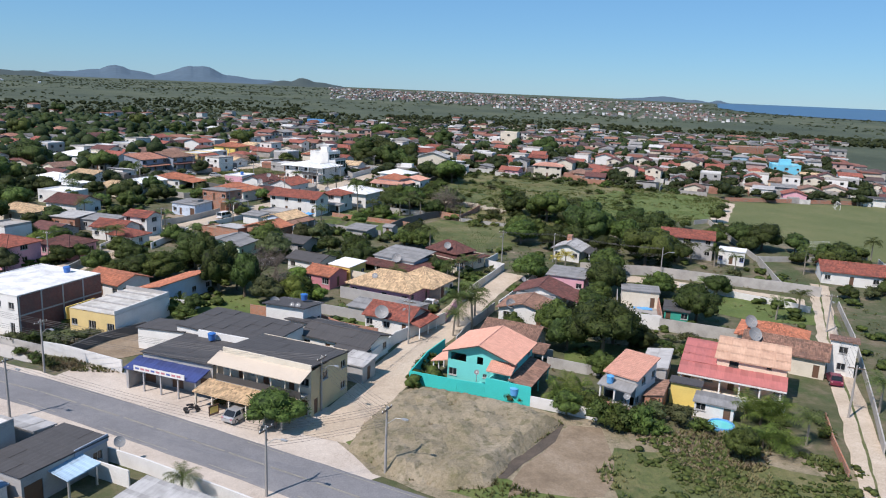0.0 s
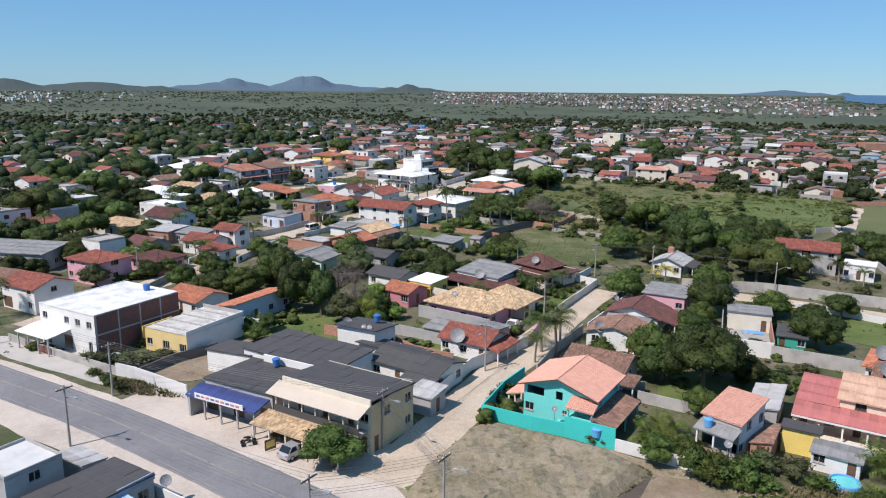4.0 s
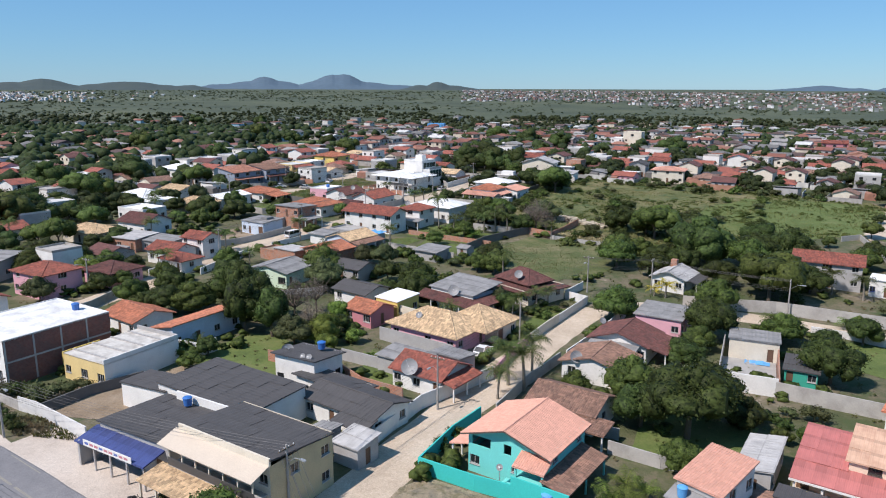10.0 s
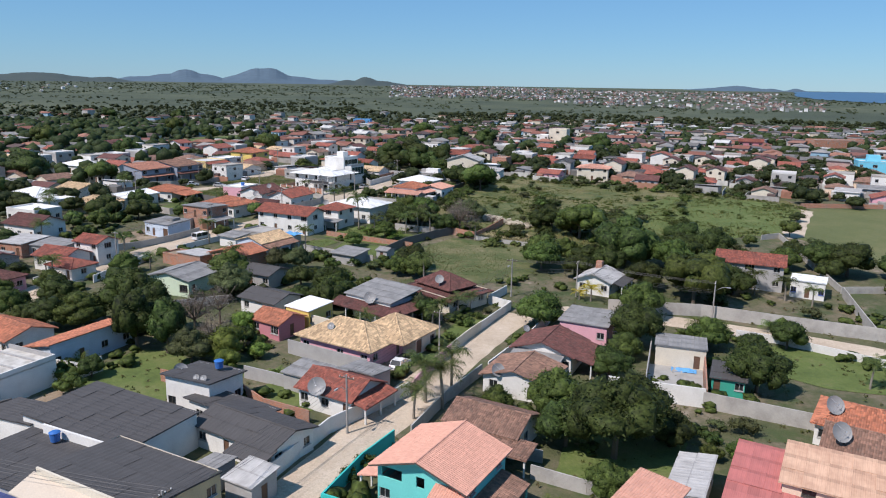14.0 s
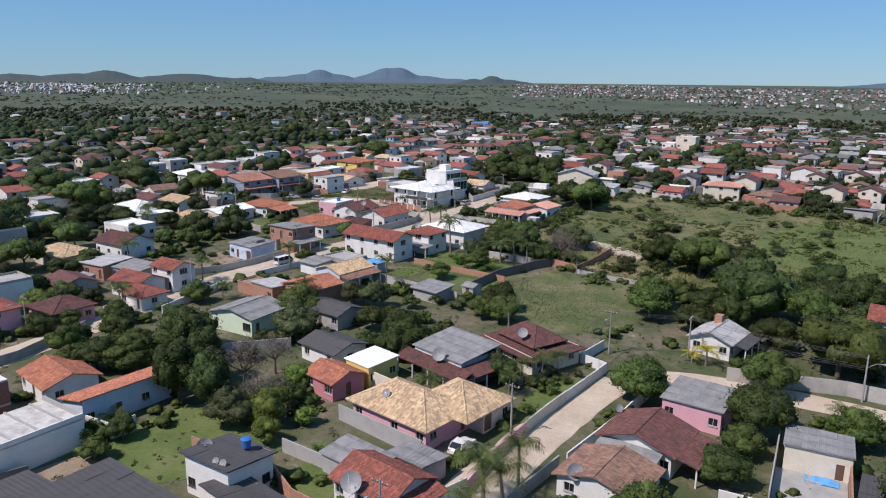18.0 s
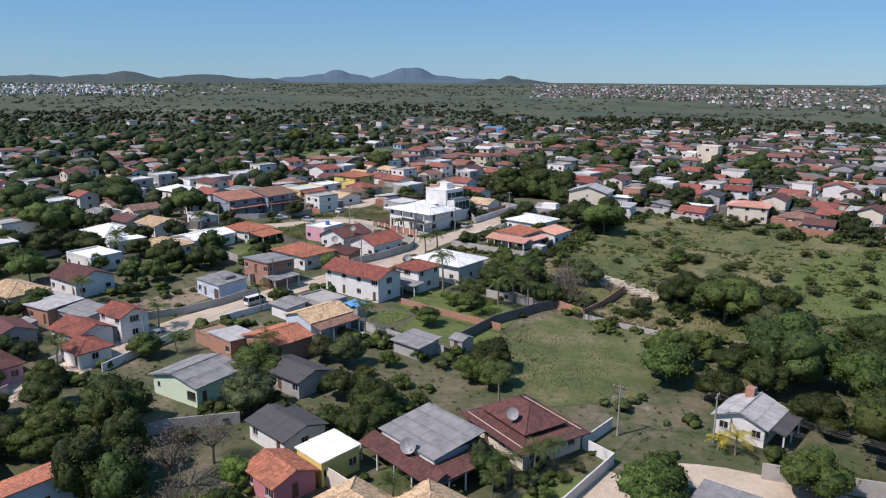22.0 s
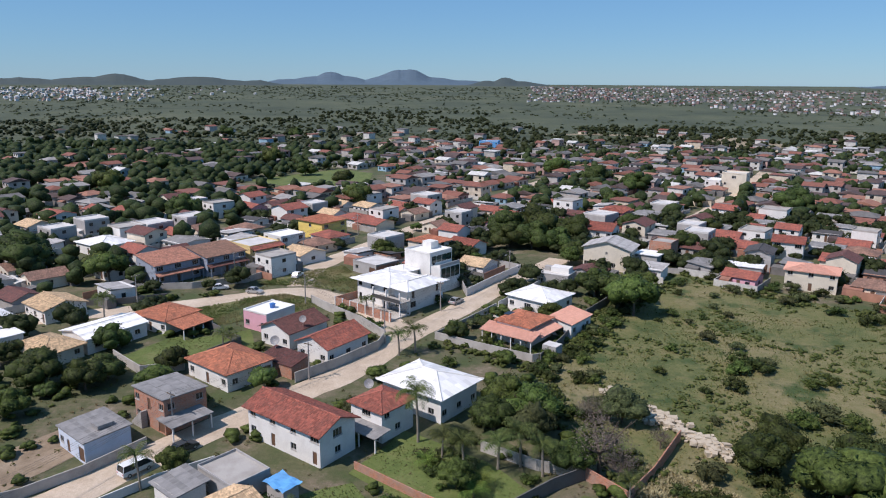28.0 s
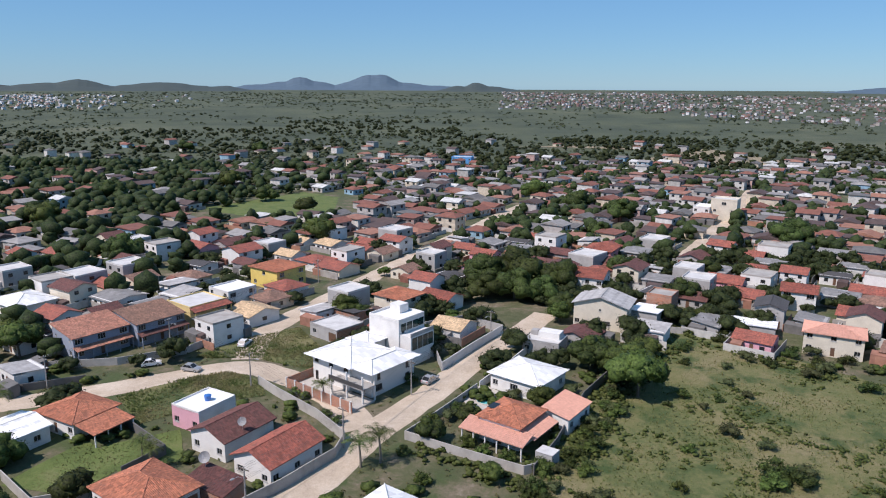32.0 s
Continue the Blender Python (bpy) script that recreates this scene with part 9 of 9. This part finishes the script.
spots = []
for k in range(19000):
    y = 60 + 640 * rt.random() ** 0.85
    x = rt.uniform(-1, 1) * (60 + y * 0.62) + 15
    keep = 0.5 if noise.noise((x * 0.028, y * 0.028, 9.0)) > 0.08 else 0.11
    if x > 40 and y > 300:
        keep = 1.0 if noise.noise((x * 0.03, y * 0.03, 5.0)) > 0.0 else 0.2
    if x < -62:
        keep = (0.6 if noise.noise((x * 0.018, y * 0.018, 3.0)) > 0.0 else 0.16) if y > 400 or x < -110 else 0.2
    if -48 < x < 112 and y < 300:
        keep = 0.07
    if y < 128 and x > -75:
        keep = 0
    if rt.random() < keep:
        spots.append((math.hypot(x - 20, y - 150), x, y))
spots.sort()
made, woods = 0, []
grid = {}
for a, b in TREES:
    grid.setdefault((int(a // 4), int(b // 4)), []).append((a, b))
for dd, x, y in spots:
    gx_, gy_ = int(x // 4), int(y // 4)
    if any((x - a) ** 2 + (y - b) ** 2 < (7 if made < 240 else 10) for i in (-1, 0, 1) for j in (-1, 0, 1) for a, b in grid.get((gx_ + i, gy_ + j), ())) or not tree_free(x, y):
        continue
    grid.setdefault((gx_, gy_), []).append((x, y))
    if made >= 150:
        woods.append((x, y, rt.uniform(1.4, 4.2) if x > -62 else rt.uniform(2.8, 5.2)))
        continue
    q = rt.random()
    if q < 0.1:
        plant(PALM[rt.randrange(3)], x, y, rt.uniform(0.7, 1.0))
    elif q < 0.34:
        plant(BUSH, x, y, rt.uniform(0.9, 1.7))
    elif dd < 95:
        plant(MANGO if q < 0.7 else LIGHT, x, y, rt.uniform(0.5, 0.9))
    else:
        plant(FARTREE, x, y, rt.uniform(0.45, 0.95) if x > -62 else rt.uniform(0.75, 1.25))
    made += 1


# ---- growth that nobody could count ----
def clumps(name, pts, mat, label, leaves, size, seed, hz=0.7):
    r = random.Random(seed)
    V, Fc = [], []
    for x, y, s in pts:
        z = far_z(x, y)
        for k in range(leaves):
            a, e = r.uniform(0, 6.283), r.random()
            q = s * (0.35 + 0.65 * r.random())
            c = Vector((x + math.cos(a) * q * math.sqrt(1 - e * e), y + math.sin(a) * q * math.sqrt(1 - e * e), z + 0.1 + q * e * hz * 1.6))
            u = Vector((r.gauss(0, 1), r.gauss(0, 1), r.gauss(0, 0.5))).normalized() * size * s
            w = Vector((r.gauss(0, 1), r.gauss(0, 1), r.gauss(0.2, 0.7))).normalized() * size * s * 0.8
            n = len(V)
            V += [tuple(c - u), tuple(c - w), tuple(c + u), tuple(c + w)]
            Fc.append((n, n + 1, n + 2, n + 3))
    me = bpy.data.meshes.new(name)
    me.from_pydata(V, [], Fc)
    me.materials.append(mat)
    return tagged(new(name, me), label, name.replace("_", " "), "", "stuff")


def lumps(name, pts, mat, label, boughs, seed, hz=1.0, spread=0.62):
    """Many far crowns in one mesh, each of a few uneven boughs that reach down to the ground."""
    r = np.random.RandomState(seed)
    bv, bf = np.array([tuple(v) for v in BALL[1][0]]), np.array(BALL[1][1], dtype=np.int32)
    P = np.repeat(np.array(pts, dtype=float), boughs, axis=0)
    n = len(P)
    x, y, size = P.T
    a, q = r.uniform(0, 6.283, n), np.sqrt(r.uniform(0, 1, n)) * spread * size
    first = np.arange(n) % boughs == 0
    q[first] *= 0.2
    rad = size * np.where(first, r.uniform(0.6, 0.8, n), r.uniform(0.36, 0.62, n))
    z = np.array([far_z(px, py) for px, py in zip(x, y)]) + hz * (rad * 0.72 + size * np.where(first, 0.5, r.uniform(0.0, 0.55, n)))
    k = r.uniform(0.62, 1.32, (n, len(bv), 1))
    t = r.uniform(0, 6.283, n)[:, None]
    vx, vy = bv[None, :, 0] * np.cos(t) - bv[None, :, 1] * np.sin(t), bv[None, :, 0] * np.sin(t) + bv[None, :, 1] * np.cos(t)
    v = np.stack([vx, vy, np.broadcast_to(bv[None, :, 2] * 0.85 * hz, vx.shape)], 2) * k * rad[:, None, None] + np.stack([x + q * np.cos(a), y + q * np.sin(a), z], 1)[:, None, :]
    f = (bf[None] + (np.arange(n, dtype=np.int32) * len(bv))[:, None, None]).reshape(-1)
    me = bpy.data.meshes.new(name)
    me.vertices.add(n * len(bv))
    me.vertices.foreach_set("co", v.astype(np.float32).ravel())
    me.loops.add(len(f))
    me.loops.foreach_set("vertex_index", f.astype(np.int32))
    me.polygons.add(len(f) // 3)
    me.polygons.foreach_set("loop_start", np.arange(0, len(f), 3, dtype=np.int32))
    me.update(calc_edges=True)
    me.materials.append(mat)
    return tagged(new(name, me), label, name.replace("_", " "), "", "stuff")


def tufts(name, polys, n, mat, label, h, seed, skip=()):
    r = random.Random(seed)
    V, Fc = [], []
    area = []
    for p in polys:
        xs_, ys_ = [q[0] for q in p], [q[1] for q in p]
        area.append((max(xs_) - min(xs_)) * (max(ys_) - min(ys_)))
    for p, ar in zip(polys, area):
        xs_, ys_ = [q[0] for q in p], [q[1] for q in p]
        for k in range(int(n * ar / sum(area))):
            x, y = r.uniform(min(xs_), max(xs_)), r.uniform(min(ys_), max(ys_))
            if not inside(x, y, p) or noise.noise((x * 0.12, y * 0.12, 1.0)) < r.uniform(-0.55, 0.25):
                continue
            z = gz(y) + (0.9 if skip and dist_line(x, y, skip + skip[:1]) > 1.5 else 0.1)
            s = h * r.uniform(0.4, 1.3) * (1.0 + 0.8 * noise.noise((x * 0.08, y * 0.08, 5.0)))
            for b in range(4):
                a = r.uniform(0, 6.283)
                t = Vector((math.cos(a) * s * 0.75, math.sin(a) * s * 0.75, s))
                w = Vector((-math.sin(a), math.cos(a), 0)) * s * 0.28
                c = Vector((x, y, z))
                i = len(V)
                V += [tuple(c - w), tuple(c + w), tuple(c + t)]
                Fc.append((i, i + 1, i + 2))
    me = bpy.data.meshes.new(name)
    me.from_pydata(V, [], Fc)
    me.materials.append(mat)
    return tagged(new(name, me), label, "grass", "", "stuff")


tufts("field_weeds", [FIELD], 3500, FIELDBLADE, "taller green weeds in patches over the field", 0.45, 17)
tufts("field_grass", [FIELD], 60000, FIELDBLADE, "rank grass and weeds over the large field", 0.2, 3)
tufts("mound_weeds", [MOUND], 5000, BLADE, "green weeds scattered over an earth mound", 0.25, 23, MOUND)
tufts("straw_grass", [MOUND, MOUND], 9000, STRAW, "dry straw-coloured grass on an earth mound", 0.22, 8, MOUND)
tufts("tall_dry_grass", [[(40, 76), (52, 74.5), (56, 72), (52, 66), (44, 66), (38, 70)]], 2400, STRAW, "tall dry grass at the edge of a lot", 0.36, 9)
tufts("rank_weeds", [[(36, 72), (46, 76), (60, 66), (54, 54), (44, 50), (32, 58), (31, 67)]], 5200, BLADE, "rank green weeds over the lower lot", 0.4, 10)
tufts("verge_weeds", [[(-37.5, 105.5), (-33.5, 108.5), (-25, 102.5), (-24, 100.3), (-34, 102)], [(5, 77), (8, 71), (17, 64), (32, 53), (34, 56), (20, 67), (11, 74), (8, 80)]], 9000, BLADE, "green weeds along walls and road edges", 0.34, 11)
tufts("lot_grass", [LOT] + YARDS, 22000, BLADE, "thin grass tufts on vacant lots", 0.15, 4)
tufts("dry_wall_grass", [[(46, 209), (52, 205), (61, 200), (65, 206), (57, 213), (50, 217)]], 5000, STRAW, "tall straw-coloured grass along a plot wall", 0.6, 22)
r6 = random.Random(6)
pts, small = [], []
for k in range(9000):
    x, y = r6.uniform(-62, 112), r6.uniform(92, 306)
    if any((x - a) ** 2 + (y - b) ** 2 < (c * 0.78) ** 2 for a, b, c in PLACED) or any(dist_line(x, y, s) < (4.6 if s is ROAD else 3.7) for s in STREETS) or any(inside(x, y, p) for p in [FIELD, SOCCER, LOT, CORNER_LOT] + YARDS):
        continue
    if y < 118 and x < 6:
        continue
    q = noise.noise((x * 0.09, y * 0.09, 4.0)) + r6.uniform(-0.35, 0.35)
    if q > 0.36:
        pts.append((x, y, r6.uniform(0.5, 1.9)))
    elif q > -0.25:
        small.append((x, y, r6.uniform(0.2, 0.5)))
lumps("garden_shrubs", pts, LEAF_MID, "leafy shrubs and weeds in back gardens", 6, 12, 0.6)
clumps("garden_weeds", small, BLADE, "small weeds in yards", 8, 0.4, 13, 0.5)
r7 = random.Random(31)
belt = []
for line, width, step in (([(41, 258), (49, 281), (59, 298), (70, 317)], 7.0, 0.35), ([(36, 249), (40, 236), (46, 224), (52, 214)], 7.0, 0.35), ([(16, 262), (26, 256), (37, 250)], 4.0, 0.4), ([(72, 322), (88, 310), (108, 292), (130, 284), (158, 262)], 6.0, 0.7), ([(48, 207), (62, 199), (84, 197), (104, 204)], 9.0, 0.6), ([(62, 64), (56, 54), (48, 44)], 5.0, 0.5)):
    for (ax, ay), (bx, by) in zip(line, line[1:]):
        L = math.hypot(bx - ax, by - ay)
        for k in range(int(L / step)):
            u, v = r7.random(), r7.random() ** 1.6 * width
            x, y = ax + (bx - ax) * u + (by - ay) / L * v, ay + (by - ay) * u - (bx - ax) / L * v
            if not any((x - a) ** 2 + (y - b) ** 2 < (c * 0.7) ** 2 for a, b, c in PLACED):
                belt.append((x, y, r7.uniform(0.25, 1.0)))
wild = []
while len(wild) < 900:
    x, y = r7.uniform(36, 160), r7.uniform(196, 326)
    if inside(x, y, FIELD) and noise.noise((x * 0.07, y * 0.07, 13.0)) > r7.uniform(-0.1, 0.45):
        wild.append((x, y, r7.uniform(0.2, 0.8)))
while len(wild) < 1250:
    x, y = r7.uniform(31, 60), r7.uniform(50, 76)
    if inside(x, y, [(37, 73), (46, 76), (61, 66), (54, 54), (44, 50), (34, 58), (38, 66)]) and noise.noise((x * 0.16, y * 0.16, 3.0)) > r7.uniform(-0.4, 0.4):
        wild.append((x, y, r7.uniform(0.2, 0.75)))
lumps("wild_weeds", wild, LEAF_WEED, "low wild shrubs and weeds on open ground", 4, 35, 0.5, 1.5)
lumps("bank_of_weeds", belt, LEAF_WEED, "thick green weeds and creepers along walls", 5, 33, 0.65, 1.3)
tufts("tall_yard_grass", [YARDS[2], YARDS[3]], 24000, BLADE, "tall rank grass on empty corner plots", 0.34, 21)
LEAFWOOD = foliage("far_tree_leaves", (0.011, 0.018, 0.007), (0.05, 0.068, 0.023))
r9 = random.Random(9)
pts, low = [], []
while len(pts) < 5600:
    r, deg = 540 + 3100 * r9.random() ** 1.6, r9.uniform(-42, 46)
    a = radians(deg)
    x, y = r * math.sin(a), r * math.cos(a)
    if y < 420 or (x > -60 and y < 590) or (x > 60 and y < 640) or inside(x, y, BAY):
        continue
    wide, thin = noise.noise((x * 0.0045, y * 0.0045, 2.0)), noise.noise((x * 0.016, y * 0.016, 7.0))
    if r < 1100:
        keep = 0.62 + 1.5 * wide + 0.5 * thin
        if deg < -8:
            keep += 0.25
    elif r < 1900:
        keep = 0.12 + 1.1 * wide + 0.4 * thin + (0.5 if abs(noise.noise((x * 0.006, y * 0.006, 4.0))) < 0.05 else 0)
        if deg < -20:
            keep += 0.2
    else:
        keep = 0.55 + 0.8 * wide + 0.3 * thin
    if r9.random() < keep:
        (pts if r9.random() < 0.8 else low).append((x, y, r9.uniform(0.9, 3.4) * (1.0 + max(0, r - 900) / 3600)))
lumps("scrub", pts, SCRUB, "dark scrub and low trees scattered over the plain", 3, 1, 0.7, 1.5)
lumps("pale_scrub", low, LEAF_OLIVE, "olive scrub between darker trees on the plain", 3, 4, 0.5, 1.8)
pts = []
while len(pts) < 3300:
    deg = r9.uniform(-44, 46)
    r = (430 if deg < -12 else 640) + r9.random() ** 0.9 * (760 if deg < 0 else 420)
    x, y = r * math.sin(radians(deg)), r * math.cos(radians(deg))
    open_land = noise.noise((x * 0.0075, y * 0.0075, 11.0)) + 0.4 * noise.noise((x * 0.03, y * 0.03, 2.0))
    if open_land > r9.uniform(0.05, 0.4) or (x > -85 and y < 620) or inside(x, y, FARMEADOW) or any((x - a) ** 2 + (y - b) ** 2 < c * c for a, b, c in PLACED):
        continue
    pts.append((x, y, r9.uniform(1.3, 4.2)))
lumps("edge_woods", pts, LEAFWOOD, "closed dark woods between the town and the plain", 4, 44, 0.85, 0.8)
pts = []
for k in range(1900):
    x, y = r9.uniform(-330, -75), r9.uniform(150, 640)
    if inside(x, y, [(-110, 455), (-72, 560), (-40, 540), (-36, 460)]) or any((x - a) ** 2 + (y - b) ** 2 < c * c for a, b, c in PLACED) or any(dist_line(x, y, s) < 5 for s in STREETS):
        continue
    pts.append((x, y, r9.uniform(1.2, 3.4)))
lumps("undergrowth", pts[:1000], SCRUB, "dense undergrowth between trees at the edge of town", 3, 2, 0.6, 0.9)


def polar(r, a):
    return r * math.sin(radians(a)), r * math.cos(radians(a))


r8 = random.Random(8)
WESTWALL = by_island("white_distant_walls", [(0.0, (0.66, 0.66, 0.66)), (0.5, (0.36, 0.36, 0.35)), (0.86, (0.55, 0.42, 0.34))])
WESTROOF = by_island("white_distant_roofs", [(0.0, (0.7, 0.7, 0.7)), (0.42, (0.4, 0.39, 0.38)), (0.7, (0.27, 0.15, 0.11))])
pts = []
while len(pts) < 1500:
    deg = r8.uniform(2, 33)
    r = (1900 - 430 * min(1.0, max(0.0, (deg - 12) / 6))) + 2000 * r8.random()
    x, y = polar(r, deg)
    if noise.noise((x * 0.005, y * 0.005, 8.0)) + 0.5 * noise.noise((x * 0.02, y * 0.02, 8.0)) > r8.uniform(-0.45, 0.3) and not (deg > 30 and r > 2100):
        pts.append((x, y))
house_field("east_town", pts, 21, "distant sprawl of white and red-roofed houses", (1.4, 2.6), (DULLWALL, DULLROOF))
house_field("west_town", [polar(r8.uniform(1900, 3100), r8.gauss(-30.5, 3.6)) for k in range(380)], 22, "distant white houses under the hills", (1.5, 2.8), (WESTWALL, WESTROOF))
house_field("middle_town", [polar(r8.uniform(640, 950), r8.uniform(-32, 40)) for k in range(90)], 23, "scattered small houses at the edge of town")


def joined_trees(name, pts, mat, label, seed):
    """Many far crowns in one mesh, each a turned and scaled copy of a few leafy shapes."""
    r = random.Random(seed)
    shapes = [lifted(crown(80 + k, 4.4, 3.5, 12, 420, 0.32, 1, 0.6, 0.35), 3.2) for k in range(4)]
    forms = [(np.array(m.v), np.array(m.f, dtype=np.int32)) for m in shapes]
    stack, faces, n = [], [], 0
    for x, y, s in pts:
        (p, f), t = forms[r.randrange(4)], r.uniform(0, 6.283)
        k, hz = s / 4.2, s / 4.2 * r.uniform(0.85, 1.15)
        stack.append(np.stack([x + k * (p[:, 0] * math.cos(t) - p[:, 1] * math.sin(t)), y + k * (p[:, 0] * math.sin(t) + p[:, 1] * math.cos(t)), far_z(x, y) + hz * p[:, 2]], 1))
        faces.append(f + n)
        n += len(p)
    v, f = np.concatenate(stack), np.concatenate(faces).ravel()
    me = bpy.data.meshes.new(name)
    me.vertices.add(len(v))
    me.vertices.foreach_set("co", v.astype(np.float32).ravel())
    me.loops.add(len(f))
    me.loops.foreach_set("vertex_index", f)
    me.polygons.add(len(f) // 3)
    me.polygons.foreach_set("loop_start", np.arange(0, len(f), 3, dtype=np.int32))
    me.update(calc_edges=True)
    me.materials.append(mat)
    return tagged(new(name, me), label, "trees", "", "stuff")


woods.sort(key=lambda p: p[1] + (0 if p[0] > -62 else 130))
joined_trees("town_trees", woods[:620], LEAFWOOD, "dark leafy trees crowded between houses", 14)
lumps("woods", woods[620:], LEAFWOOD, "dark trees crowded between far houses", 4, 7, 1.0)

for ob in STORE:
    for c in list(ob.children_recursive):
        bpy.data.objects.remove(c)
    bpy.data.objects.remove(ob)
